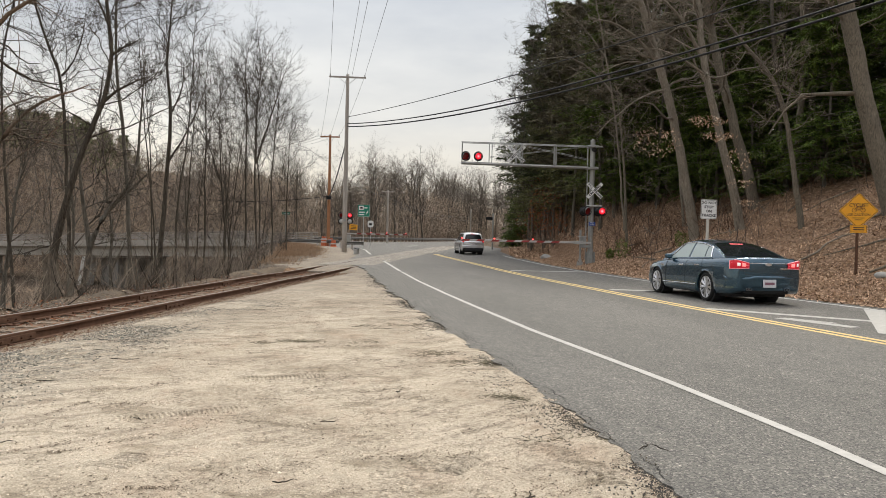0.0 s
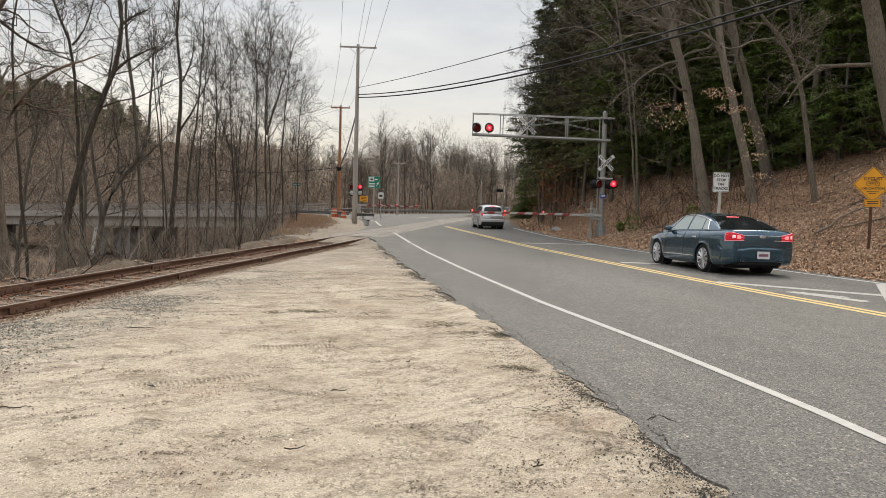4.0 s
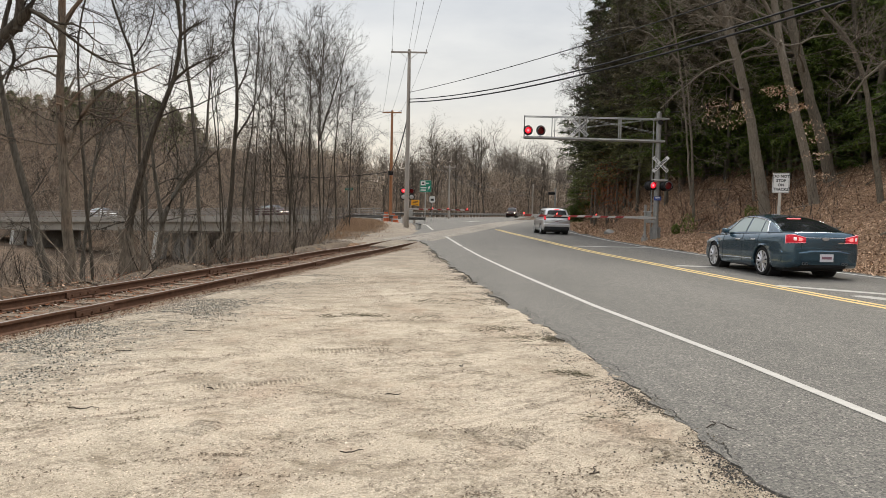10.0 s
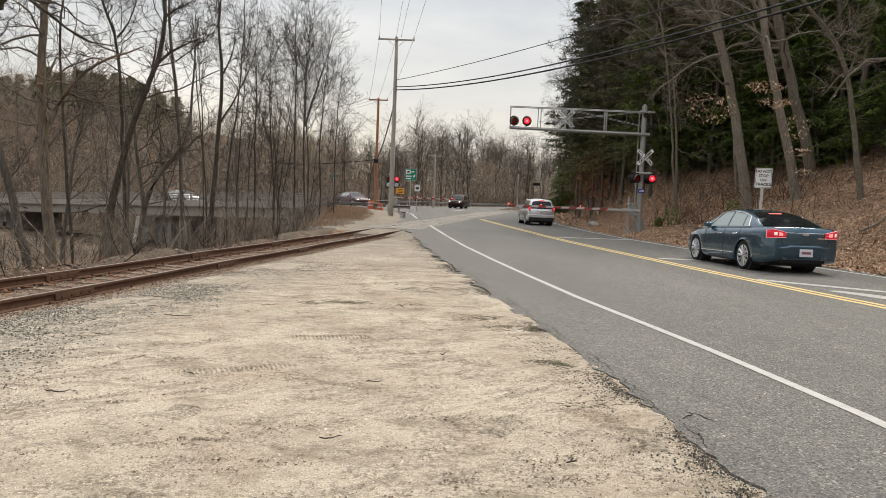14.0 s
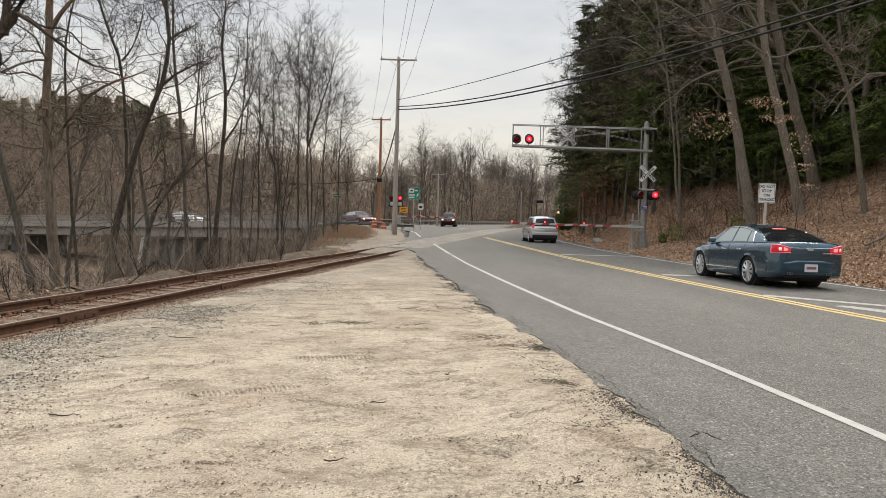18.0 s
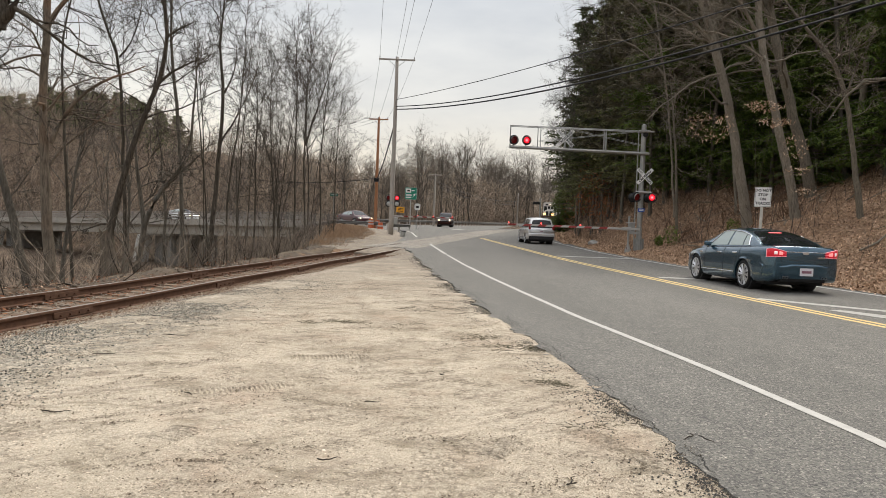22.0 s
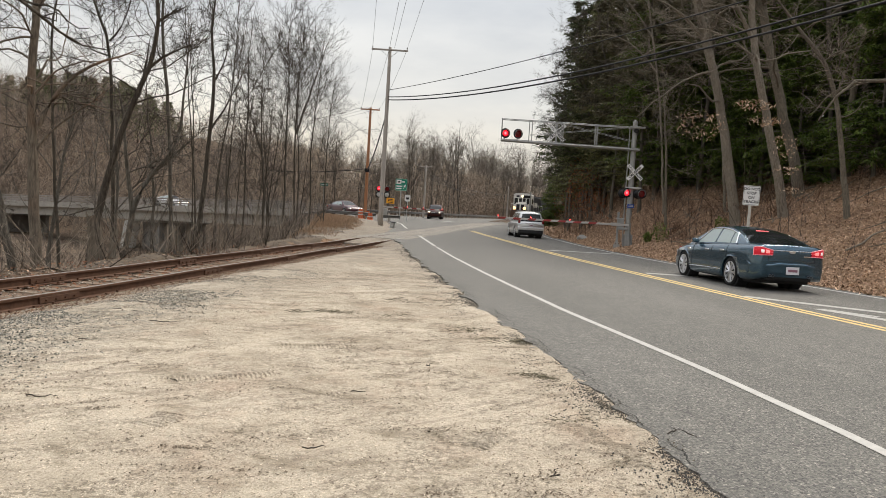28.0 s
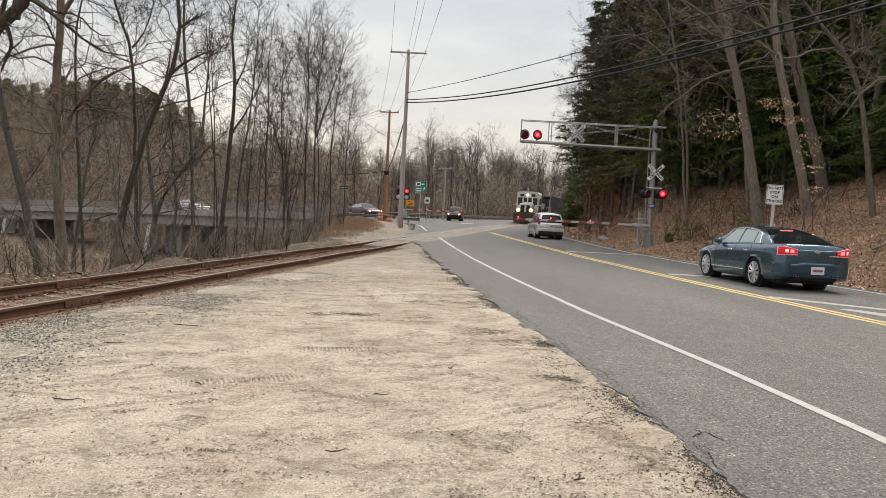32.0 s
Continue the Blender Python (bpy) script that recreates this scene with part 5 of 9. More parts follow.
    P, R = trunk_path(rngs, [(0, 0, -0.6), (0.06, 0, 1.0), (-0.1, 0, 1.55)], [0.24, 0.22, 0.17], 6)
    st = thing("tree_stump", pose(-8.2, 19.6, gz(-8.2, 19.6)), "broken jagged tree stump on the bank", "tree stump")
    v, q = tubes(P, R, 10)
    v[-10:, 2] += rngs.uniform(-0.1, 0.45, 10)
    part("trunk", fast_mesh("trunk", v, q, BARK_RUST), BARK_RUST, st)
    P, R = trunk_path(rngs, [(0.25, 0.1, -0.6), (0.32, 0.1, 0.6), (0.42, 0.1, 1.25)], [0.13, 0.11, 0.08], 5)
    v, q = tubes(P, R, 8)
    v[-8:, 2] += rngs.uniform(-0.1, 0.4, 8)
    part("splinter", fast_mesh("splinter", v, q, BARK_PALE), BARK_PALE, st, "pale split wood")


def tree_variants():
    """Slender bare trees of woodland, as pairs of meshes to be shared."""
    out = []
    for seed in range(6):
        rng = random.Random(seed)
        h = 14 + rng.uniform(-2, 3)
        pts = [(0, 0, -0.5), (rng.uniform(-0.4, 0.4), rng.uniform(-0.4, 0.4), h * 0.4), (rng.uniform(-1.3, 1.3), rng.uniform(-1.3, 1.3), h)]
        wood, crown = bare_tree(100 + seed, pts, [0.15, 0.10, 0.02], 13, 0.24, 0.46, 0.62, 0.022, (4, 3, 4), 0.3)
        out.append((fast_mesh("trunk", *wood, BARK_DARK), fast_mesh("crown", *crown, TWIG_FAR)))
    return out


def far_woods(variants):
    rng = random.Random(77)
    spots = []
    for i in range(78):
        y = rng.uniform(110, 160)
        spots.append((rng.uniform(-34, float(FAR_LEFT(y)) - 3.0), y))
    for i in range(46):
        y = rng.uniform(165, 240)
        spots.append((rng.uniform(0, float(FAR_LEFT(y)) - 3.0), y))
    for i in range(34):
        y = rng.uniform(185, 248)
        spots.append((rng.uniform(0.07 * y, float(np.interp(y, [185, 200, 215, 240, 250], [20, 27, 34, 46, 50])) - 2.5), y))
    for i in range(20):
        y = rng.uniform(250, 292)
        spots.append((rng.uniform(0.115 * y, 0.2 * y), y))
    for i in range(34):
        y = rng.uniform(100, 215)
        spots.append((float(HILL_FOOT(y)) + rng.uniform(1.5, 16), y))
    while len(spots) < 240:
        x, y = rng.uniform(-140, -22), rng.uniform(100, 215)
        q = (x + 10.5) * 0.556 + (y - 88.5) * 0.83
        if 8 < q < 48:
            spots.append((x, y))
    for x, y in ((-19, 48), (-27, 56), (-22, 63), (-36, 60), (-31, 74), (-42, 70), (-17, 70)):
        spots.append((x, y))
    base = [None] * len(variants)
    for x, y in spots:
        k = rng.randrange(len(variants))
        s = rng.uniform(0.75, 1.1) * (0.75 if x < -34 else 1.0 if y < 100 else 0.74 if x < -4 else 0.98 if y < 180 else 1.15)
        m = pose(x, y, gz(x, y) - 0.2, rng.uniform(-4, 4), rng.uniform(-4, 4), rng.uniform(0, 360)) @ Matrix.Scale(s, 4)
        if base[k] is None:
            root = thing("bare_tree", None, "slender bare woodland tree", "tree", "far bare woods")
            part("trunk", variants[k][0], BARK_DARK, root)
            part("crown", variants[k][1], TWIG_FAR, root, "fine bare twigs")
            base[k] = root
            root.matrix_basis = m
        else:
            ob = copy_thing(base[k], pose(0, 0, 0))
            ob.matrix_basis = m


def thicket(name, spots, hmin, hmax, r, twigs, material, label, seed, lean=0.15):
    """Thin stems with side twigs, as one mesh."""
    rng = np.random.default_rng(seed)
    n = len(spots)
    A = np.array([(x, y, gz(x, y) - 0.1) for x, y in spots])
    h = rng.uniform(hmin, hmax, n)[:, None]
    d = unit(np.concatenate([rng.normal(0, lean, (n, 2)), np.ones((n, 1))], 1))
    B = A + d * h
    M = (A + B) / 2 + rng.normal(0, 0.03, (n, 3)) * h
    P = np.stack([A, M, B], 1)
    parts = [tubes(P, np.stack([np.full(n, r), np.full(n, r * 0.75), np.full(n, r * 0.2)], 1) * rng.uniform(0.6, 1.5, (n, 1)), 3)]
    L, R = branch_level(rng, P, np.full((n, 3), r), twigs, 0.2, 0.35, 0.6, 2, 0.6, 0.3, 0.1, floor=r * 0.4)
    parts.append(cones(L[:, 0], L[:, 1], R[:, 0] * 0.8))
    L2, R2 = branch_level(rng, L, R, 3, 0.3, 0.5, 0.6, 2, 0.7, 0.2, 0.1, floor=r * 0.3)
    parts.append(cones(L2[:, 0], L2[:, 1], R2[:, 0] * 0.8))
    v, q = merge(parts)
    return tagged(new(name, fast_mesh(name, v, q, material)), label, "brush", "", "stuff")


def brushwood():
    rng = random.Random(31)
    far = []
    while len(far) < 1100:
        pick = rng.random()
        if pick < 0.2:
            y = rng.uniform(95, 225)
            x = float(HILL_FOOT(y)) + rng.uniform(0.3, 20)
        elif pick < 0.6:
            y = rng.uniform(109, 240)
            x = rng.uniform(-36, float(FAR_LEFT(y)) - 2.0)
        else:
            x, y = rng.uniform(-140, -20), rng.uniform(95, 215)
            if not 7 < (x + 10.5) * 0.556 + (y - 88.5) * 0.83 < 50:
                continue
        far.append((x, y))
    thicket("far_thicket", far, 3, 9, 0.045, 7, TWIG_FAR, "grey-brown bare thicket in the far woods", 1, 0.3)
    # twiggy cover of the hillside and of the woods behind the bend
    rg = np.random.default_rng(41)
    x, y = rg.uniform(-150, -14, 130000), rg.uniform(92, 215, 130000)
    q = (x + 10.5) * 0.556 + (y - 88.5) * 0.83
    k = (q > 7) & (q < 46)
    x2 = rg.uniform(-34, 45, 40000)
    y2 = rg.uniform(109, 238, 40000)
    k2 = (x2 < FAR_LEFT(y2) - 2.0)
    y3 = rg.uniform(92, 225, 9000)
    x3 = HILL_FOOT(y3) + rg.uniform(0.5, 24, 9000)
    y4 = rg.uniform(170, 246, 14000)
    x4 = y4 * 0.04 + rg.uniform(0, 1, 14000) * (np.interp(y4, [170, 185, 200, 215, 240, 250], [15, 20, 27, 34, 46, 50]) - 2 - y4 * 0.04)
    y6 = rg.uniform(246, 292, 6000)
    x6 = y6 * rg.uniform(0.1, 0.2, 6000)
    x5, y5 = rg.uniform(-80, -15, 22000), rg.uniform(18, 100, 22000)
    k5 = ((x5 + 10.5) * 0.556 + (y5 - 88.5) * 0.83 < -7) & (x5 < DROP(y5) - 9)
    X, Y = np.concatenate([x[k], x2[k2], x3, x4, x6, x5[k5]]), np.concatenate([y[k], y2[k2], y3, y4, y6, y5[k5]])
    low = np.concatenate([np.zeros(k.sum() + k2.sum() + len(x3) + len(x4) + len(x6)), np.ones(k5.sum())]) > 0
    A = np.stack([X, Y, terrain(X, Y)], -1)
    h = rg.uniform(0, 1, len(X)) ** 1.5
    A[:, 2] += h * np.where(low, 0.3, np.where(X < -4, 8.4, 9.6))
    B = A + unit(rg.normal(0, 0.75, A.shape) + np.array([0, 0, 0.7])) * rg.uniform(1.0, 3.0, (len(X), 1)) * np.where(low, 0.25, 1.0)[:, None]
    v, f = cones(A, B, rg.uniform(0.018, 0.05, len(X)) * np.where(low, 0.5, 1.0))
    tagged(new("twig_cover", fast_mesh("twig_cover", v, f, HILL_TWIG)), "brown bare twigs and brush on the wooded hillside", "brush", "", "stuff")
    bank = []
    while len(bank) < 420:
        y = rng.uniform(12, 84)
        x = float(DROP(y)) - abs(rng.gauss(0.3, 3.5))
        if (x + 10.5) * 0.556 + (y - 88.5) * 0.83 > -8:
            continue
        bank.append((x, y))
    tangle = []
    while len(tangle) < 520:
        y = rng.uniform(13, 36)
        tangle.append((float(DROP(y)) - 0.3 - abs(rng.gauss(0.5, 2.6)), y))
    thicket("bank_tangle", tangle, 0.5, 2.4, 0.010, 8, m_leaf("pale_brush", (0.10, 0.08, 0.06), (0.30, 0.25, 0.20), 0.9), "tangled pale brush on the river bank", 14, 0.75)
    thicket("riverside_brush", bank, 0.6, 2.8, 0.011, 7, TWIG, "thin grey-brown saplings along the river bank", 2, 0.4)
    edge = []
    while len(edge) < 190:
        y = rng.uniform(24, 72)
        edge.append((float(DROP(y)) - 0.7 - abs(rng.gauss(0, 1.6)), y))
    thicket("bank_edge_brush", edge, 0.6, 2.8, 0.011, 8, TWIG_FAR, "dense dark brush on the edge of the river bank", 12, 0.35)
    low = []
    while len(low) < 3000:
        x, y = rng.uniform(-75, -16), rng.uniform(20, 100)
        if (x + 10.5) * 0.556 + (y - 88.5) * 0.83 > -8 or x > float(DROP(y)) - 8:
            continue
        low.append((x, y))
    thicket("valley_brush", low, 0.4, 1.7, 0.02, 6, TWIG, "brown brush on the valley floor", 3, 0.45)
    brown = []
    while len(brown) < 420:
        y = rng.uniform(41, 84)
        brown.append((float(HILL_FOOT(y)) + rng.uniform(0.8, 5.0), y))
    thicket("brown_bank_brush", brown, 0.4, 2.2, 0.011, 9, m_leaf("brown_brush", (0.19, 0.125, 0.085), (0.50, 0.35, 0.245), 0.9), "brown brush on the bank behind the gate", 15, 0.75)
    # brown brush beside the signal; the bank's shade is put into its dark colour
    shaded = []
    while len(shaded) < 230:
        y = rng.uniform(34, 46)
        shaded.append((float(HILL_FOOT(y)) + rng.uniform(2.6, 8.0), y))
    thicket("umber_brush", shaded, 0.4, 1.6, 0.012, 10, m_leaf("umber_brush", (0.045, 0.027, 0.018), (0.16, 0.095, 0.06), 0.9), "tangled brown brush on the bank beside the signal, coloured dark for shade", 16, 0.85)
    hill = []
    while len(hill) < 420:
        y = rng.uniform(14, 110)
        hill.append((float(HILL_FOOT(y)) + rng.uniform(2.0, 22), y))
    thicket("bank_brush", hill, 0.8, 4.0, 0.011, 6, TWIG_DARK, "thin bare saplings on the leaf-covered bank", 4, 0.3)


def conifer(seed, h, spread, rows, droop, blades, blade_len, gap=0.12, per=7):
    """Trunk and needles of a conifer: whorls of drooping boughs with sprays of fine blades."""
    rng = np.random.default_rng(seed)
    P, R = trunk_path(rng, [(0, 0, 0), (rng.normal(0, 0.15), rng.normal(0, 0.15), h * 0.5), (0, 0, h)], [h * 0.0045 + 0.03, h * 0.0035 + 0.015, 0.012])
    wood = [tubes(P, R, 8)]
    zs = np.sort(rng.uniform(gap, 0.985, rows))
    boughs, rad = [], []
    for u in zs:
        k = per
        ang0 = rng.uniform(0, 6.3)
        for j in range(k):
            a = ang0 + 6.283 * j / k + rng.normal(0, 0.25)
            ln = spread * (1 - u) ** 0.7 * rng.uniform(0.35, 1.3) + 0.25
            t = np.linspace(0, 1, 4)
            x, y = np.cos(a) * ln * t, np.sin(a) * ln * t
            z = u * h + ln * (0.18 * t - droop * t * t) + rng.normal(0, 0.1)
            boughs.append(np.stack([x, y, z * np.ones(4)], -1))
            rad.append((0.012 + 0.012 * ln) * (1 - 0.85 * t))
    Bp, Br = np.array(boughs), np.array(rad)
    wood.append(tubes(Bp, Br, 3))
    # sprays
    n = len(Bp)
    u = rng.uniform(0.18, 1.0, (n, blades))
    f = u * 3
    i = np.minimum(f.astype(int), 2)
    w = (f - i)[..., None]
    b = np.arange(n)[:, None]
    pos = Bp[b, i] * (1 - w) + Bp[b, i + 1] * w
    tan = unit(Bp[b, i + 1] - Bp[b, i])
    rnd = rng.normal(size=pos.shape) * np.array([1, 1, 0.35])
    d = unit(tan * 0.6 + unit(rnd) * 0.9 + np.array([0, 0, -0.15]))
    ln = blade_len * rng.uniform(0.6, 1.3, u.shape)[..., None]
    side = unit(np.cross(d, rng.normal(size=d.shape) * 0.5 + np.array([0, 0, 1.0]))) * ln * 0.12
    pos = pos + rng.normal(size=pos.shape) * 0.05
    tip = pos + d * ln + np.array([0, 0, -0.12]) * ln
    V = np.stack([pos + side, tip, pos - side], 2).reshape(-1, 3)
    F = np.arange(len(V)).reshape(-1, 3)
    return merge(wood), (V, F)


def hill_woods(variants):
    rng = random.Random(5)
    hem = []
    for seed, (h, s, rows, per) in enumerate(((17, 3.4, 44, 7), (21, 3.8, 50, 7), (13, 3.0, 36, 7))):
        wood, leaves = conifer(200 + seed, h, s, rows, 0.34, 60, 0.29, 0.07 if seed != 1 else 0.12, per=per)
        hem.append((fast_mesh("trunk", *wood, BARK_DARK), fast_mesh("foliage", *leaves, NEEDLES, False)))
    for seed, (h, s, rows) in enumerate(((20, 3.9, 40), (17, 3.6, 36))):
        wood, leaves = conifer(260 + seed, h, s, rows, 0.3, 90, 0.22, 0.20, per=7)
        hem.append((fast_mesh("trunk", *wood, BARK_DARK), fast_mesh("foliage", *leaves, NEEDLES, False)))
    pine = []
    for seed, (h, s, rows) in enumerate(((20, 4.0, 26), (23, 3.6, 30))):
        wood, leaves = conifer(300 + seed, h, s, rows, 0.05, 34, 0.55, 0.3, per=6)
        pine.append((fast_mesh("trunk", *wood, BARK_DARK), fast_mesh("foliage", *leaves, PINE_NEEDLES, False)))
    olive = []
    # olive needles lighter than the hemlocks'; daylight on them is put into the colour
    olive_needles = m_leaf("olive_conifer_needles", (0.058, 0.066, 0.026), (0.235, 0.235, 0.105))
    for seed, (h, s, rows) in enumerate(((19, 3.7, 44), (17, 3.4, 40), (21, 3.6, 46))):
        wood, leaves = conifer(280 + seed, h, s, rows, 0.22, 84, 0.24, 0.11, per=7)
        olive.append((fast_mesh("trunk", *wood, BARK_DARK), fast_mesh("foliage", *leaves, olive_needles, False)))
    base = {}

    def put(kind, meshes, x, y, s, label, group, mat):
        key = (kind, id(meshes[0]))
        m = pose(x, y, gz(x, y) - 0.2, 0, 0, rng.uniform(0, 360)) @ Matrix.Scale(s, 4)
        if key in base:
            ob = copy_thing(base[key], pose(0, 0, 0))
            ob.matrix_basis = m
        else:
            root = thing(kind, m, label, "tree", group)
            part("trunk", meshes[0], BARK_DARK, root)
            part("foliage" if kind != "bare_tree" else "crown", meshes[1], mat, root)
            base[key] = root

    # dense hemlocks on the bank behind the signal
    for x, y, k, s in ((13.6, 53, 4, 1.0), (18.5, 41, 0, 1.05), (17.0, 50, 1, 1.05), (15.0, 59, 3, 1.0), (14.4, 64, 4, 1.0), (20.0, 47, 1, 1.1), (21.5, 40, 0, 1.0), (23, 36, 1, 1.0), (24.5, 44, 1, 1.1), (18.5, 57, 1, 1.15), (17.0, 66, 1, 1.0), (26, 33, 0, 1.1), (28, 38, 1, 1.1), (29, 29, 0, 1.1), (21, 63, 1, 1.2), (24, 53, 1, 1.2), (17.5, 74, 3, 0.9), (19.0, 83, 0, 0.9), (26.5, 26.5, 2, 0.9), (31, 24, 1, 1.0), (33, 33, 1, 1.2), (30, 46, 1, 1.2), (22, 73, 1, 1.1), (34, 19, 1, 1.1), (18.5, 88, 4, 0.75), (19.4, 100, 2, 0.8), (21.4, 112, 2, 0.85), (24.0, 126, 2, 0.9), (27.4, 146, 2, 0.95), (30.8, 166, 2, 1.0), (20.6, 106, 0, 0.8), (26.2, 135, 0, 0.85), (18.6, 94, 2, 0.75), (36, 40, 1, 1.2), (38, 31, 1, 1.2), (33, 50, 1, 1.2), (30, 58, 1, 1.2), (41, 24, 1, 1.2), (27, 66, 1, 1.2), (20.5, 34, 2, 0.9), (22.5, 31, 2, 0.95), (19.3, 38.5, 2, 0.8), (24.5, 29.5, 2, 1.0), (27, 30.5, 1, 1.0), (12.9, 50, 4, 0.8), (12.7, 57, 4, 1.0), (13.8, 66, 3, 1.15), (13.3, 61.5, 4, 1.2), (13.4, 46, 4, 1.0), (16.2, 47.5, 2, 1.0), (15.4, 51, 2, 1.0), (17.8, 44.5, 2, 0.95), (14.6, 56, 4, 1.1), (23.5, 26, 2, 0.85), (27, 57, 1, 1.3), (31, 63, 1, 1.3), (29.5, 51, 1, 1.3), (25.5, 63, 1, 1.25), (34, 59, 1, 1.3), (37, 52, 1, 1.3), (23, 59, 0, 1.3), (14.4, 71.5, 3, 1.1), (15.4, 77, 4, 1.1), (16.3, 82, 3, 1.05), (15.2, 69, 4, 1.15), (16.9, 88, 3, 0.95), (24, 50, 2, 1.2), (27, 53, 0, 1.1), (29.5, 55, 2, 1.3), (32, 56, 0, 1.1), (34, 54, 2, 1.3), (26, 58, 0, 1.2), (36, 58, 0, 1.2), (22.5, 46, 2, 1.2), (25.5, 41, 2, 1.1), (28, 45, 0, 1.1), (31, 42, 2, 1.2), (34, 45, 0, 1.2), (37, 46, 2, 1.3), (30, 35, 2, 1.1), (34, 38, 0, 1.1), (26, 48, 0, 1.1), (20.5, 52, 0, 1.1), (40, 42, 0, 1.2), (36, 30, 2, 1.2), (40, 35, 0, 1.2)):
        if y > 48 and x < 12 + y * 0.11:
            put("conifer", olive[k % 3], x + 1.2, y, s, "dull olive-green conifer above the leaf-covered bank", "conifers on the bank", olive_needles)
        else:
            put("hemlock", hem[k], x, y, s, "dark green hemlock on the leaf-covered bank", "conifers on the bank", NEEDLES)
    for x, y, s in ((15.7, 92, 0.5), (16.8, 97, 0.55), (17.0, 94, 0.7), (15.6, 46.2, 0.75), (17.0, 45.6, 0.8), (18.4, 44.2, 0.85), (19.6, 42.4, 0.8), (17.9, 42.4, 0.6), (20.9, 40.2, 0.8), (22.4, 38.6, 0.8)):
        put("hemlock", hem[2], x, y, s, "dark green hemlock on the leaf-covered bank", "conifers on the bank", NEEDLES)
    for x, y, k, s in ((19.5, 92, 0, 0.8), (22, 100, 1, 0.8), (27, 110, 0, 0.9), (25, 88, 1, 1.0), (30, 122, 1, 0.9), (30, 100, 0, 1.0), (35, 135, 0, 1.0), (17, 79, 0, 0.75), (13.7, 69, 0, 1.05), (14.6, 75, 1, 1.0), (13.3, 62, 0, 0.95), (16.2, 84, 0, 0.85)):
        put("pine", pine[k], x, y, s, "tall pine with sparse needles on the bank", "conifers on the bank", PINE_NEEDLES)
    grey_pine = []
    grey_needles = m_leaf("winter_pine_needles", (0.085, 0.078, 0.048), (0.25, 0.225, 0.15))
    for seed, (h, s) in enumerate(((19, 3.4), (21, 3.2))):
        wood, leaves = conifer(340 + seed, h, s, 34, 0.02, 52, 0.38, 0.36, per=7)
        grey_pine.append((fast_mesh("trunk", *wood, BARK_DARK), fast_mesh("foliage", *leaves, grey_needles, False)))
    for x, y, k, s in ((14.4, 46.5, 0, 1.0), (13.3, 52.5, 1, 0.9), (16.4, 44.5, 1, 1.0), (15.4, 49.5, 0, 1.1), (18.2, 46, 1, 0.95), (13.2, 58, 0, 0.95)):
        put("winter_pine", grey_pine[k], x, y, s, "tall pine with dull grey-brown needles on the bank", "conifers on the bank", grey_needles)
    for x, y in ((33, 128), (38, 146), (44, 165), (36, 118), (48, 180), (41, 132), (52, 150), (40, 158)):
        put("pine", pine[int(x) % 2], x, y, 0.85, "tall pine with sparse needles on the bank", "conifers on the bank", PINE_NEEDLES)
    # far pines wear the lightened needles, which make up for backlit shade
    far_pine = []
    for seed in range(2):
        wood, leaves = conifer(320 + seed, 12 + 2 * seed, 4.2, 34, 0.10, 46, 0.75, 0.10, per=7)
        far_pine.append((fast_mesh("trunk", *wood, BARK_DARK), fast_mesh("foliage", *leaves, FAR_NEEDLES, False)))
    n = 0
    while n < 80:
        x, y = -rng.uniform(48, 150), rng.uniform(125, 225)
        q = (x + 10.5) * 0.556 + (y - 88.5) * 0.83
        if 30 < q < 46 and x < -52:
            put("pine", far_pine[n % 2], x, y, rng.uniform(0.5, 0.75), "dark pine on the far rise", "far conifers", PINE_NEEDLES)
            n += 1
    for x, y, s in ((15.5, 70, 0.95), (16.2, 52, 1.2), (14.8, 66, 1.1)):
        put("bare_tree", variants[int(y) % 6], x, y, s, "slender bare tree on the leaf-covered bank", "bare trees on the bank", TWIG_FAR)
    for i in range(10):
        y = rng.uniform(16, 120)
        x = float(HILL_FOOT(y)) + rng.uniform(7, 26)
        k = rng.randrange(len(variants))
        put("bare_tree", variants[k], x, y, rng.uniform(0.85, 1.25), "slender bare tree on the leaf-covered bank", "bare trees on the bank", TWIG_FAR)


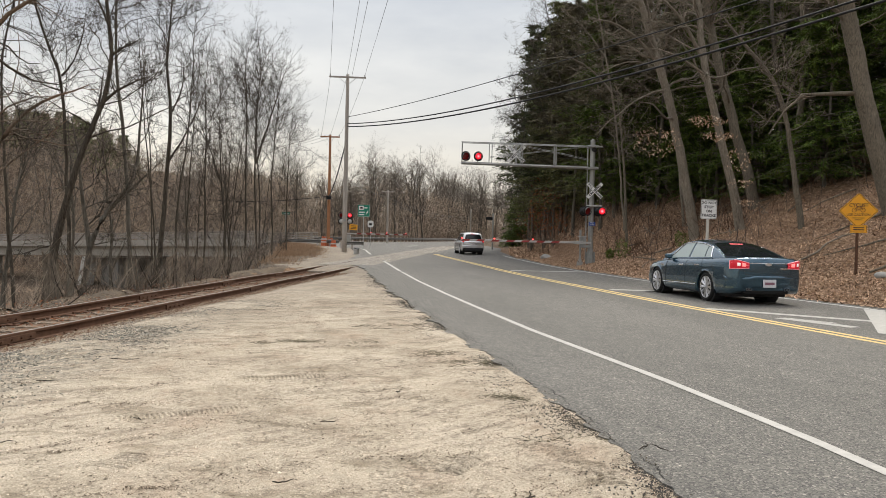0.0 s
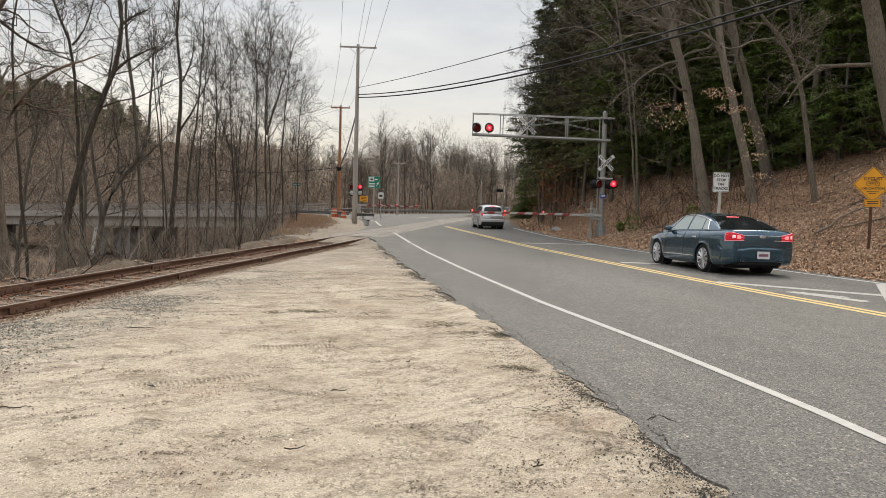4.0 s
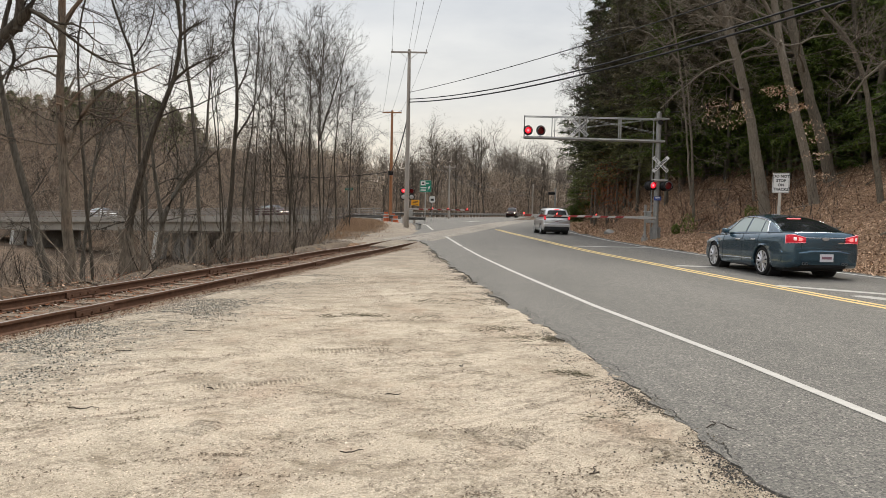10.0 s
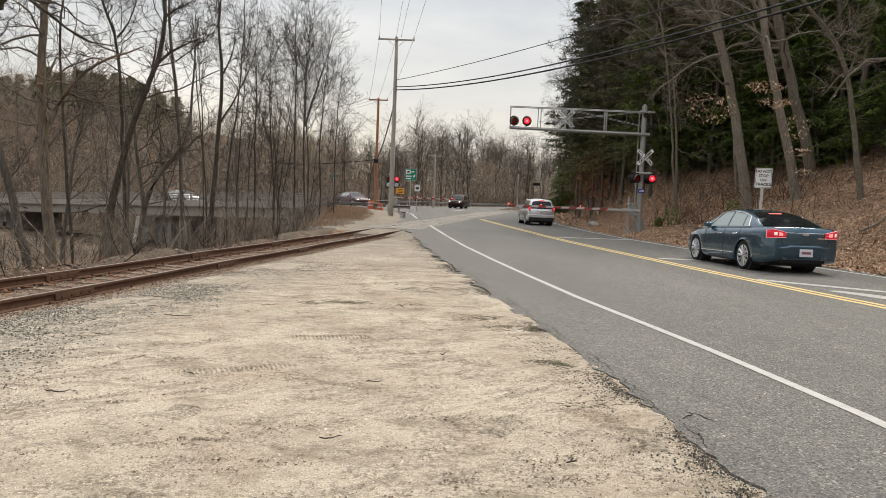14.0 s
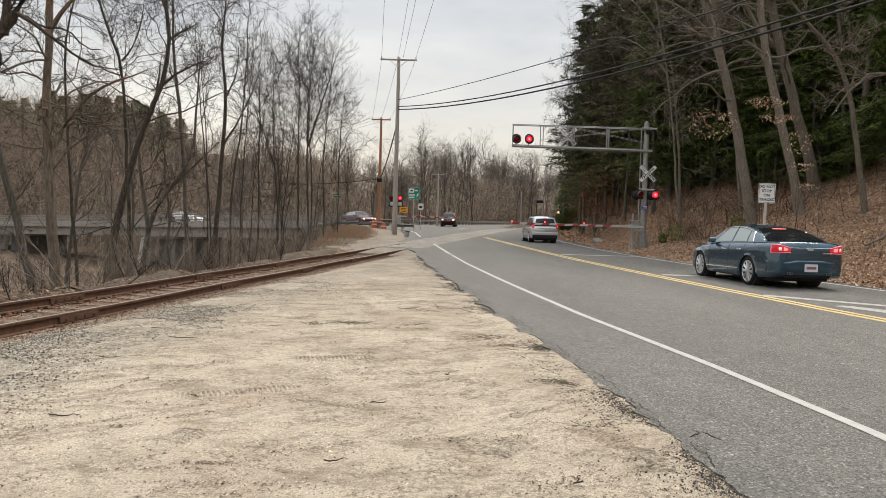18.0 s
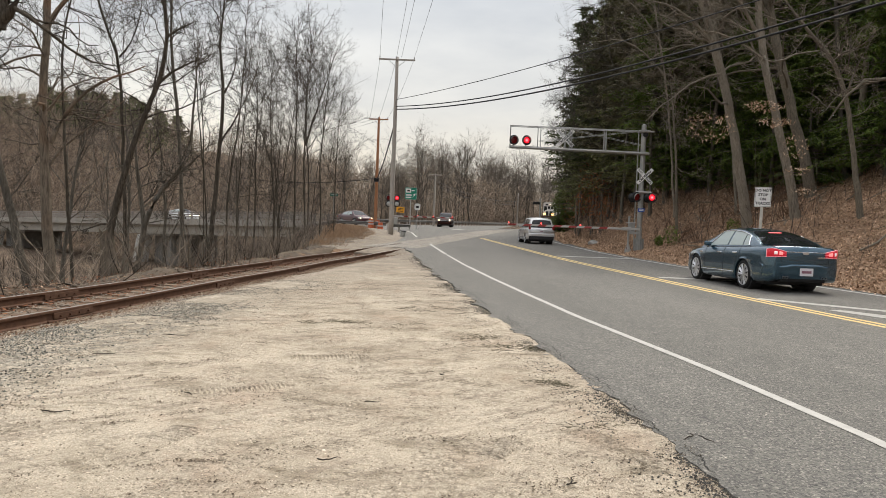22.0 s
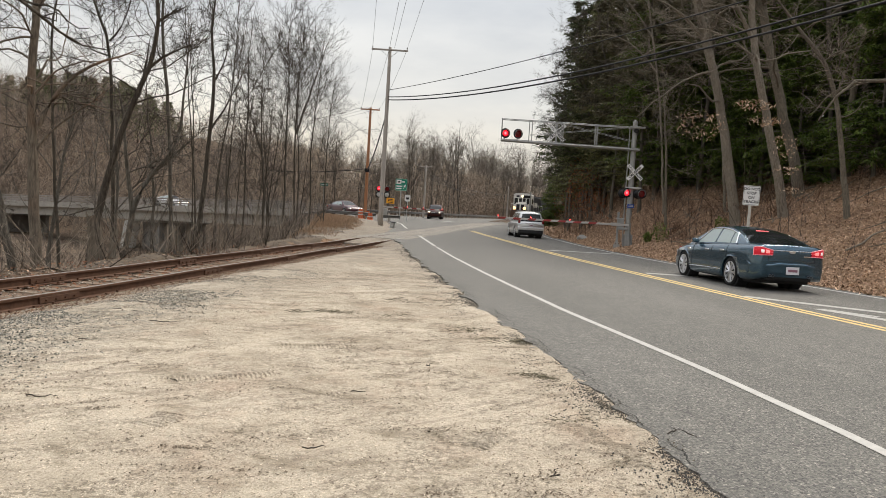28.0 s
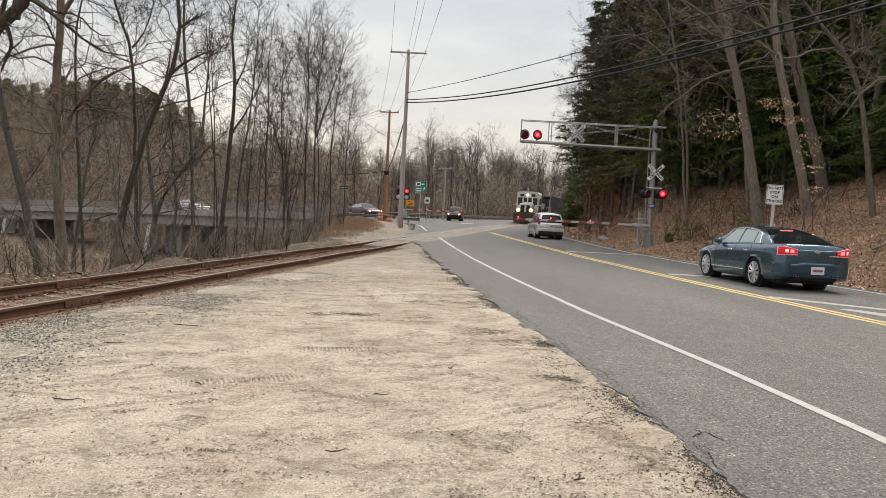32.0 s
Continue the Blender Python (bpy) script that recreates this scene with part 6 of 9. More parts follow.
def bank_trees():
    """Tall bare trunks on the bank above the road: foot, bends (heights over the road), radii, bark, boughs of their own."""
    spec = [
        (15.2, 36.0, [(0, 2.0), (-0.38, 3.69), (-0.74, 5.34), (-1.19, 7.25), (-1.61, 8.88), (-2.07, 10.1), (-2.53, 11.6), (-3.1, 13.2), (-3.9, 16.4)], [0.30, 0.27, 0.25, 0.23, 0.2, 0.15, 0.04], BARK_PALE,
         [([(-1.65, 8.9), (-2.6, 8.75), (-3.7, 7.9), (-4.5, 7.36), (-5.5, 6.34)], 0.05), ([(-2.07, 10.1), (-3.0, 11.2), (-4.4, 11.9), (-5.8, 12.0)], 0.08), ([(-3.7, 7.9), (-3.9, 7.4), (-4.0, 6.6)], 0.02)]),
        (16.04, 33.0, [(0, 2.25), (-0.22, 3.32), (-0.6, 4.58), (-1.04, 6.34), (-1.42, 7.59), (-1.86, 9.09), (-2.09, 10.8), (-2.27, 12.3), (-2.54, 15.6)], [0.25, 0.22, 0.205, 0.19, 0.17, 0.14, 0.04], BARK_PALE,
         [([(-2.0, 9.84), (-2.7, 10.81), (-3.4, 11.53), (-4.2, 12.1), (-5.4, 12.7)], 0.09), ([(-1.8, 9.0), (-2.8, 9.6), (-4.2, 10.0), (-5.6, 9.8)], 0.05)]),
        (18.17, 36.0, [(0, 3.65), (-0.42, 5.16), (-0.96, 6.67), (-1.43, 8.17), (-1.91, 9.81), (-2.33, 11.4), (-2.72, 13.1), (-3.24, 16.3)], [0.32, 0.28, 0.26, 0.24, 0.2, 0.06], BARK_BROWN, [([(-2.3, 11.4), (-3.2, 12.6), (-4.6, 13.4)], 0.08)]),
        (16.57, 29.0, [(0, 2.67), (-0.3, 4.06), (-0.54, 5.62), (-0.77, 6.85), (-1.17, 7.84), (-1.75, 8.6), (-2.71, 9.56), (-3.6, 10.6)], [0.15, 0.12, 0.11, 0.10, 0.08, 0.02], BARK_BROWN, [([(-0.77, 6.85), (-0.6, 7.8), (-0.2, 9.0)], 0.04)]),
        (20.72, 36.5, [(0, 4.6), (-0.14, 7.0), (-0.02, 8.97), (0.03, 10.9), (-0.09, 12.9), (-0.26, 16.3)], [0.20, 0.185, 0.17, 0.14, 0.04], BARK_BROWN, []),
        (22.42, 38.0, [(0, 5.4), (-0.21, 7.83), (-0.34, 9.88), (-0.59, 11.9), (-0.81, 14), (-1.06, 17.2)], [0.23, 0.21, 0.19, 0.16, 0.04], BARK_BROWN, []),
        (18.35, 26.0, [(0, 2.6), (-0.27, 3.5), (-0.71, 5.1), (-1.23, 6.7), (-1.58, 8.11), (-1.9, 9.5), (-2.17, 10.7), (-2.6, 13.3)], [0.42, 0.39, 0.36, 0.34, 0.30, 0.1], BARK_BROWN, [([(-1.9, 9.4), (-2.8, 10.2), (-4.0, 10.6), (-5.2, 10.6)], 0.08)]),
        (20.9, 38.0, [(0, 4.4), (-0.35, 6.6), (-0.6, 9.23), (-0.88, 11.6), (-1.1, 13.9), (-1.35, 16.8)], [0.15, 0.14, 0.13, 0.11, 0.03], BARK_DARK, []),
        (13.4, 41.0, [(0, 2.0), (-0.2, 5.5), (-0.7, 9.5)], [0.09, 0.07, 0.02], BARK_BROWN, []),
        (13.9, 43.0, [(0, 2.2), (-0.3, 6.0), (-0.9, 10.0), (-1.6, 13.5), (-2.4, 17.0)], [0.075, 0.068, 0.06, 0.05, 0.02], BARK_PALE, [([(-0.9, 10.0), (-2.2, 11.4), (-3.8, 12.0), (-5.2, 11.6)], 0.06), ([(-1.3, 12.0), (-2.6, 13.6), (-4.2, 14.6)], 0.05)]),
        (16.2, 40.0, [(0, 3.2), (-0.5, 7.0), (-1.2, 10.5), (-1.9, 14.0), (-2.8, 17.5)], [0.085, 0.075, 0.065, 0.05, 0.02], BARK_PALE, [([(-1.2, 10.5), (-2.6, 11.2), (-4.2, 10.9), (-5.6, 9.8)], 0.06), ([(-1.8, 13.6), (-3.2, 14.4), (-4.9, 14.2)], 0.05)]),
        (24.6, 34.0, [(0, 6.5), (-0.3, 10), (-0.9, 18)], [0.24, 0.2, 0.05], BARK_DARK, []),
    ]
    for i, (x, y, pts, rad, bark, own) in enumerate(spec):
        z = gz(x, y)
        own = [([(px, 0.15 * (k % 2) - 0.3 * k, pz - z) for k, (px, pz) in enumerate(q)], [r, r * 0.8, r * 0.55, r * 0.2]) for q, r in own]
        wood, crown = crooked_tree(131 + i, [(0.15, 0, -0.9)] + [(px, 0.0, max(pz - z, 0.2 * k)) for k, (px, pz) in enumerate(pts)], [rad[0] * 0.9] + [r * 0.82 for r in rad], own, 15 if bark == BARK_PALE else 10, 0.42, 0.27, 1.1, 0.0066, 0.04, (5, 5, 5), 0.32)
        plant("bare_tree", wood, crown, (x, y, z), "tall leaning bare trunk on the leaf-covered bank", bark, TWIG_HILL, "tall trees on the bank")


def edge_trees():
    """Bare trees with wide, wispy crowns before the conifers."""
    rng = random.Random(12)
    for i, (x, y, h) in enumerate(((14.0, 51.5, 16), (14.2, 57.5, 14), (14.3, 63.5, 13), (15.0, 71, 12), (14.6, 67, 14), (15.2, 75, 11))):
        pts = [(0, 0, -0.5), (-0.3, 0, h * 0.3), (-2.2 + rng.uniform(-0.4, 0.4), 0, h * 0.65), (-3.6 + rng.uniform(-0.5, 0.5), 0, h)]
        wood, crown = crooked_tree(270 + i, pts, [0.06, 0.05, 0.035, 0.012], (), 26, 0.34, 0.27, 1.1, 0.009, 0.05, (5, 6, 6), 0.3)
        plant("bare_tree", wood, crown, (x, y, gz(x, y)), "bare tree with wispy twigs before the conifers", BARK_DARK, TWIG_LACE, "bare trees on the bank")


VARIANTS = tree_variants()
edge_trees()
left_trees()
far_woods(VARIANTS)
hill_woods(VARIANTS)
bank_trees()
brushwood()


# ---------------------------------------------------------------- poles and wires
MOVING = []


def utility_pole(x, y, z0, top, r, arm, material, label, turn=0.0, arm_drop=0.25, sunk=0.6):
    root = thing("utility_pole", pose(x, y, z0, 0, 0, turn), label, "utility pole", "utility poles")
    h = top - z0
    part("shaft", lathe([(r * (1 - 0.4 * i / 8), -sunk + (h + sunk) * i / 8) for i in range(9)], 12), material, root, smooth=True)
    if arm:
        za = h - arm_drop
        part("crossarm", boxed(-arm / 2, arm / 2, -r * 0.7 - 0.12, -r * 0.7, za - 0.06, za + 0.06, 0.01), material, root)
        for s in (-1, 1):
            part("brace", rodded((s * arm * 0.24, -r * 0.7 - 0.06, za - 0.03), (0, -r * 0.7, za - 0.62), 0.018, n=6), GALV, root)
        for u in (-0.47, -0.02, 0.47):
            part("insulator", lathe([(0.02, 0), (0.03, 0.06), (0.055, 0.08), (0.03, 0.12), (0.05, 0.15), (0.02, 0.2)], 8), CONCRETE, root, "", pose(arm * u, -r * 0.7 - 0.06, za + 0.05))
    return root


p1 = utility_pole(-3.05, 60.0, 0.42, 14.05, 0.20, 2.85, POLE_WOOD, "tall grey wooden utility pole with one crossarm")
part("pole_tag", boxed(-0.1, 0.1, -0.23, -0.205, 2.1, 2.3, 0.005), ALU, p1, "small metal tag")
p2 = utility_pole(-5.75, 80.0, gz(-5.75, 80), 11.9, 0.19, 2.0, POLE_ORANGE, "tan wooden utility pole with a crossarm and cables")
part("cable_box", boxed(-0.25, 0.25, -0.5, -0.2, 4.9, 5.3, 0.03), BLACK, p2, "black cable splice case")
utility_pole(0.5, 100.0, gz(0.5, 100), 7.5, 0.15, 1.6, POLE_WOOD, "short grey utility pole with a crossarm", 8)
utility_pole(13.6, 118.0, gz(13.6, 118), 6.0, 0.13, 0, POLE_WOOD, "thin grey utility pole with a lamp arm", 0)

for i, (dx, slope) in enumerate(((-1.34, 0.078), (0.0, 0.08), (0.35, 0.082), (1.34, 0.083))):
    wire("overhead_wire", sagged((-3.05 + dx, 59.8, 14.0 if i != 1 else 14.25), (-3.05 + dx + 92 * slope, -32, 14.4), 0.55, 20), 0.011, WIRE_GREY, "thin grey overhead power wire", "overhead wires")
for i, dx in enumerate((-1.34, 0.0, 1.34)):
    wire("overhead_wire", sagged((-3.05 + dx, 60.0, 14.0 if i != 1 else 14.25), (-5.75 + dx * 0.7, 80, 11.85), 0.35), 0.011, WIRE_GREY, "thin grey overhead power wire", "overhead wires")
    wire("overhead_wire", sagged((-5.75 + dx * 0.7, 80, 11.85), (-40 + dx, 118, 10.5), 1.2), 0.011, WIRE_GREY, "thin grey overhead power wire", "overhead wires")


def crossing_cable(z0, b, c, r, dx=0.0, dz=0.0):
    """Hangs from the tall pole over the road to the bank."""
    s = np.linspace(0, 1.0, 26)
    y = 60 - 51.5 * s
    return wire("overhead_cable", np.stack([-3 + 0.379 * (60 - y) + dx, y, z0 + b * s + c * s * s + dz], -1), r, WIRE, "thick black cable strung over the road", "overhead cables")


crossing_cable(10.73, -4.05, 2.2, 0.022)
crossing_cable(10.1, -6.48, 4.745, 0.036, 0, 0.10)
crossing_cable(10.1, -6.48, 4.745, 0.042, 0.04, -0.13)
wire("overhead_cable", sagged((-3.05, 60.1, 9.0), (-5.75, 79.8, 5.4), 0.5), 0.05, WIRE, "thick black cable strung between poles", "overhead cables")
wire("overhead_cable", sagged((-5.75, 80, 5.5), (-24, 92, 5.6), 0.6), 0.03, WIRE, "black cable strung over the river bank", "overhead cables")
wire("overhead_cable", sagged((-5.75, 80, 8.6), (0.5, 100, 6.6), 0.6), 0.02, WIRE_GREY, "grey cable strung between poles", "overhead cables")
for z in (5.9, 5.4):
    wire("overhead_cable", sagged((0.5, 100, z + 0.6), (13.6, 118, z - 1.2), 0.8), 0.025, WIRE_GREY, "grey cable strung between poles", "overhead cables")


# ---------------------------------------------------------------- crossing signals
def flasher(parent, at, facing, phase, r=0.175, plate=0.265):
    """One lamp unit: backing plate, hood, dark lens, and the lit reflector that is drawn back behind the lens. phase 0 or 1."""
    m = pose(*at, 0, 0, facing)
    unit_ob = part("flasher", lathe([(0.06, 0.16), (0.15, 0.14), (r + 0.025, 0.0), (r + 0.025, -0.03), (plate, -0.03), (plate, -0.045), (r + 0.02, -0.045), (r + 0.018, 0.0), (0.14, 0.12), (0.02, 0.14)], 24, "Y"), BLACK, parent, "black round flashing-light unit", m, True)
    hood = bmesh.new()
    k = 20
    ring = []
    for i in range(k + 1):
        a = math.radians(-35 + 250 * i / k)
        c, s = math.cos(a), math.sin(a)
        d = 0.19 * (0.25 + 0.75 * max(0, math.sin(a)) ** 0.6)
        ring.append([hood.verts.new((rr * c, yy, rr * s)) for rr, yy in ((r + 0.02, -0.04), (r + 0.03, -0.04 - d), (r + 0.018, -0.04 - d), (r + 0.008, -0.04))])
    for a, b in zip(ring, ring[1:]):
        for j in range(4):
            hood.faces.new((a[j], b[j], b[(j + 1) % 4], a[(j + 1) % 4]))
    part("hood", hood, ALU, unit_ob, "", None, True)
    part("lens", lathe([(r, 0.005), (r * 0.9, -0.005), (r * 0.4, -0.015), (0.005, -0.018)], 20, "Y"), LENS_OFF, unit_ob, "dark unlit red lens", None, True)
    lit = part("reflector", lathe([(r * 0.94, 0.006), (r * 0.94, 0.0), (r * 0.6, -0.012), (0.005, -0.016)], 20, "Y"), LENS_ON, unit_ob, "glowing red reflector", pose(0, -0.03, 0), True)
    MOVING.append((lit, phase))
    return unit_ob


def crossbuck(parent, at, facing, size=1.22):
    f = size / 1.22
    for k, (ang, words) in enumerate(((45, "CROSSING"), (-45, ""))):
        m = pose(*at, 0, 0, facing) @ pose(0, -0.012 * (1 - k) - 0.006, 0, 0, ang * -1, 0)
        blade = part("crossbuck_blade", boxed(-size / 2, size / 2, -0.006, 0.004, -0.10 * f, 0.10 * f, 0.003), WHITE, parent, "white crossbuck blade", m)
        if words:
            lettering(words, 0.19 * f, blade, pose(0, -0.0085, 0, 90, 0, 0), INK, bold=0.006)
        else:
            lettering("RAIL", 0.19 * f, blade, pose(-0.36 * f, -0.0085, 0, 90, 0, 0), INK)
            lettering("ROAD", 0.19 * f, blade, pose(0.36 * f, -0.0085, 0, 90, 0, 0), INK, bold=0.006)


def gate_arm(parent, at, length, facing, lamps, mat_l="red and white striped gate arm"):
    """A lowered arm along local -x with stripes and small red lamps."""
    root_m = pose(*at, 0, 0, facing)
    arm = part("gate_arm", boxed(-length, 0.5, -0.03, 0.03, -0.055, 0.055, 0.01), GATE_WHITE, parent, mat_l, root_m)
    n = int(length / 0.8)
    for i in range(n):
        x = -length + 0.02 + i * 0.8
        if x > -0.9:
            continue
        bm = bmesh.new()
        w = 0.40
        vs = [bm.verts.new(p) for p in ((x, -0.0335, -0.053), (x + w, -0.0335, -0.053), (x + w + 0.1, -0.0335, 0.053), (x + 0.1, -0.0335, 0.053), (x, 0.0335, -0.053), (x + w, 0.0335, -0.053), (x + w + 0.1, 0.0335, 0.053), (x + 0.1, 0.0335, 0.053))]
        for f in ((0, 1, 2, 3), (7, 6, 5, 4), (0, 4, 5, 1), (3, 2, 6, 7), (0, 3, 7, 4), (1, 5, 6, 2)):
            bm.faces.new([vs[j] for j in f])
        part("red_stripe", bm, GATE_RED, arm)
    for u in lamps:
        part("gate_lamp", lathe([(0.01, -0.05), (0.035, -0.045), (0.04, 0.03), (0.01, 0.04)], 10, "Y"), LENS_GATE, arm, "small lit red gate lamp", pose(-length * u, -0.01, 0.11))
    return arm


def mast_base(root, h, r):
    bm = bmesh.new()
    rod(bm, (0, 0, -0.5), (0, 0, 0.3), r * 1.75, r * 1.55, 14)
    rod(bm, (0, 0, 0.3), (0, 0, 0.75), r * 1.5, r * 1.08, 14)
    rod(bm, (0, 0, 0.7), (0, 0, h), r, r * 0.92, 16)
    rod(bm, (0, 0, h), (0, 0, h + 0.08), r * 0.7, r * 0.3, 12)
    part("mast", bm, ALU, root, "dull grey metal mast", smooth=False)


def cantilever_signal():
    x0, y0, z0 = 11.12, 40.0, gz(11.12, 40.0)
    root = thing("cantilever_signal", pose(x0, y0, z0), "grey railway crossing signal with cantilever arm, red flashers and gate", "crossing signal")
    top = 6.85 - z0
    mast_base(root, top, 0.142)
    ux = Vector((4.12 - x0, 41.0 - y0, 0)).normalized()
    ln = 7.05

    def P(d, z, side=0.0):
        v = ux * d + Vector((-ux.y, ux.x, 0)) * side
        return (v.x, v.y, z - z0)

    zb0, zb1, zt0, zt1 = 5.36, 5.52, 6.52, 6.66
    for s in (-0.22, 0.22):
        part("lower_chord", rodded(P(0.1, zb0, s), P(ln, zb1, s), 0.045, n=8), ALU, root)
        part("upper_chord", rodded(P(0.1, zt0, s), P(ln, zt1, s), 0.024, n=8), ALU, root)
        for d in (1.95, 2.05, 3.75, 3.85, 5.4, 5.55, ln - 0.03):
            part("upright", rodded(P(d, zb0 + (zb1 - zb0) * d / ln, s), P(d, zt0 + (zt1 - zt0) * d / ln, s), 0.022, n=6), ALU, root)
        part("stay", rodded(P(0.15, zt0 + 0.02, s), P(5.5, zb1 + 0.35, s), 0.01, n=5), ALU, root)
        part("stay", rodded(P(0.15, zb0 + 0.45, s), P(3.8, zt0 + 0.02, s), 0.01, n=5), ALU, root)
    part("walkway", boxed(0.3, ln, -0.18, 0.18, -0.01, 0.015, 0, Matrix.Translation((0, 0, zb0 + 0.07 - z0)) @ Matrix.Rotation(math.atan2(ux.y, ux.x), 4, "Z") @ Matrix.Rotation(-0.022, 4, "Y")), ALU, root, "grated metal walkway")
    for z in (zb0, zt0):
        part("clamp", boxed(-0.28, 0.28, -0.26, 0.26, z - z0 - 0.06, z - z0 + 0.06, 0.02), ALU, root)
    part("junction_bracket", rodded((0.1, 0, zt0 - z0), (0.55, 0, zt0 - z0 + 0.02), 0.05, n=8), ALU, root)
    # lamps at the arm's end and on the mast
    for i, (lx, ly) in enumerate(((4.33, 41.0), (5.0, 40.92))):
        flasher(root, (lx - x0, ly - y0 - 0.32, 5.88 - z0), 15, i)
        part("lamp_bracket", rodded((lx - x0, ly - y0 - 0.1, 5.55 - z0), (lx - x0, ly - y0 - 0.2, 6.16 - z0), 0.03, n=6), ALU, root)
    for i, lx in enumerate((10.82, 11.62)):
        flasher(root, (lx - x0, -0.30, 3.06 - z0), (22, 4)[i], i)
        part("lamp_bracket", rodded((lx - x0, -0.1, 3.30 - z0), (11.22 - x0, -0.18, 3.30 - z0), 0.035, n=8), ALU, root)
        flasher(root, (lx - x0, 0.34, 3.06 - z0), 176, 1 - i)
    part("lamp_bracket", rodded((-0.3, -0.18, 3.33 - z0), (0.5, -0.18, 3.33 - z0), 0.05, n=8), GATE_WHITE, root, "white lamp crossarm")
    crossbuck(root, (0.10, -0.22, 4.16 - z0), -8, 1.08)
    crossbuck(root, (7.05 - x0, 0.45, 6.05 - z0), -6)
    part("backing_plate", boxed(7.05 - x0 - 0.04, 7.05 - x0 + 0.04, 0.48, 0.54, 5.5 - z0, 6.6 - z0, 0.01), ALU, root)
    blue = part("notice_plate", boxed(-0.18, 0.18, -0.22, -0.20, 2.28 - z0, 2.48 - z0, 0.006), SIGN_BLUE, root, "small blue notice plate")
    for z in (2.43, 2.36):
        part("writing_bar", boxed(-0.12, 0.12, -0.226, -0.2215, z - z0 - 0.013, z - z0 + 0.013), WHITE, blue)
    # conduit and bell
    part("conduit", rodded((-0.27, -0.02, 0.2), (-0.27, -0.02, zt0 - z0), 0.03, n=8), ALU, root)
    part("bell", lathe([(0.02, 0), (0.12, 0.02), (0.14, 0.1), (0.03, 0.14)], 14, "Y"), BLACK, root, "black crossing bell", pose(0.05, -0.2, top - 0.5))
    # gate mechanism
    gx = 10.55 - x0
    part("gate_post", boxed(gx - 0.05, gx + 0.05, -0.12, 0.0, 0.08, 2.05 - z0, 0.02), ALU, root, "grey gate post")
    part("gate_motor", boxed(gx + 0.04, gx + 0.28, -0.22, 0.10, 0.95, 1.42, 0.04), ALU, root, "grey gate motor box")
    part("motor_lid", boxed(gx - 0.10, gx + 0.30, -0.24, 0.12, 1.42, 1.47, 0.015), GALV, root)
    part("counterweight", boxed(gx - 0.06, gx + 0.42, -0.40, -0.33, 0.84, 0.98, 0.02), ALU, root)
    part("arm_clamp", boxed(gx - 0.42, gx + 0.06, -0.365, -0.25, 1.28 - z0, 1.45 - z0, 0.015), GALV, root, "steel clamp of the gate arm")
    foot = bmesh.new()
    rod(foot, (gx, -0.06, -0.45), (gx, -0.06, 0.05), 0.19, 0.17, 10)
    rod(foot, (gx, -0.06, 0.05), (gx, -0.06, 0.26), 0.15, 0.06, 10)
    part("footing", foot, CONCRETE, root, "pale flared foot of the gate post")
    for k in range(4):
        fx, fy = gx + 0.13 * math.cos(k * 1.571 + 0.8), -0.06 + 0.13 * math.sin(k * 1.571 + 0.8)
        part("bolt", rodded((fx, fy, 0.03), (fx, fy, 0.13), 0.018, n=6), RUST, root)
    # stiffening fins at the foot of the mast
    for k in range(8):
        fin = boxed(0.12, 0.27, -0.012, 0.012, 0.0, 0.62, 0.0, Matrix.Rotation(k * 0.7854 + 0.3, 4, "Z"))
        part("fin", fin, ALU, root)
    gate_arm(root, (gx, -0.31, 1.36 - z0), 6.45, math.degrees(math.atan2(-ux.y, -ux.x)), (0.40, 0.72, 0.99))


cantilever_signal()


def far_signal():
    x0, y0 = -3.22, 65.0
    z0 = gz(x0, y0)
    root = thing("crossing_signal", pose(x0, y0, z0), "crossing signal mast with red flashers and lowered gate", "crossing signal")
    mast_base(root, 3.9 - z0, 0.09)
    for i, dx in enumerate((-0.36, 0.34)):
        flasher(root, (dx, -0.16, 3.14 - z0), 0, i)
        back = part("flasher", lathe([(0.27, 0.03), (0.27, -0.01), (0.17, -0.02), (0.02, -0.05)], 20, "Y"), BLACK, root, "back of a light facing the other way", pose(dx, -0.1, 2.62 - z0), True)
        part("cover", lathe([(0.19, -0.025), (0.19, -0.05), (0.02, -0.07)], 18, "Y"), GALV, back, "pale metal cover", None, True)
    part("lamp_bracket", rodded((-0.4, -0.02, 3.14 - z0), (0.4, -0.02, 3.14 - z0), 0.04, n=8), ALU, root)
    sign = part("notice_plate", boxed(0.18, 0.86, -0.12, -0.09, 1.95 - z0, 2.42 - z0, 0.01, pose(0, 0, 0, 0, 4, 0)), SIGN_YELLOW, root, "yellow notice plate")
    for z in (2.30, 2.18, 2.06):
        part("writing_bar", boxed(0.30, 0.74, -0.126, -0.1215, z - z0 - 0.025, z - z0 + 0.025, 0, pose(0, 0, 0, 0, 4, 0)), INK, sign)
    part("gate_motor", boxed(0.05, 0.45, -0.25, 0.15, 0.8, 1.4, 0.04), ALU, root)
    gate_arm(root, (0.4, 1.0, 1.60 - z0), 5.0, 180, (0.35, 0.62, 0.95))


far_signal()


def distant_signal():
    x, y = 11.6, 80.0
    root = thing("crossing_signal", pose(x, y, gz(x, y)), "distant signal post with a black signal head", "crossing signal")
    part("mast", rodded((0, 0, -0.4), (0, 0, 3.9), 0.09, n=10), ALU, root)
    part("signal_head", boxed(-0.75, -0.05, -0.15, 0.15, 3.2, 3.5, 0.05), BLACK, root, "black signal head")


distant_signal()


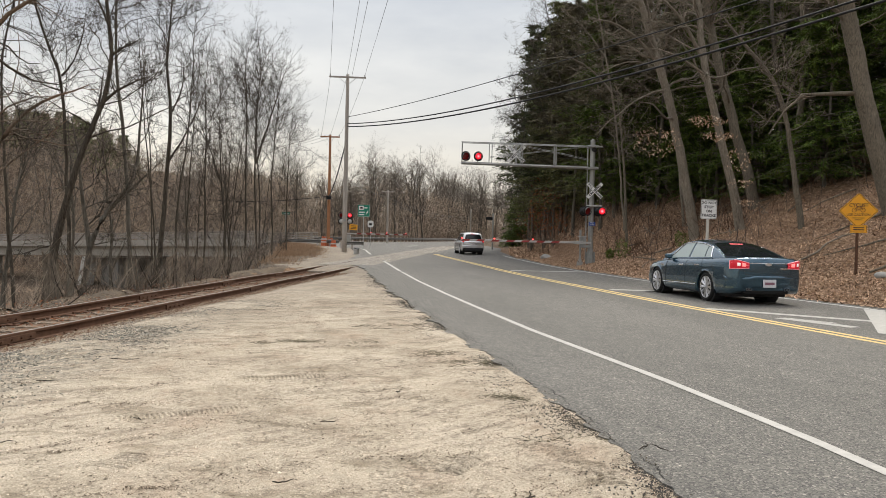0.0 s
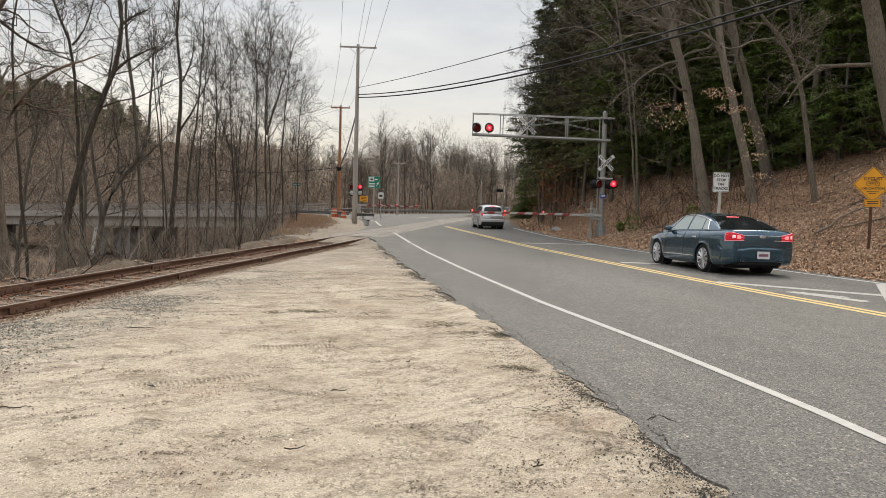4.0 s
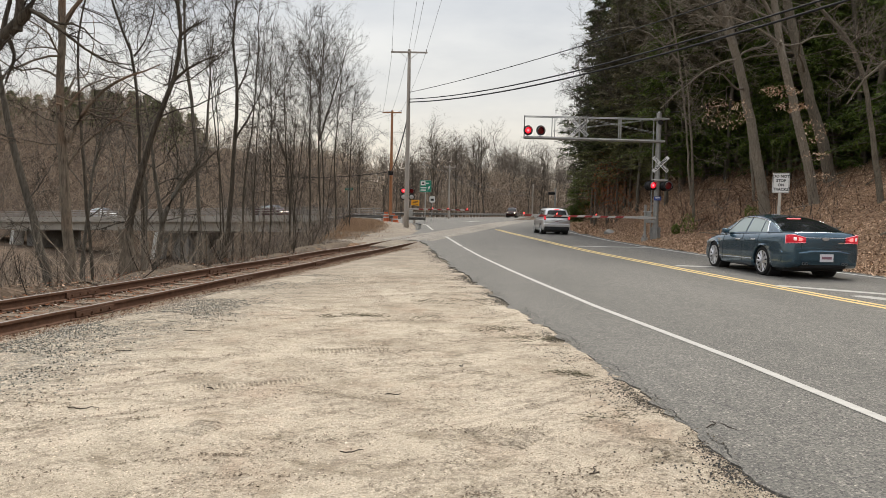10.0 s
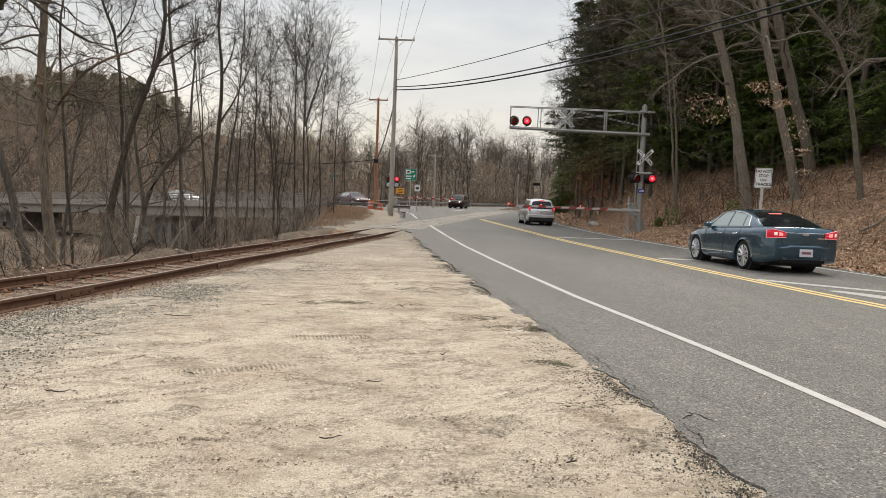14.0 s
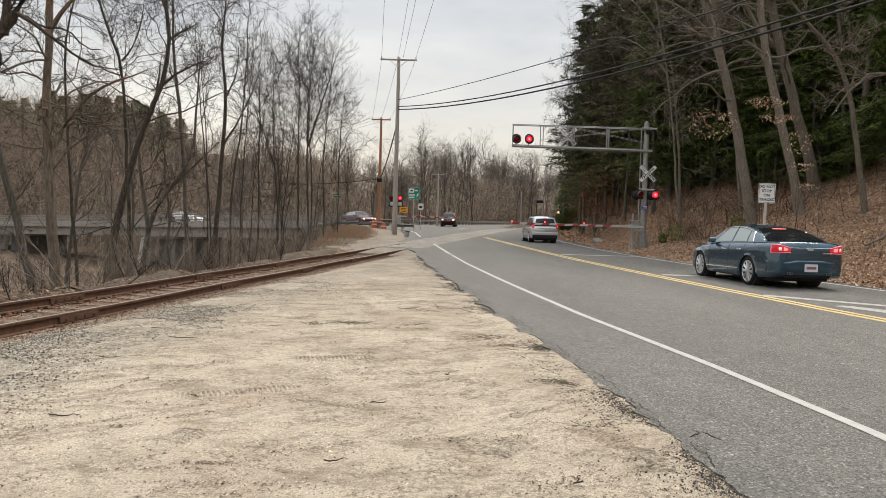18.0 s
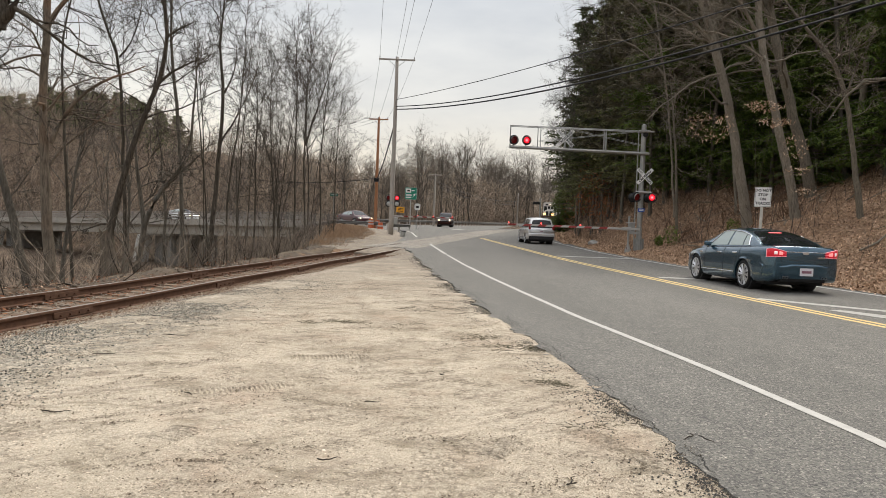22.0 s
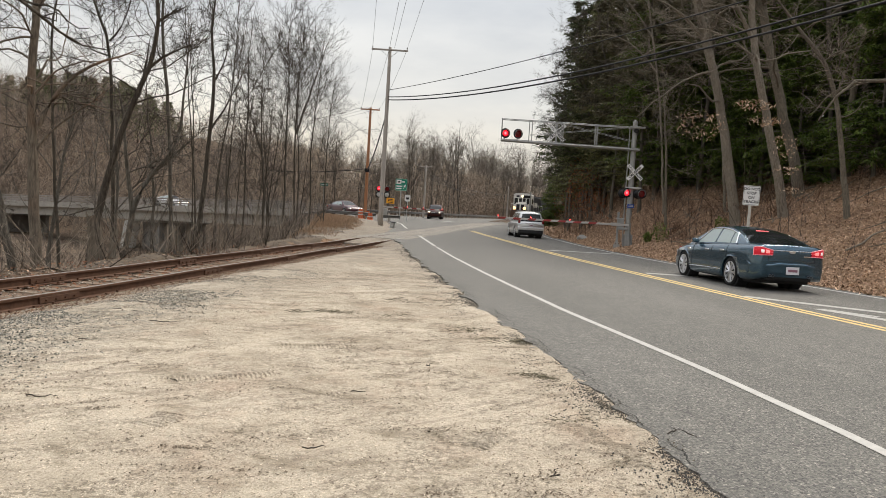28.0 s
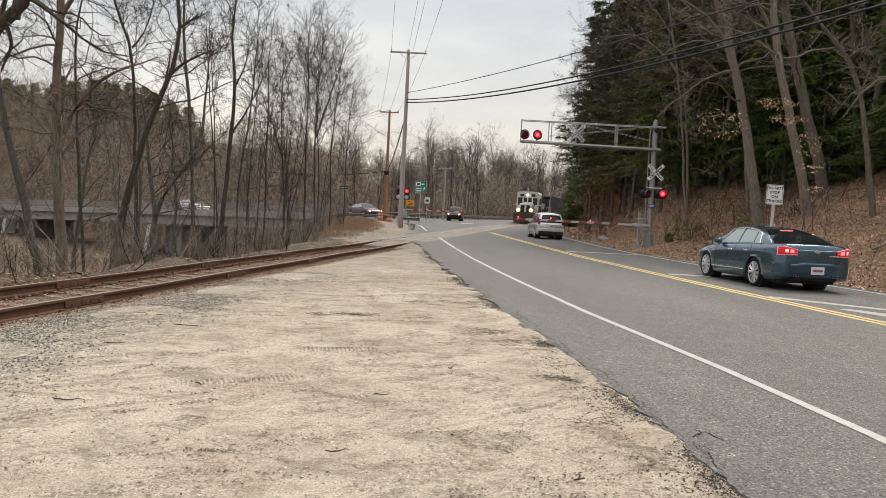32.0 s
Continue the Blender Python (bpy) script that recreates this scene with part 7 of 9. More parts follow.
# ---------------------------------------------------------------- road signs
def sign_plate(parent, w, h, at, facing, material, label, border=None, corner=0.04, lean=0.0):
    m = pose(*at, 0, 0, facing) @ pose(0, 0, 0, 0, lean, 0)
    bm = bmesh.new()
    k = 5
    out = []
    for cx, cz, a0 in ((w / 2 - corner, h / 2 - corner, 0), (-w / 2 + corner, h / 2 - corner, 90), (-w / 2 + corner, -h / 2 + corner, 180), (w / 2 - corner, -h / 2 + corner, 270)):
        out += [(cx + corner * math.cos(math.radians(a0 + 90 * i / k)), cz + corner * math.sin(math.radians(a0 + 90 * i / k))) for i in range(k + 1)]
    f = [bm.verts.new((x, -0.003, z)) for x, z in out]
    b = [bm.verts.new((x, 0.003, z)) for x, z in out]
    bm.faces.new(f)
    bm.faces.new(b[::-1])
    n = len(f)
    for i in range(n):
        bm.faces.new((f[i], f[(i + 1) % n], b[(i + 1) % n], b[i]))
    plate = part("plate", bm, material, parent, label, m)
    if border:
        t, g = 0.012, 0.02
        for x0, x1, z0, z1 in ((-w / 2 + g, w / 2 - g, h / 2 - g - t, h / 2 - g), (-w / 2 + g, w / 2 - g, -h / 2 + g, -h / 2 + g + t), (-w / 2 + g, -w / 2 + g + t, -h / 2 + g, h / 2 - g), (w / 2 - g - t, w / 2 - g, -h / 2 + g, h / 2 - g)):
            part("border", boxed(x0, x1, -0.0055, -0.0035, z0, z1), border, plate)
    return plate


def stop_sign():
    x, y = 12.75, 29.0
    root = thing("road_sign", pose(x, y, gz(x, y), 0, 1.0, 0), "white sign warning not to stop on tracks, on a post", "road sign")
    z0 = gz(x, y)
    part("post", boxed(-0.05, 0.05, 0.01, 0.08, -0.5, 2.75 - z0, 0.01), worn("pale_sign_post", (0.5, 0.48, 0.43), 0.8), root, "pale wooden post")
    plate = sign_plate(root, 0.61, 0.76, (0, 0, 2.83 - z0), -12, WHITE, "white sign plate", INK)
    for i, words in enumerate(("DO NOT", "STOP", "ON", "TRACKS")):
        lettering(words, 0.145, plate, pose(0, -0.0045, 0.25 - i * 0.165, 90, 0, 0), INK, bold=0.005)


stop_sign()


def cyclist_sign():
    x, y = 14.08, 21.5
    z0 = gz(x, y)
    root = thing("road_sign", pose(x, y, z0), "yellow diamond sign with bicycle on a rusty post", "road sign")
    part("post", boxed(-0.035, 0.035, 0.01, 0.07, -0.5, 2.4 - z0, 0.008), RUST, root, "rusty steel post")
    plate = sign_plate(root, 0.76, 0.76, (0, 0, 2.56 - z0), -22, SIGN_YELLOW, "yellow diamond plate", INK, 0.05, 45)
    up = pose(0, 0, 0, 0, -45, 0)
    lettering("CYCLIST", 0.135, plate, up @ pose(0, -0.0055, 0.165, 90, 0, 0), INK, bold=0.003)
    lettering("USE CAUTION", 0.098, plate, up @ pose(0, -0.0055, -0.12, 90, 0, 0), INK, bold=0.002)
    for k in range(2):
        part("writing_bar", boxed(-0.16 + k * 0.06, 0.16 - k * 0.06, -0.0065, -0.0045, -0.225 - k * 0.055, -0.205 - k * 0.055, 0, up), INK, plate)
    bike = bmesh.new()
    for s in (-1, 1):
        for j in range(14):
            a, b = 2 * math.pi * j / 14, 2 * math.pi * (j + 1) / 14
            rod(bike, (s * 0.115 + 0.062 * math.cos(a), -0.008, 0.0 + 0.062 * math.sin(a)), (s * 0.115 + 0.062 * math.cos(b), -0.008, 0.062 * math.sin(b)), 0.007, n=5)
    for a, b in (((-0.115, 0), (-0.04, 0.09)), ((-0.04, 0.09), (0.07, 0.09)), ((0.115, 0), (0.06, 0.12)), ((-0.04, 0.09), (0.0, 0)), ((0.0, 0), (0.07, 0.09)), ((-0.115, 0), (0.0, 0)), ((0.03, 0.12), (0.09, 0.125)), ((-0.07, 0.115), (-0.02, 0.115)), ((-0.04, 0.09), (-0.045, 0.115))):
        rod(bike, (a[0], -0.008, a[1]), (b[0], -0.008, b[1]), 0.007, n=5)
    part("bicycle_symbol", bike, INK, plate, "", up @ pose(0, 0, 0.02))
    low = sign_plate(root, 0.46, 0.23, (0.01, -0.012, 2.02 - z0), -22, SIGN_YELLOW, "small yellow plate below", INK, 0.02)
    for k in range(2):
        part("writing_bar", boxed(-0.15, 0.15, -0.0065, -0.0045, 0.02 - k * 0.06, 0.05 - k * 0.06), INK, low)


cyclist_sign()


def route_signs():
    x, y = -2.05, 78.0
    z0 = gz(x, y)
    root = thing("road_sign", pose(x, y, z0), "green direction sign with white arrow on a post", "road sign")
    part("post", rodded((0, 0.06, -0.4), (0, 0.06, 4.5 - z0), 0.05, n=8), GALV, root)
    plate = sign_plate(root, 1.2, 1.22, (0, 0, 3.98 - z0), 0, SIGN_GREEN, "green sign plate", WHITE, 0.08)
    part("route_marker", boxed(-0.50, 0.0, -0.008, -0.004, 0.08, 0.5, 0.002), WHITE, plate, "white route marker")
    part("writing_bar", boxed(-0.38, -0.12, -0.011, -0.0085, 0.2, 0.38), INK, plate)
    for x0, x1, z in ((0.06, 0.36, 0.3), (-0.5, 0.1, -0.16), (-0.5, 0.05, -0.4)):
        part("writing_bar", boxed(x0, x1, -0.008, -0.004, z - 0.06, z + 0.06), WHITE, plate)
    arrow = bmesh.new()
    rod(arrow, (0.22, -0.006, -0.42), (0.38, -0.006, -0.08), 0.035, n=6)
    rod(arrow, (0.32, -0.006, -0.2), (0.48, -0.006, 0.08), 0.12, 0.01, 6)
    part("arrow", arrow, WHITE, plate, "white arrow", Matrix.Diagonal((1, 0.1, 1, 1)))
    x, y = -1.35, 79.0
    root = thing("road_sign", pose(x, y, gz(x, y)), "small white shield-shaped route sign on a post", "road sign")
    z0 = gz(x, y)
    part("post", rodded((0, 0.06, -0.4), (0, 0.06, 2.9 - z0), 0.035, n=8), GALV, root)
    plate = sign_plate(root, 0.62, 0.72, (0, 0, 2.66 - z0), 0, WHITE, "white plate", INK, 0.22)
    part("writing_bar", boxed(-0.16, 0.16, -0.009, -0.0045, -0.14, 0.08), INK, plate)
    x, y = -12.2, 96.0
    z0 = gz(x, y)
    root = thing("road_sign", pose(x, y, gz(x, y)), "small green street sign on a post", "road sign")
    part("post", rodded((0, 0.06, -1), (0, 0.06, 4.2 - z0), 0.04, n=8), GALV, root)
    plate = sign_plate(root, 1.0, 0.34, (0, 0, 4.0 - z0), 0, worn("faded_green_sign", (0.03, 0.11, 0.075), 0.7, 0, 0.3, 4.0), "faded green sign plate", None, 0.05)
    part("writing_bar", boxed(-0.4, 0.4, -0.008, -0.004, -0.04, 0.04), GALV, plate)


route_signs()


# ---------------------------------------------------------------- guard rails, bin, barrels
def guard_rail(points, label):
    root = thing("guard_rail", pose(0, 0, 0), label, "guard rail")
    wave = [(0.0, -0.155), (0.045, -0.10), (0.045, -0.06), (0.0, -0.015), (0.0, 0.015), (0.045, 0.06), (0.045, 0.10), (0.0, 0.155)]
    pts = []
    for a, b in zip(points, points[1:]):
        n = max(2, int((Vector(b) - Vector(a)).length / 2.0))
        pts += [Vector(a).lerp(Vector(b), i / n) for i in range(n)]
    pts.append(Vector(points[-1]))
    post = bm_mesh(boxed(-0.075, 0.075, 0.03, 0.2, -1.0, 0.78, 0.01), "post", POLE_WOOD)
    for i, (a, b) in enumerate(zip(pts, pts[1:])):
        d = (b - a).normalized()
        nrm = Vector((d.y, -d.x, 0))
        vs = []
        for p in (a, b):
            for o, z in wave:
                vs.append(p + nrm * o + Vector((0, 0, 0.56 + z)))
            for o, z in wave[::-1]:
                vs.append(p + nrm * (o - 0.01) + Vector((0, 0, 0.56 + z)))
        k = 16
        fs = [(j, (j + 1) % k, k + (j + 1) % k, k + j) for j in range(k)]
        part("beam", mesh_of("beam", vs, fs, RAIL_GALV), RAIL_GALV, root)
        part("post", post, POLE_WOOD, root, "", Matrix.Translation(a) @ Matrix.Rotation(math.atan2(d.y, d.x), 4, "Z"))


def along(points):
    return [(x, y, gz(x, y)) for x, y in points]


guard_rail(along([(-9.0, 99.2), (-5.2, 102), (-2.0, 107.6), (1.6, 117), (5.4, 129), (9.2, 142), (13.5, 159), (18, 178)]), "long steel guard rail round the far bend")
guard_rail(along([(-13.5, 83.6), (-9.6, 80.5), (-6.6, 78.6), (-4.4, 76.6)]), "steel guard rail before the bridge")
guard_rail(along([(-3.8, 71.5), (-1.9, 74.5)]), "short steel guard rail behind the signal")

b = thing("litter_bin", pose(-2.05, 58.0, gz(-2.05, 58.0), 8, 4, 20) @ Matrix.Scale(0.72, 4), "tilted grey metal drum by the pole", "drum")
part("body", lathe([(0.0, 0.0), (0.27, 0.0), (0.28, 0.03), (0.27, 0.3), (0.285, 0.32), (0.27, 0.34), (0.28, 0.62), (0.25, 0.65), (0.22, 0.62)], 20), GALV, b)
part("rim", lathe([(0.26, 0.64), (0.30, 0.645), (0.30, 0.70), (0.24, 0.70)], 20), BLACK, b)
for x, y, h in ((-6.0, 77.4, 1.05), (-5.35, 78.0, 0.9), (-4.95, 76.2, 0.7)):
    c = thing("traffic_barrel", pose(x, y, gz(x, y) - 0.02), "orange plastic traffic barrel with white bands", "traffic barrel", "traffic barrels")
    part("body", lathe([(0.0, 0), (0.36, 0), (0.36, 0.06), (0.29, 0.1), (0.26, h * 0.6), (0.2, h), (0.0, h)], 18), ORANGE, c)
    for z in (0.42, 0.7):
        if z < h - 0.1:
            part("band", lathe([(0.275, z * h), (0.28, z * h), (0.27, z * h + 0.12), (0.262, z * h + 0.12)], 18), GATE_WHITE, c, "white reflective band")


# ---------------------------------------------------------------- vehicles
def car_paint(name, base, metal=0.55, rough=0.32, coat=0.9):
    k = Mat(name, rough, metal, 0.5)
    k.b.inputs["Coat Weight"].default_value = coat
    k.b.inputs["Coat Roughness"].default_value = 0.04
    fl = k.noise(900, 2, 0.5)
    dirt = k.noise(2.2, 4, 0.6)
    k.color(k.mix(k.math("MULTIPLY", k.ramp(dirt, (0.45, (0, 0, 0)), (0.75, (1, 1, 1))), 0.10), k.mix(0.2, base, k.ramp(fl, (0.3, tuple(c * 0.6 for c in base)), (0.7, tuple(min(1, c * 1.5) for c in base)))), (0.16, 0.15, 0.14)))
    return k.m


AUTO_GLASS = Mat("tinted_auto_glass", 0.03, 0, 0.45).color((0.012, 0.014, 0.015)).m
# daylight reflected in and seen through the side glass is put into its pale colour
SIDE_GLASS_DAYLIT = Mat("side_auto_glass_daylit", 0.03, 0.0, 1.0).color((0.30, 0.35, 0.325)).m
TYRE = worn("tyre_rubber", (0.016, 0.016, 0.016), 0.85, 0, 0.3, 20)
RIM = worn("alloy_rim", (0.55, 0.55, 0.56), 0.3, 0.85, 0.15, 12)
RIM_DARK = worn("dark_alloy_rim", (0.20, 0.20, 0.205), 0.4, 0.7, 0.15, 12)
CHROME = plain("chrome", (0.75, 0.75, 0.76), 0.12, 1.0)
TRIM = worn("black_plastic_trim", (0.022, 0.022, 0.023), 0.6, 0, 0.2, 10)
TAIL_RED = glowing("lit_tail_lamp", (0.40, 0.012, 0.018), (1.0, 0.04, 0.08), 0.24)
TAIL_PINK = glowing("lit_pale_lens", (0.62, 0.34, 0.36), (1.0, 0.22, 0.26), 0.42)
TAIL_CLEAR = glowing("lit_clear_lens", (0.75, 0.70, 0.68), (1.0, 0.68, 0.64), 0.45)
TAIL_GLOW = glowing("brake_glow", (0.5, 0.02, 0.02), (1.0, 0.05, 0.07), 0.9)
TAIL_HOT = glowing("brake_lamp", (0.7, 0.05, 0.05), (1.0, 0.22, 0.20), 1.6)
TAIL_OFF = plain("unlit_tail_lamp", (0.20, 0.02, 0.02), 0.2)
TAIL_DIM = glowing("tail_lamp", (0.35, 0.015, 0.015), (1.0, 0.04, 0.04), 0.25)
CLEAR_LAMP = plain("clear_lamp_lens", (0.55, 0.55, 0.55), 0.1, 0.0, 0.8)
HEAD_LAMP = glowing("lit_head_lamp", (0.8, 0.8, 0.75), (1.0, 0.72, 0.40), 6.0)
AMBER = glowing("amber_lamp", (0.6, 0.25, 0.03), (1.0, 0.45, 0.1), 0.8)
PLATE = worn("number_plate_white", (0.62, 0.60, 0.62), 0.4, 0, 0.06, 8)
PLATE_RED = plain("plate_characters_red", (0.22, 0.10, 0.13), 0.5)


def lerp_list(pts):
    ys, vs = [p[0] for p in pts], [p[1] for p in pts]
    return lambda y: float(np.interp(y, ys, vs))


def wheel(parent, at, r, width, rim, spokes, side):
    """Tyre with a spoked rim; side is +1 for the right-hand wheels."""
    w = width / 2
    tyre = part("wheel", lathe([(r * 0.75, -w * 0.75), (r * 0.84, -w * 0.98), (r * 0.95, -w * 0.92), (r, -w * 0.6), (r, w * 0.6), (r * 0.95, w * 0.92), (r * 0.84, w * 0.98), (r * 0.75, w * 0.75)], 32, "X"), TYRE, parent, "black tyre with alloy rim", pose(*at), True)
    o = side * w
    bm = bmesh.new()
    for j in range(spokes):
        a = 2 * math.pi * j / spokes
        for da in (-0.10, 0.10):
            p0 = (o * 0.72, r * 0.14 * math.cos(a), r * 0.14 * math.sin(a))
            p1 = (o * 0.78, r * 0.72 * math.cos(a + da), r * 0.72 * math.sin(a + da))
            rod(bm, p0, p1, 0.026, 0.020, 5)
    part("spokes", bm, rim, tyre, "silver alloy spokes")
    part("rim", lathe([(r * 0.77, o * 0.5), (r * 0.78, o * 0.88), (r * 0.745, o * 0.93), (r * 0.71, o * 0.6), (r * 0.69, o * 0.2)], 32, "X"), rim, tyre, "", None, True)
    part("brake_disc", lathe([(0.01, o * 0.15), (r * 0.58, o * 0.15), (r * 0.58, o * 0.05)], 24, "X"), TRIM, tyre)
    part("hub", lathe([(0.005, o * 0.86), (r * 0.13, o * 0.84), (r * 0.17, o * 0.6)], 16, "X"), rim, tyre, "", None, True)
    return tyre


def build_car(name, label, s, paint, rim=None, m=None):
    """s: sizes and profiles of a car whose front is at +y."""
    L, W, wb, wr = s["L"], s["W"], s["wheelbase"], s["wheel"]
    rim = rim or RIM
    root = thing(name, m, label, "car")
    yr, yf = -L / 2, L / 2
    axle_f = yf - s["front"]
    axle_r = axle_f - wb
    top, plan, low = lerp_list(s["top"]), lerp_list(s["plan"]), lerp_list(s["low"])
    arch = wr + 0.068

    def lower(y):
        z = low(y)
        for a in (axle_f, axle_r):
            d = abs(y - a)
            if d < arch:
                z = max(z, wr + math.sqrt(arch * arch - d * d) * 0.98)
        return z

    def half(y):
        return W / 2 * plan(y)

    ys = sorted(set([round(v, 3) for v in np.linspace(yr, yf, 44)] + [round(a + arch * k, 3) for a in (axle_f, axle_r) for k in (-1.001, -0.99, -0.9, -0.7, -0.4, 0, 0.4, 0.7, 0.9, 0.99, 1.001)] + [round(yr + d, 3) for d in (0.03, 0.08)] + [round(yf - d, 3) for d in (0.03, 0.08)]))
    fr = ((0, 0.955), (0.12, 0.985), (0.30, 1.0), (0.5, 1.0), (0.64, 0.988), (0.72, 0.982), (0.86, 0.968), (1.0, 0.915))

    def skin(y, f):
        """Half-width and height on the flank."""
        w, lo, t = half(y), lower(y), top(y)
        sh = t - s.get("crown", 0.05)
        z0 = low(y)
        k = np.interp(f, [p[0] for p in fr], [p[1] for p in fr])
        z = z0 + (sh - z0) * f
        return w * k, max(z, lo)

    bm = bmesh.new()
    rings = []
    for y in ys:
        pts = []
        w, t = half(y), top(y)
        lo = lower(y)
        pts.append((w * 0.55, y, max(0.16, low(y)) if lo > low(y) + 0.02 else lo))
        pts.append((w * 0.80, y, lo))
        for f, _ in fr:
            x, z = skin(y, f)
            pts.append((x, y, z))
        cr = s.get("crown", 0.05)
        pts += [(w * 0.80, y, t - cr * 0.45), (w * 0.5, y, t - cr * 0.12), (0, y, t)]
        full = [(-x, yy, z) for x, yy, z in pts[:-1]]
        rings.append([bm.verts.new(p) for p in pts + full[::-1]])
    for a, b in zip(rings, rings[1:]):
        n = len(a)
        for i in range(n - 1):
            bm.faces.new((a[i], a[i + 1], b[i + 1], b[i]))
    bm.faces.new(rings[0])
    bm.faces.new(rings[-1][::-1])
    bmesh.ops.remove_doubles(bm, verts=bm.verts, dist=0.0005)
    part("body", bm, paint, root, "", None, True)
    under = boxed(-W * 0.40, W * 0.40, yr + 0.45, yf - 0.55, 0.17, 0.62, 0.03)
    part("underbody", under, TRIM, root)
    for a in (axle_f, axle_r):
        for sd in (-1, 1):
            part("wheel_well", rodded((sd * W * 0.30, a, wr), (sd * W * 0.455, a, wr), arch - 0.012, n=20), TRIM, root)
            wheel(root, (sd * (W / 2 - s.get("tyre", 0.235) / 2 - 0.015), a, wr), wr, s.get("tyre", 0.235), rim, s.get("spokes", 10), sd)

    # cabin
    roof, wbelt, lean = lerp_list(s["roof"]), s["belt_w"], s.get("lean", 0.34)
    y0, y1 = s["roof"][0][0], s["roof"][-1][0]

    def belt(y):
        return top(y) - s.get("crown", 0.05) * 0.7

    def side_pt(y, t, off=0.0):
        z0 = belt(y)
        h = max(0.0, roof(y) - z0)
        x = wbelt * plan(y) * W / 2 - lean * h * t - 0.06 * h * t ** 3
        return Vector((x + off, y, z0 + h * 0.90 * t + off * 0.3))

    def top_pt(y, u, off=0.0):
        c = side_pt(y, 1.0)
        h = max(0.0, roof(y) - belt(y))
        slope = (roof(y + 0.02) - roof(y - 0.02)) / 0.04
        z = belt(y) + h * (1 - 0.10 * abs(u) ** 2.6)
        nn = Vector((0, -slope, 1)).normalized() * off
        return Vector((c.x * u, y, z)) + nn

    bm = bmesh.new()
    rings = []
    for y in np.linspace(y0, y1, 34):
        pts = [side_pt(y, t) for t in (0.0, 0.25, 0.5, 0.75, 0.92, 1.0)] + [top_pt(y, u) for u in (0.95, 0.85, 0.6, 0.3, 0.0)]
        mir = [Vector((-p.x, p.y, p.z)) for p in pts[:-1]]
        rings.append([bm.verts.new(p) for p in pts + mir[::-1]])
    for a, b in zip(rings, rings[1:]):
        for i in range(len(a) - 1):
            bm.faces.new((a[i], a[i + 1], b[i + 1], b[i]))
    part("cabin", bm, paint, root, "", None, True)

    def patch(nm, fn, rows, cols, mat, lab):
        b2 = bmesh.new()
        g = [[b2.verts.new(fn(i / (rows - 1), j / (cols - 1))) for j in range(cols)] for i in range(rows)]
        for i in range(rows - 1):
            for j in range(cols - 1):
                b2.faces.new((g[i][j], g[i][j + 1], g[i + 1][j + 1], g[i + 1][j]))
        return part(nm, b2, mat, root, lab, None, True)

    ra, rb = s["rear_glass"]
    patch("rear_window", lambda i, j: top_pt(ra + (rb - ra) * i, (j * 2 - 1) * (0.90 - 0.06 * i), 0.008), 8, 12, AUTO_GLASS, "dark tinted rear window")
    fa, fb = s["windscreen"]
    patch("windscreen", lambda i, j: top_pt(fa + (fb - fa) * i, (j * 2 - 1) * 0.92, 0.008), 8, 12, AUTO_GLASS, "dark reflective windscreen")
    for sd in (-1, 1):
        for (a0, a1, b0, b1) in s["side_glass"]:
            # a: bottom from rear to front, b: top
            def fn(i, j, sd=sd, a0=a0, a1=a1, b0=b0, b1=b1):
                t = 0.09 + 0.80 * i
                ya = a0 + (b0 - a0) * i
                yb = a1 + (b1 - a1) * i
                p = side_pt(ya + (yb - ya) * j, t, 0.007)
                return Vector((sd * p.x, p.y, p.z))
            patch("side_window", fn, 5, 9, s.get("glass", SIDE_GLASS_DAYLIT), "side window glass")
        if s.get("chrome"):
            a0, b0 = s["side_glass"][0][0] - 0.05, s["side_glass"][0][2] - 0.06
            a1, b1 = s["side_glass"][-1][1] + 0.06, s["side_glass"][-1][3] + 0.06
            pts = [side_pt(a0 + (b0 - a0) * t, 0.06 + 0.86 * t, 0.012) for t in np.linspace(0, 1, 6)]
            pts += [side_pt(y, 0.92, 0.012) for y in np.linspace(b0, b1, 12)[1:]]
            pts += [side_pt(b1 + (a1 - b1) * t, 0.92 - 0.86 * t, 0.012) for t in np.linspace(0, 1, 8)[1:]]
            P = np.array([[sd * p.x, p.y, p.z] for p in pts])
            v, q = tubes(P[None], np.full((1, len(P)), 0.019), 5)
            part("window_trim", fast_mesh("window_trim", v, q, CHROME), CHROME, root, "bright chrome window surround")
        # door seams, handles, lower trim, mirror
        for y in s["seams"]:
            pts = np.array([[sd * (skin(y, f)[0] + 0.001), y + 0.05 * (f - 0.5), skin(y, f)[1]] for f in np.linspace(0.12, 0.98, 8)])
            v, q = tubes(pts[None], np.full((1, 8), 0.006), 4)
            part("door_seam", fast_mesh("door_seam", v, q, TRIM), TRIM, root)
        for y in s["handles"]:
            x, z = skin(y, 0.83)
            part("door_handle", boxed(sd * (x + 0.012) - 0.02, sd * (x + 0.012) + 0.02, y - 0.11, y + 0.11, z - 0.02, z + 0.02, 0.012), paint if not s.get("chrome") else CHROME, root, "")
        pts = np.array([[sd * (skin(y, 0.22)[0] + 0.004), y, skin(y, 0.22)[1]] for y in np.linspace(axle_r + arch + 0.04, axle_f - arch - 0.04, 12)])
        v, q = tubes(pts[None], np.full((1, 12), 0.017), 5)
        part("sill_trim", fast_mesh("sill_trim", v, q, CHROME if s.get("chrome") else TRIM), TRIM, root, "bright sill moulding" if s.get("chrome") else "")
        my = s["mirror"]
        mp = side_pt(my, 0.1)
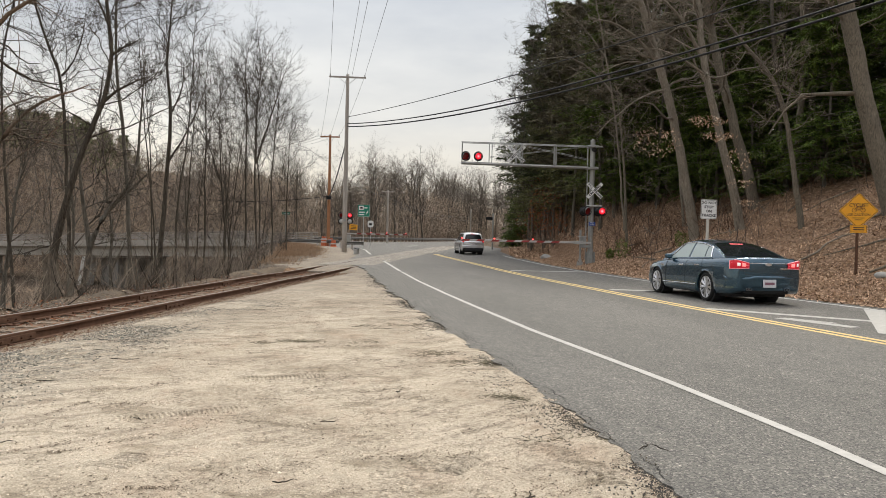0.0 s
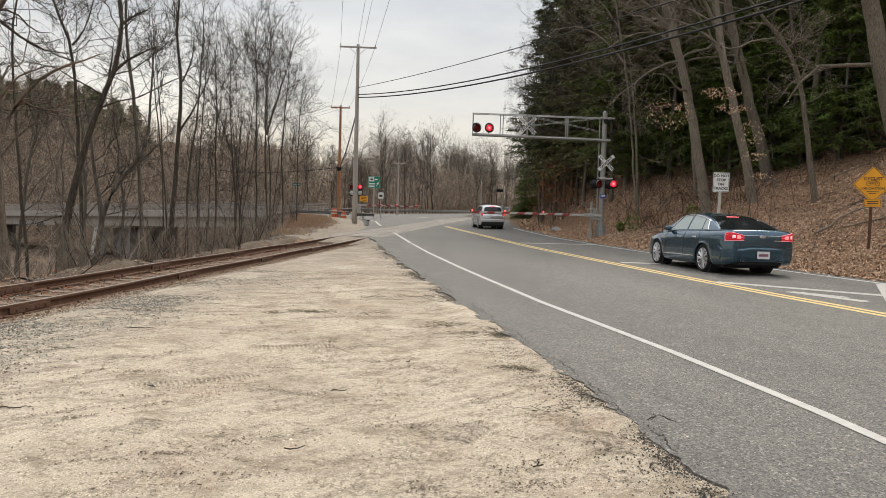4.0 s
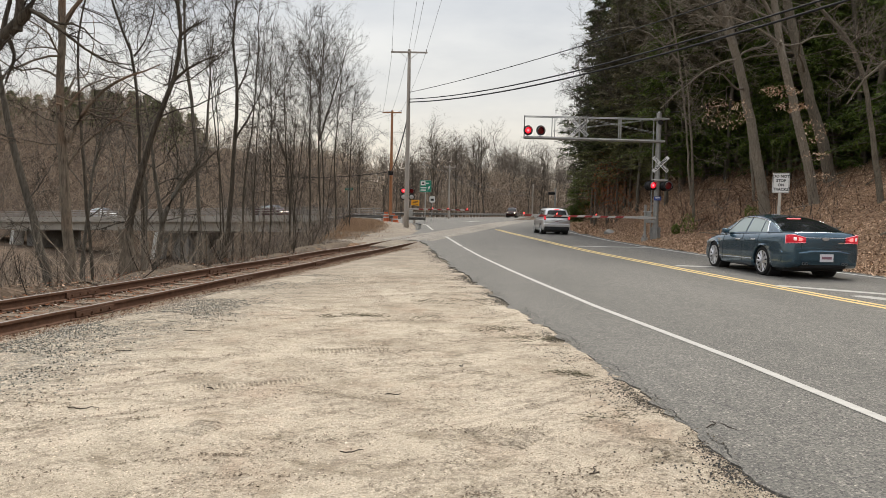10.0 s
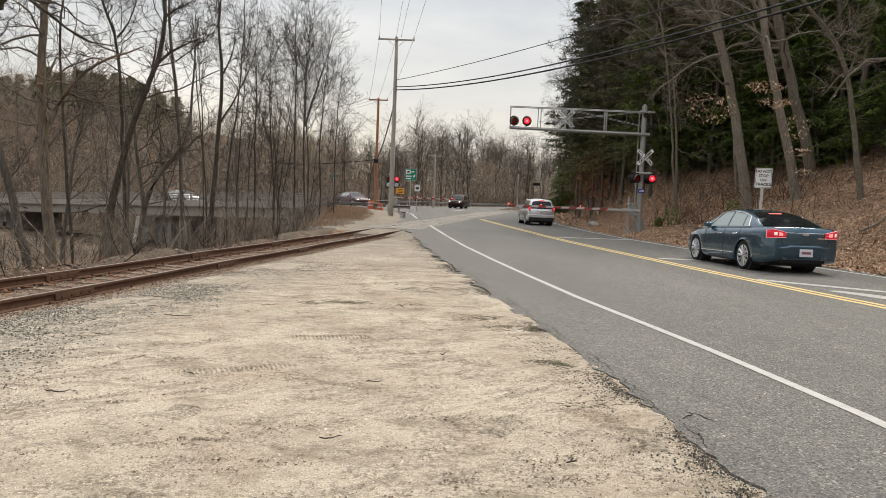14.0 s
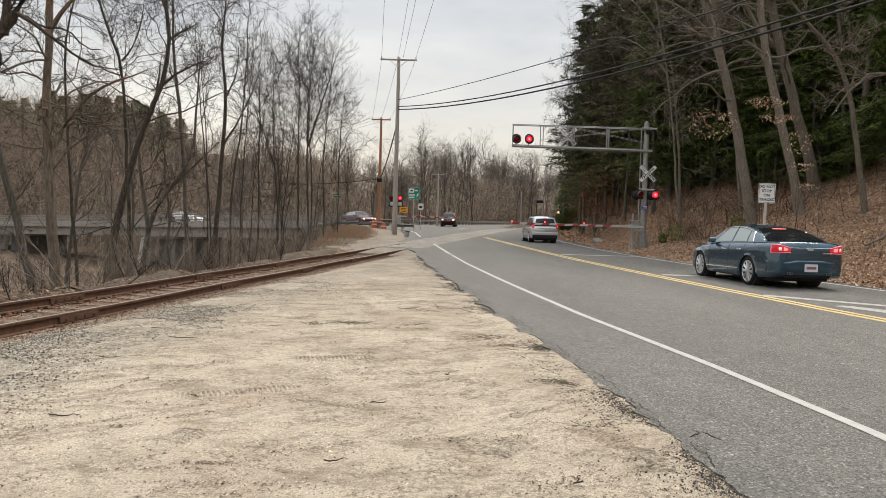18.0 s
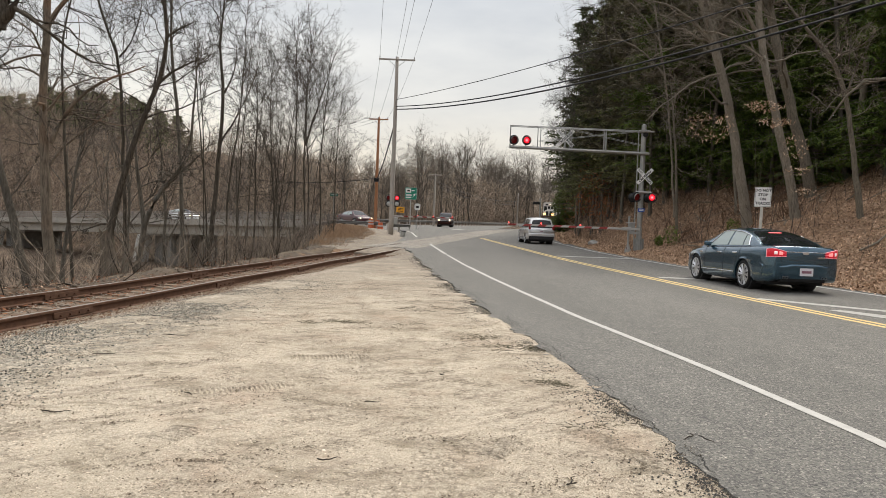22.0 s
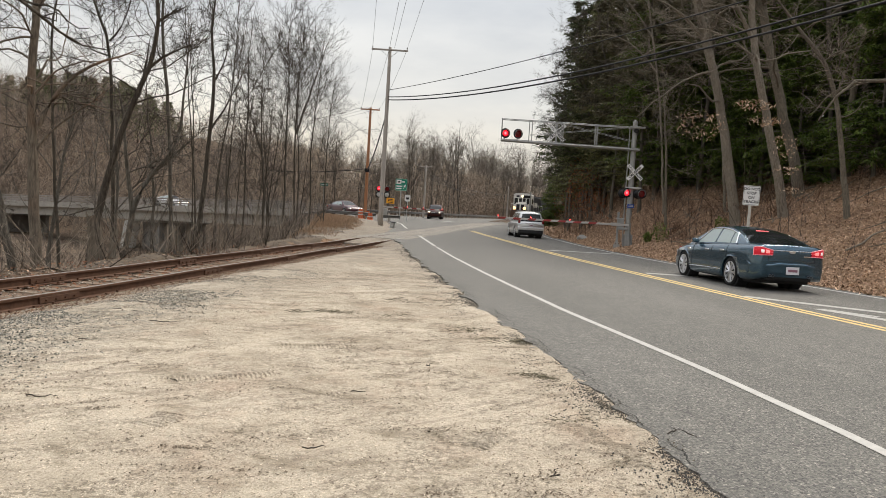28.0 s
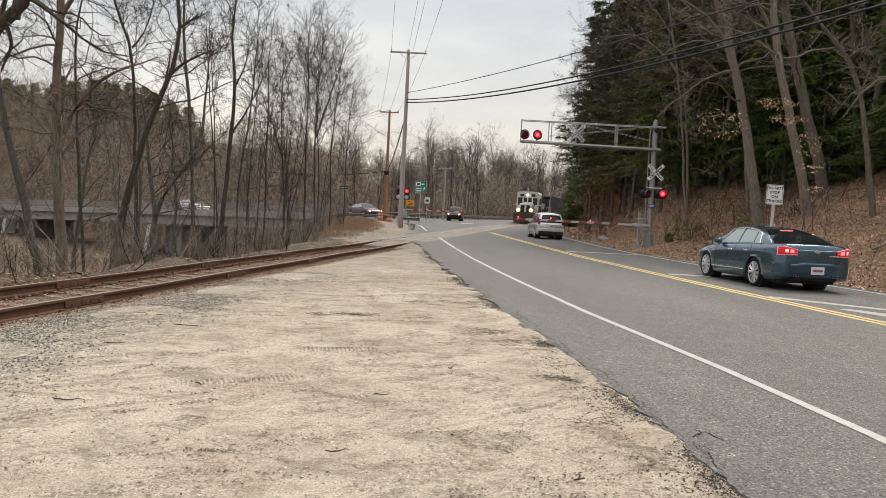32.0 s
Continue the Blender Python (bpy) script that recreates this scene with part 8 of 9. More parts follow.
        bmm = boxed(sd * (mp.x + 0.11) - 0.10, sd * (mp.x + 0.11) + 0.10, my - 0.05, my + 0.07, mp.z - 0.01, mp.z + 0.125, 0.04)
        part("mirror", bmm, paint, root, "door mirror")
    return root, skin, top_pt


BRAKES = []


def tail_lamp(root, sd, x, y, z, w, d, h, mat, turn=20, lit=True, label="lit red tail lamp", shear=0.0):
    bm = boxed(-w / 2, w / 2, -d / 2, d / 2, -h / 2, h / 2, min(0.03, h * 0.2))
    for v in bm.verts:
        v.co.z += shear * v.co.x * sd
    lamp = part("tail_lamp", bm, mat, root, label, pose(sd * x, y, z, 0, 0, sd * turn), True)
    if lit:
        BRAKES.append(part("bulb", boxed(-w * 0.40, w * 0.40, -d / 2 - 0.012, -d / 2 + 0.01, -h * 0.36, h * 0.36, 0.01), TAIL_GLOW, lamp, "bright brake light", pose(0, 0, 0)))
    return lamp


def wrap_lamp(root, sd, skin, yr):
    """A tail lamp that wraps round the rear corner, narrowing towards the boot lid."""
    path = [(x, yr - 0.014) for x in np.linspace(0.50, skin(yr, 0.8)[0] - 0.02, 6)]
    path += [(skin(y, 0.8)[0] + 0.010, y) for y in (yr + 0.012, yr + 0.04, yr + 0.08, yr + 0.11, yr + 0.13, yr + 0.155, yr + 0.18)]
    n = len(path)

    def band(u0, u1, lo, hi, out):
        bm = bmesh.new()
        rows = []
        for i, (x, y) in enumerate(path):
            u = i / (n - 1)
            if not u0 <= u <= u1:
                continue
            z0, z1 = 0.89 - 0.03 * u, 1.02 + 0.075 * min(1.0, u * 1.9) - 0.06 * max(0.0, u - 0.55)
            a, b = z0 + (z1 - z0) * lo, z0 + (z1 - z0) * hi
            nx, ny = (0.0, -1.0) if u < 0.42 else (0.7, -0.7) if u < 0.6 else (1.0, 0.0)
            rows.append([bm.verts.new((sd * (x + nx * o), y + ny * o, z)) for o, z in ((-0.03, a), (out, a + 0.012), (out + 0.004, (a + b) / 2), (out, b - 0.012), (-0.03, b))])
        for p, q in zip(rows, rows[1:]):
            for j in range(4):
                bm.faces.new((p[j], p[j + 1], q[j + 1], q[j]))
        return bm

    lamp = part("tail_lamp", band(0, 1, 0, 1, 0.006), TAIL_RED, root, "lit red wrap-around tail lamp", None, True)
    part("bulb", band(0.36, 0.56, 0.26, 0.74, 0.012), TAIL_CLEAR, lamp, "pale clear lens", None, True)
    part("lamp_core", band(0.43, 0.51, 0.36, 0.64, 0.016), TRIM, lamp, "dark lamp core", None, True)
    part("bulb", band(0.15, 0.36, 0.22, 0.82, 0.011), TAIL_HOT, lamp, "bright brake light", None, True)
    part("bulb", band(0.0, 0.18, 0.40, 0.60, 0.011), TAIL_PINK, lamp, "pale reversing lens", None, True)
    for lo, hi in ((0.0, 0.07), (0.93, 1.0)):
        part("lamp_rim", band(0.0, 1.0, lo, hi, 0.010), TAIL_PINK, lamp, "pale lamp rim", None, True)
    part("lamp_rim", band(0.9, 1.0, 0.0, 1.0, 0.011), TAIL_PINK, lamp, "pale lamp rim", None, True)
    part("lamp_bar", band(0.6, 0.92, 0.62, 0.74, 0.011), TAIL_PINK, lamp, "", None, True)
    return lamp


def number_plate(root, at, facing, w=0.31, h=0.155):
    p = part("number_plate", boxed(-w / 2, w / 2, -0.006, 0.006, -h / 2, h / 2, 0.004), PLATE, root, "white number plate", pose(*at, 0, 0, facing))
    part("writing_bar", boxed(-w * 0.36, w * 0.36, -0.0105, -0.0065, -h * 0.16, h * 0.16), PLATE_RED, p)
    return p


SEDAN = {
    "L": 5.15, "W": 1.93, "wheelbase": 2.868, "front": 1.04, "wheel": 0.358, "tyre": 0.25, "spokes": 10, "chrome": True, "crown": 0.055,
    "top": [(-2.575, 0.97), (-2.56, 1.09), (-2.52, 1.145), (-2.40, 1.165), (-1.9, 1.155), (-1.0, 1.11), (0.3, 1.06), (0.95, 1.02), (1.6, 0.97), (2.1, 0.90), (2.40, 0.80), (2.52, 0.68), (2.575, 0.55)],
    "plan": [(-2.575, 0.80), (-2.545, 0.875), (-2.46, 0.93), (-2.25, 0.97), (-1.8, 0.992), (-0.8, 1.0), (1.0, 0.995), (1.7, 0.965), (2.2, 0.90), (2.45, 0.80), (2.575, 0.62)],
    "low": [(-2.575, 0.36), (-2.4, 0.27), (-1.6, 0.22), (1.6, 0.20), (2.4, 0.24), (2.575, 0.30)],
    "roof": [(-2.08, 1.10), (-1.8, 1.215), (-1.4, 1.375), (-1.0, 1.485), (-0.6, 1.55), (-0.1, 1.575), (0.25, 1.56), (0.55, 1.49), (0.95, 1.25), (1.36, 1.0)],
    "belt_w": 0.90, "lean": 0.50, "rear_glass": (-1.94, -0.98), "windscreen": (0.50, 1.28),
    "side_glass": [(-1.42, -1.13, -1.20, -1.02), (-1.08, -0.32, -0.97, -0.24), (-0.23, 0.93, -0.15, 0.40)],
    "seams": [-1.10, -0.24, 0.92], "handles": [-0.86, 0.02], "mirror": 0.74,
}


def make_sedan():
    paint = car_paint("blue_grey_paint", (0.036, 0.086, 0.125), 0.6, 0.2)
    root, skin, top_pt = build_car("sedan", "dark blue-grey four-door sedan with brake lights on", SEDAN, paint)
    yr = -2.575
    for sd in (-1, 1):
        wrap_lamp(root, sd, skin, yr)
        # bumper reflector, no lamp: its red glint is put in as a faint glow
        part("reflector", boxed(-0.10, 0.10, -0.01, 0.01, -0.02, 0.02, 0.005), TAIL_DIM, root, "", pose(sd * 0.70, yr + 0.04, 0.475, 0, 0, sd * 18))
        for k in (0, 1):
            part("exhaust_tip", lathe([(0.004, 0.09), (0.026, 0.08), (0.027, 0), (0.034, 0), (0.034, 0.14), (0.02, 0.14)], 14, "Y"), RIM_DARK, root, "chrome exhaust tip", pose(sd * (0.46 + 0.075 * k), yr - 0.03, 0.385))
    part("boot_trim", boxed(-0.50, 0.50, yr - 0.014, yr + 0.03, 1.0, 1.018, 0.006), CHROME, root, "bright chrome trim bar")
    part("boot_seam", boxed(-0.60, 0.60, yr - 0.003, yr + 0.01, 0.735, 0.743, 0), TRIM, root)
    for sd in (-1, 1):
        part("boot_seam", boxed(sd * 0.60 - 0.004, sd * 0.60 + 0.004, yr - 0.003, yr + 0.01, 0.74, 0.86, 0), TRIM, root)
    part("badge", lathe([(0.005, -0.012), (0.05, -0.01), (0.055, 0.0)], 16, "Y"), RIM, root, "plain oval badge", pose(0.0, yr - 0.014, 0.985) @ Matrix.Diagonal((1.6, 1, 0.7, 1)))
    bumper = bmesh.new()
    rows = []
    for i in range(25):
        u = i / 24 * 2 - 1
        x = u * 0.945
        back = yr - 0.075 + 0.34 * abs(u) ** 4.5
        rise_mid = 0.035 * float(smooth(0.52, 0.40, abs(u)))
        rows.append([bumper.verts.new((x, back + dy, z)) for dy, z in ((0.17, 0.715 + rise_mid), (0.04, 0.675 + rise_mid), (0.0, 0.64 + rise_mid), (0.03, 0.60 + rise_mid), (0.042, 0.52), (0.05, 0.455), (0.10, 0.40), (0.22, 0.385))])
    for p, q in zip(rows, rows[1:]):
        for j in range(7):
            bumper.faces.new((p[j], p[j + 1], q[j + 1], q[j]))
    part("bumper", bumper, paint, root, "painted rear bumper", None, True)
    part("diffuser", boxed(-0.60, 0.60, yr + 0.06, yr + 0.42, 0.27, 0.42, 0.04), TRIM, root, "black lower bumper panel")
    number_plate(root, (0.02, yr - 0.05, 0.53), 0, 0.34, 0.19)
    part("script_badge", boxed(0.32, 0.56, yr - 0.006, yr + 0.01, 0.875, 0.9, 0.002), CHROME, root)
    bl = top_pt(-1.10, 0.0, 0.012)
    part("brake_light", boxed(-0.17, 0.17, bl.y - 0.03, bl.y + 0.03, bl.z - 0.012, bl.z + 0.004, 0.003), TAIL_HOT, root, "lit high brake light")
    part("aerial", boxed(-0.02, 0.02, -0.90, -0.80, 1.49, 1.53, 0.012), TRIM, root)
    for sd in (-1, 1):
        part("head_lamp", boxed(-0.15, 0.15, -0.10, 0.10, -0.06, 0.06, 0.03), CLEAR_LAMP, root, "", pose(sd * 0.62, 2.36, 0.69, 0, 0, sd * -30), True)
        x, z = skin(1.25, 0.86)
        part("fender_badge", boxed(-0.008, 0.008, -0.09, 0.09, -0.025, 0.025, 0.006), CHROME, root, "", pose(sd * (x + 0.002), 1.22, z))
    return root


SUV = {
    "L": 4.82, "W": 1.96, "wheelbase": 2.775, "front": 0.95, "wheel": 0.365, "tyre": 0.245, "spokes": 5, "crown": 0.05,
    "top": [(-2.41, 1.0), (-2.38, 1.10), (-2.0, 1.14), (0.5, 1.12), (1.15, 1.10), (1.7, 1.07), (2.15, 1.0), (2.33, 0.9), (2.41, 0.7)],
    "plan": [(-2.41, 0.86), (-2.37, 0.92), (-2.2, 0.965), (-1.6, 0.99), (0.0, 1.0), (1.4, 0.99), (2.0, 0.95), (2.3, 0.87), (2.41, 0.74)],
    "low": [(-2.41, 0.42), (-2.2, 0.32), (-1.5, 0.26), (1.6, 0.25), (2.41, 0.34)],
    "roof": [(-2.36, 1.08), (-2.30, 1.35), (-2.18, 1.66), (-2.0, 1.80), (-1.2, 1.845), (-0.3, 1.85), (0.2, 1.81), (0.6, 1.62), (1.15, 1.1)],
    "belt_w": 0.93, "lean": 0.22, "glass": AUTO_GLASS, "rear_glass": (-2.345, -2.17), "windscreen": (0.28, 1.08),
    "side_glass": [(-2.05, -1.28, -1.95, -1.28), (-1.18, -0.30, -1.18, -0.30), (-0.20, 0.80, -0.20, 0.30)],
    "seams": [-1.23, -0.25, 0.9], "handles": [-0.95, -0.02], "mirror": 0.66,
}


def make_suv(label, paint, rear_lit, front_lit, rim=None):
    root = build_car("suv", label, SUV, paint, rim)[0]
    yr, yf = -2.41, 2.41
    for sd in (-1, 1):
        tail_lamp(root, sd, 0.82, yr + 0.06, 1.13, 0.16, 0.16, 0.26, TAIL_OFF, 12, rear_lit)
        part("reverse_lamp", boxed(-0.07, 0.07, -0.02, 0.02, -0.05, 0.05, 0.01), CLEAR_LAMP, root, "", pose(sd * 0.80, yr - 0.01, 0.92, 0, 0, sd * 10))
        hl = HEAD_LAMP if front_lit else CLEAR_LAMP
        part("head_lamp", boxed(-0.2, 0.2, -0.1, 0.1, -0.09, 0.09, 0.03), CLEAR_LAMP, root, "", pose(sd * 0.68, yf - 0.12, 0.86, 0, 0, sd * -18), True)
        part("head_bulb", lathe([(0.01, 0.03), (0.075, 0.02), (0.08, -0.02)], 12, "Y"), hl, root, "", pose(sd * 0.66, yf - 0.02, 0.86))
        part("fog_lamp", lathe([(0.01, 0.03), (0.055, 0.02), (0.06, -0.02)], 10, "Y"), AMBER if front_lit else CLEAR_LAMP, root, "", pose(sd * 0.66, yf - 0.06, 0.5))
        part("roof_rail", boxed(sd * 0.66 - 0.02, sd * 0.66 + 0.02, -1.9, 0.0, 1.835, 1.875, 0.012), TRIM, root)
    part("bumper", boxed(-0.92, 0.92, yr - 0.06, yr + 0.22, 0.50, 0.76, 0.06), paint, root, "painted rear bumper")
    part("lower_bumper", boxed(-0.86, 0.86, yr - 0.065, yr + 0.25, 0.30, 0.56, 0.04), TRIM, root, "black lower bumper")
    part("front_bumper", boxed(-0.80, 0.80, yf - 0.2, yf + 0.05, 0.34, 0.66, 0.06), paint, root)
    part("grille", boxed(-0.46, 0.46, yf - 0.10, yf + 0.035, 0.70, 0.92, 0.03), TRIM, root, "dark grille")
    part("grille_bar", boxed(-0.44, 0.44, yf + 0.02, yf + 0.05, 0.79, 0.83, 0.01), CHROME, root)
    part("tailgate_trim", boxed(-0.40, 0.40, yr - 0.03, yr + 0.02, 0.98, 1.02, 0.01), CHROME, root)
    number_plate(root, (0.0, yr - 0.03, 0.88), 0)
    high = part("high_brake_light", boxed(-0.16, 0.16, -2.24, -2.15, 1.70, 1.74, 0.008), TAIL_GLOW if rear_lit else TAIL_OFF, root)
    if rear_lit:
        BRAKES.append(high)
    part("wiper", boxed(-0.30, 0.05, -2.365, -2.35, 1.14, 1.16, 0.003), TRIM, root)
    return root


def make_far_sedan(label, paint, rear_lit):
    spec = dict(SEDAN)
    spec["chrome"] = False
    root = build_car("sedan", label, spec, paint, RIM_DARK)[0]
    for sd in (-1, 1):
        tail_lamp(root, sd, 0.715, -2.42, 0.905, 0.42, 0.13, 0.165, TAIL_DIM, 21, rear_lit)
        part("head_lamp", boxed(-0.2, 0.2, -0.12, 0.12, -0.07, 0.07, 0.03), CLEAR_LAMP, root, "", pose(sd * 0.72, 2.36, 0.70, 0, 0, sd * -30), True)
        part("head_bulb", lathe([(0.01, 0.03), (0.06, 0.02), (0.07, -0.02)], 12, "Y"), HEAD_LAMP, root, "", pose(sd * 0.68, 2.50, 0.68))
    return root


sedan = make_sedan()
silver = make_suv("silver SUV with red brake lights on", car_paint("silver_paint", (0.56, 0.56, 0.56), 0.6, 0.28), True, False)
dark = make_suv("dark SUV with headlights on, waiting at the gate", car_paint("dark_brown_paint", (0.040, 0.016, 0.014), 0.9, 0.4, 0.0), False, True, RIM_DARK)
maroon = make_far_sedan("dark red sedan waiting at the end of the bridge", car_paint("maroon_paint", (0.055, 0.010, 0.014), 0.1, 0.4, 0.35), True)
white_car = make_far_sedan("white sedan driving over the bridge", car_paint("white_paint", (0.55, 0.55, 0.55), 0.0, 0.35), True)


# ---------------------------------------------------------------- train
def make_locomotive():
    """Front at +y, height from the rail's top."""
    navy = worn("black_blue_engine_paint", (0.017, 0.018, 0.024), 0.45, 0.1, 0.35, 1.2)
    pale = worn("white_cab_paint", (0.60, 0.585, 0.55), 0.5, 0, 0.15, 2.0)
    grime = worn("grimy_underframe", (0.03, 0.026, 0.023), 0.9, 0, 0.4, 3.0)
    rusty = worn("brown_pilot_paint", (0.085, 0.05, 0.034), 0.8, 0, 0.4, 3.0)
    lamp = glowing("engine_head_light", (0.9, 0.85, 0.7), (1.0, 0.80, 0.52), 3.5)
    ditch = glowing("engine_ditch_light", (0.9, 0.7, 0.4), (1.0, 0.50, 0.17), 3.4)
    root = thing("locomotive", None, "black and white diesel locomotive with headlights on", "locomotive")
    L = 17.5
    part("frame", boxed(-1.5, 1.5, -L, -0.3, 1.15, 1.5, 0.04), grime, root, "dark underframe")
    part("pilot", boxed(-1.45, 1.45, -0.45, -0.15, 0.35, 1.5, 0.05), rusty, root, "brown front pilot")
    part("plow", boxed(-1.35, 1.35, -0.2, 0.05, 0.15, 0.55, 0.05), rusty, root)
    part("coupler", boxed(-0.16, 0.16, -0.2, 0.55, 0.72, 1.02, 0.05), grime, root)
    part("fuel_tank", boxed(-1.3, 1.3, -11.2, -6.8, 0.35, 1.15, 0.15), grime, root)
    nose = part("short_hood", boxed(-0.85, 0.85, -2.6, -1.0, 1.5, 2.75, 0.12), pale, root, "white short nose hood")
    part("nose_door", boxed(-0.62, -0.10, -1.01, -0.975, 1.55, 2.5, 0.02), navy, nose, "dark nose door")
    part("nose_panel", boxed(0.14, 0.66, -1.01, -0.975, 1.55, 2.5, 0.02), navy, nose)
    cab = part("cab", boxed(-1.5, 1.5, -4.9, -2.5, 1.5, 4.15, 0.10), pale, root, "white cab")
    roof = bmesh.new()
    pro = [(-1.56, 4.08), (-1.30, 4.30), (-0.9, 4.38), (0.9, 4.38), (1.30, 4.30), (1.56, 4.08)]
    f = [roof.verts.new((x, -2.42, z)) for x, z in pro]
    g = [roof.verts.new((x, -4.98, z)) for x, z in pro]
    roof.faces.new(f)
    roof.faces.new(g[::-1])
    for i in range(6):
        roof.faces.new((f[i], g[i], g[(i + 1) % 6], f[(i + 1) % 6]))
    part("cab_roof", roof, pale, root, "white cab roof")
    for x0, x1 in ((-1.32, -0.72), (-0.55, -0.06), (0.06, 0.55), (0.72, 1.32)):
        part("cab_window", boxed(x0, x1, -2.515, -2.485, 2.95 if abs(x0) < 0.7 and abs(x1) < 0.7 else 2.55, 3.55, 0.02), AUTO_GLASS, cab, "dark cab window")
    for sd in (-1, 1):
        part("cab_window", boxed(sd * 1.49 - 0.015, sd * 1.49 + 0.015, -4.4, -3.1, 2.65, 3.5, 0.01), AUTO_GLASS, cab, "dark side window")
        part("number_board", boxed(sd * 0.75 - 0.26, sd * 0.75 + 0.26, -2.46, -2.40, 3.72, 4.02, 0.02), INK, cab)
        part("cab_side", boxed(sd * 1.505 - 0.006, sd * 1.505 + 0.006, -4.88, -2.6, 1.52, 2.5), navy, cab, "dark lower cab side")
        part("ditch_light", lathe([(0.01, 0.10), (0.19, 0.08), (0.25, 0.0)], 14, "Y"), ditch, root, "bright ditch light", pose(sd * 0.84, -0.22, 1.85))
        part("ditch_bracket", boxed(sd * 0.84 - 0.1, sd * 0.84 + 0.1, -0.45, -0.24, 1.5, 2.02, 0.02), grime, root)
        part("handrail", rodded((sd * 1.42, -0.35, 1.5), (sd * 1.42, -0.35, 2.6), 0.03, n=6), pale, root)
        part("handrail", rodded((sd * 1.42, -0.35, 2.55), (sd * 1.42, -2.5, 2.6), 0.03, n=6), pale, root)
        for y in (-6.0, -8.5, -11, -13.5, -16):
            part("handrail_post", rodded((sd * 1.45, y, 1.5), (sd * 1.45, y, 2.55), 0.025, n=6), pale, root)
        part("handrail", rodded((sd * 1.45, -5.0, 2.55), (sd * 1.45, -16.8, 2.55), 0.03, n=6), pale, root)
        part("steps", boxed(sd * 1.3 - 0.2, sd * 1.3 + 0.2, -1.0, -0.5, 0.4, 1.15, 0.02), pale, root, "white boarding steps")
        part("step_stripe", boxed(sd * 1.5 - 0.01, sd * 1.5 + 0.01, -L, -0.5, 1.42, 1.5), pale, root, "white sill stripe")
    part("head_light", lathe([(0.01, 0.08), (0.14, 0.06), (0.17, 0.0)], 14, "Y"), lamp, root, "bright headlight", pose(0, -2.44, 3.92))
    hood = part("long_hood", boxed(-0.95, 0.95, -L + 0.6, -4.9, 1.5, 4.05, 0.12), navy, root, "black long engine hood")
    for i in range(7):
        y = -6.2 - i * 1.5
        part("hood_door", boxed(0.95, 0.965, y - 0.55, y + 0.55, 1.7, 3.2, 0.01), navy, hood)
        part("hood_door", boxed(-0.965, -0.95, y - 0.55, y + 0.55, 1.7, 3.2, 0.01), navy, hood)
    for sd in (-1, 1):
        for a, b in ((-7.2, -6.1), (-8.9, -7.7), (-10.6, -9.4), (-12.3, -11.1)):
            part("lettering_bar", boxed(sd * 0.975 - 0.004, sd * 0.975 + 0.004, a, b, 2.2, 3.0, 0), pale, hood, "white painted lettering block")
    for y in (-7, -10.2, -13.4):
        part("roof_fan", lathe([(0.6, 0), (0.62, 0.18), (0.5, 0.2), (0.05, 0.2)], 16), grime, hood, "", pose(0, y, 4.03))
    part("exhaust_stack", boxed(-0.35, 0.35, -8.9, -8.3, 4.03, 4.35, 0.03), grime, hood)
    part("horn", rodded((0.5, -3.4, 4.55), (0.5, -2.9, 4.72), 0.04, 0.12, 8), RUST, root)
    for yc in (-3.4, -14.2):
        for sd in (-1, 1):
            part("bogie_frame", boxed(sd * 1.1 - 0.1, sd * 1.1 + 0.1, yc - 1.9, yc + 1.9, 0.45, 1.0, 0.06), grime, root)
            for y in (yc - 1.3, yc + 1.3):
                part("wheel", lathe([(0.05, -0.07), (0.44, -0.07), (0.5, -0.05), (0.5, 0.07), (0.05, 0.07)], 20, "X"), RUST_TOP, root, "", pose(sd * 0.75, y, 0.5))
    return root


def make_wagon():
    grey = worn("grey_wagon_paint", (0.10, 0.098, 0.095), 0.7, 0, 0.3, 1.0)
    root = thing("rail_wagon", None, "grey covered rail wagon coupled behind the locomotive", "rail wagon")
    part("body", boxed(-1.5, 1.5, -17, 0, 1.1, 4.2, 0.08), grey, root)
    part("roof", boxed(-1.54, 1.54, -17.05, 0.05, 4.18, 4.36, 0.08), grey, root)
    for i in range(14):
        for sd in (-1, 1):
            part("rib", boxed(sd * 1.52 - 0.03, sd * 1.52 + 0.03, -16.5 + i * 1.23, -16.38 + i * 1.23, 1.1, 4.15, 0.01), grey, root)
    for yc in (-2.4, -14.5):
        for sd in (-1, 1):
            part("bogie_frame", boxed(sd * 1.05 - 0.1, sd * 1.05 + 0.1, yc - 1.2, yc + 1.2, 0.4, 0.9, 0.06), RUST, root)
            for y in (yc - 0.9, yc + 0.9):
                part("wheel", lathe([(0.05, -0.07), (0.42, -0.07), (0.46, 0.07), (0.05, 0.07)], 18, "X"), RUST_TOP, root, "", pose(sd * 0.75, y, 0.46))
    part("coupler", boxed(-0.15, 0.15, 0.0, 0.6, 0.72, 1.0, 0.04), RUST, root)
    return root


loco, wagon = make_locomotive(), make_wagon()


# ---------------------------------------------------------------- what moves
def car_at(x, y, heading, z=None):
    return pose(x, y, float(rise(y)) + 0.024 if z is None else z, 0, 0, heading)


def bridge_at(s, side):
    """A car s metres out on the bridge, driving towards the crossing."""
    d = (BR_B - BR_A).normalized()
    n = Vector((-d.y, d.x, 0)).normalized()
    p = BR_A + d * s + n * side + Vector((0, 0, 0.01))
    return Matrix.Translation(p) @ (-d).to_track_quat("Y", "Z").to_matrix().to_4x4()


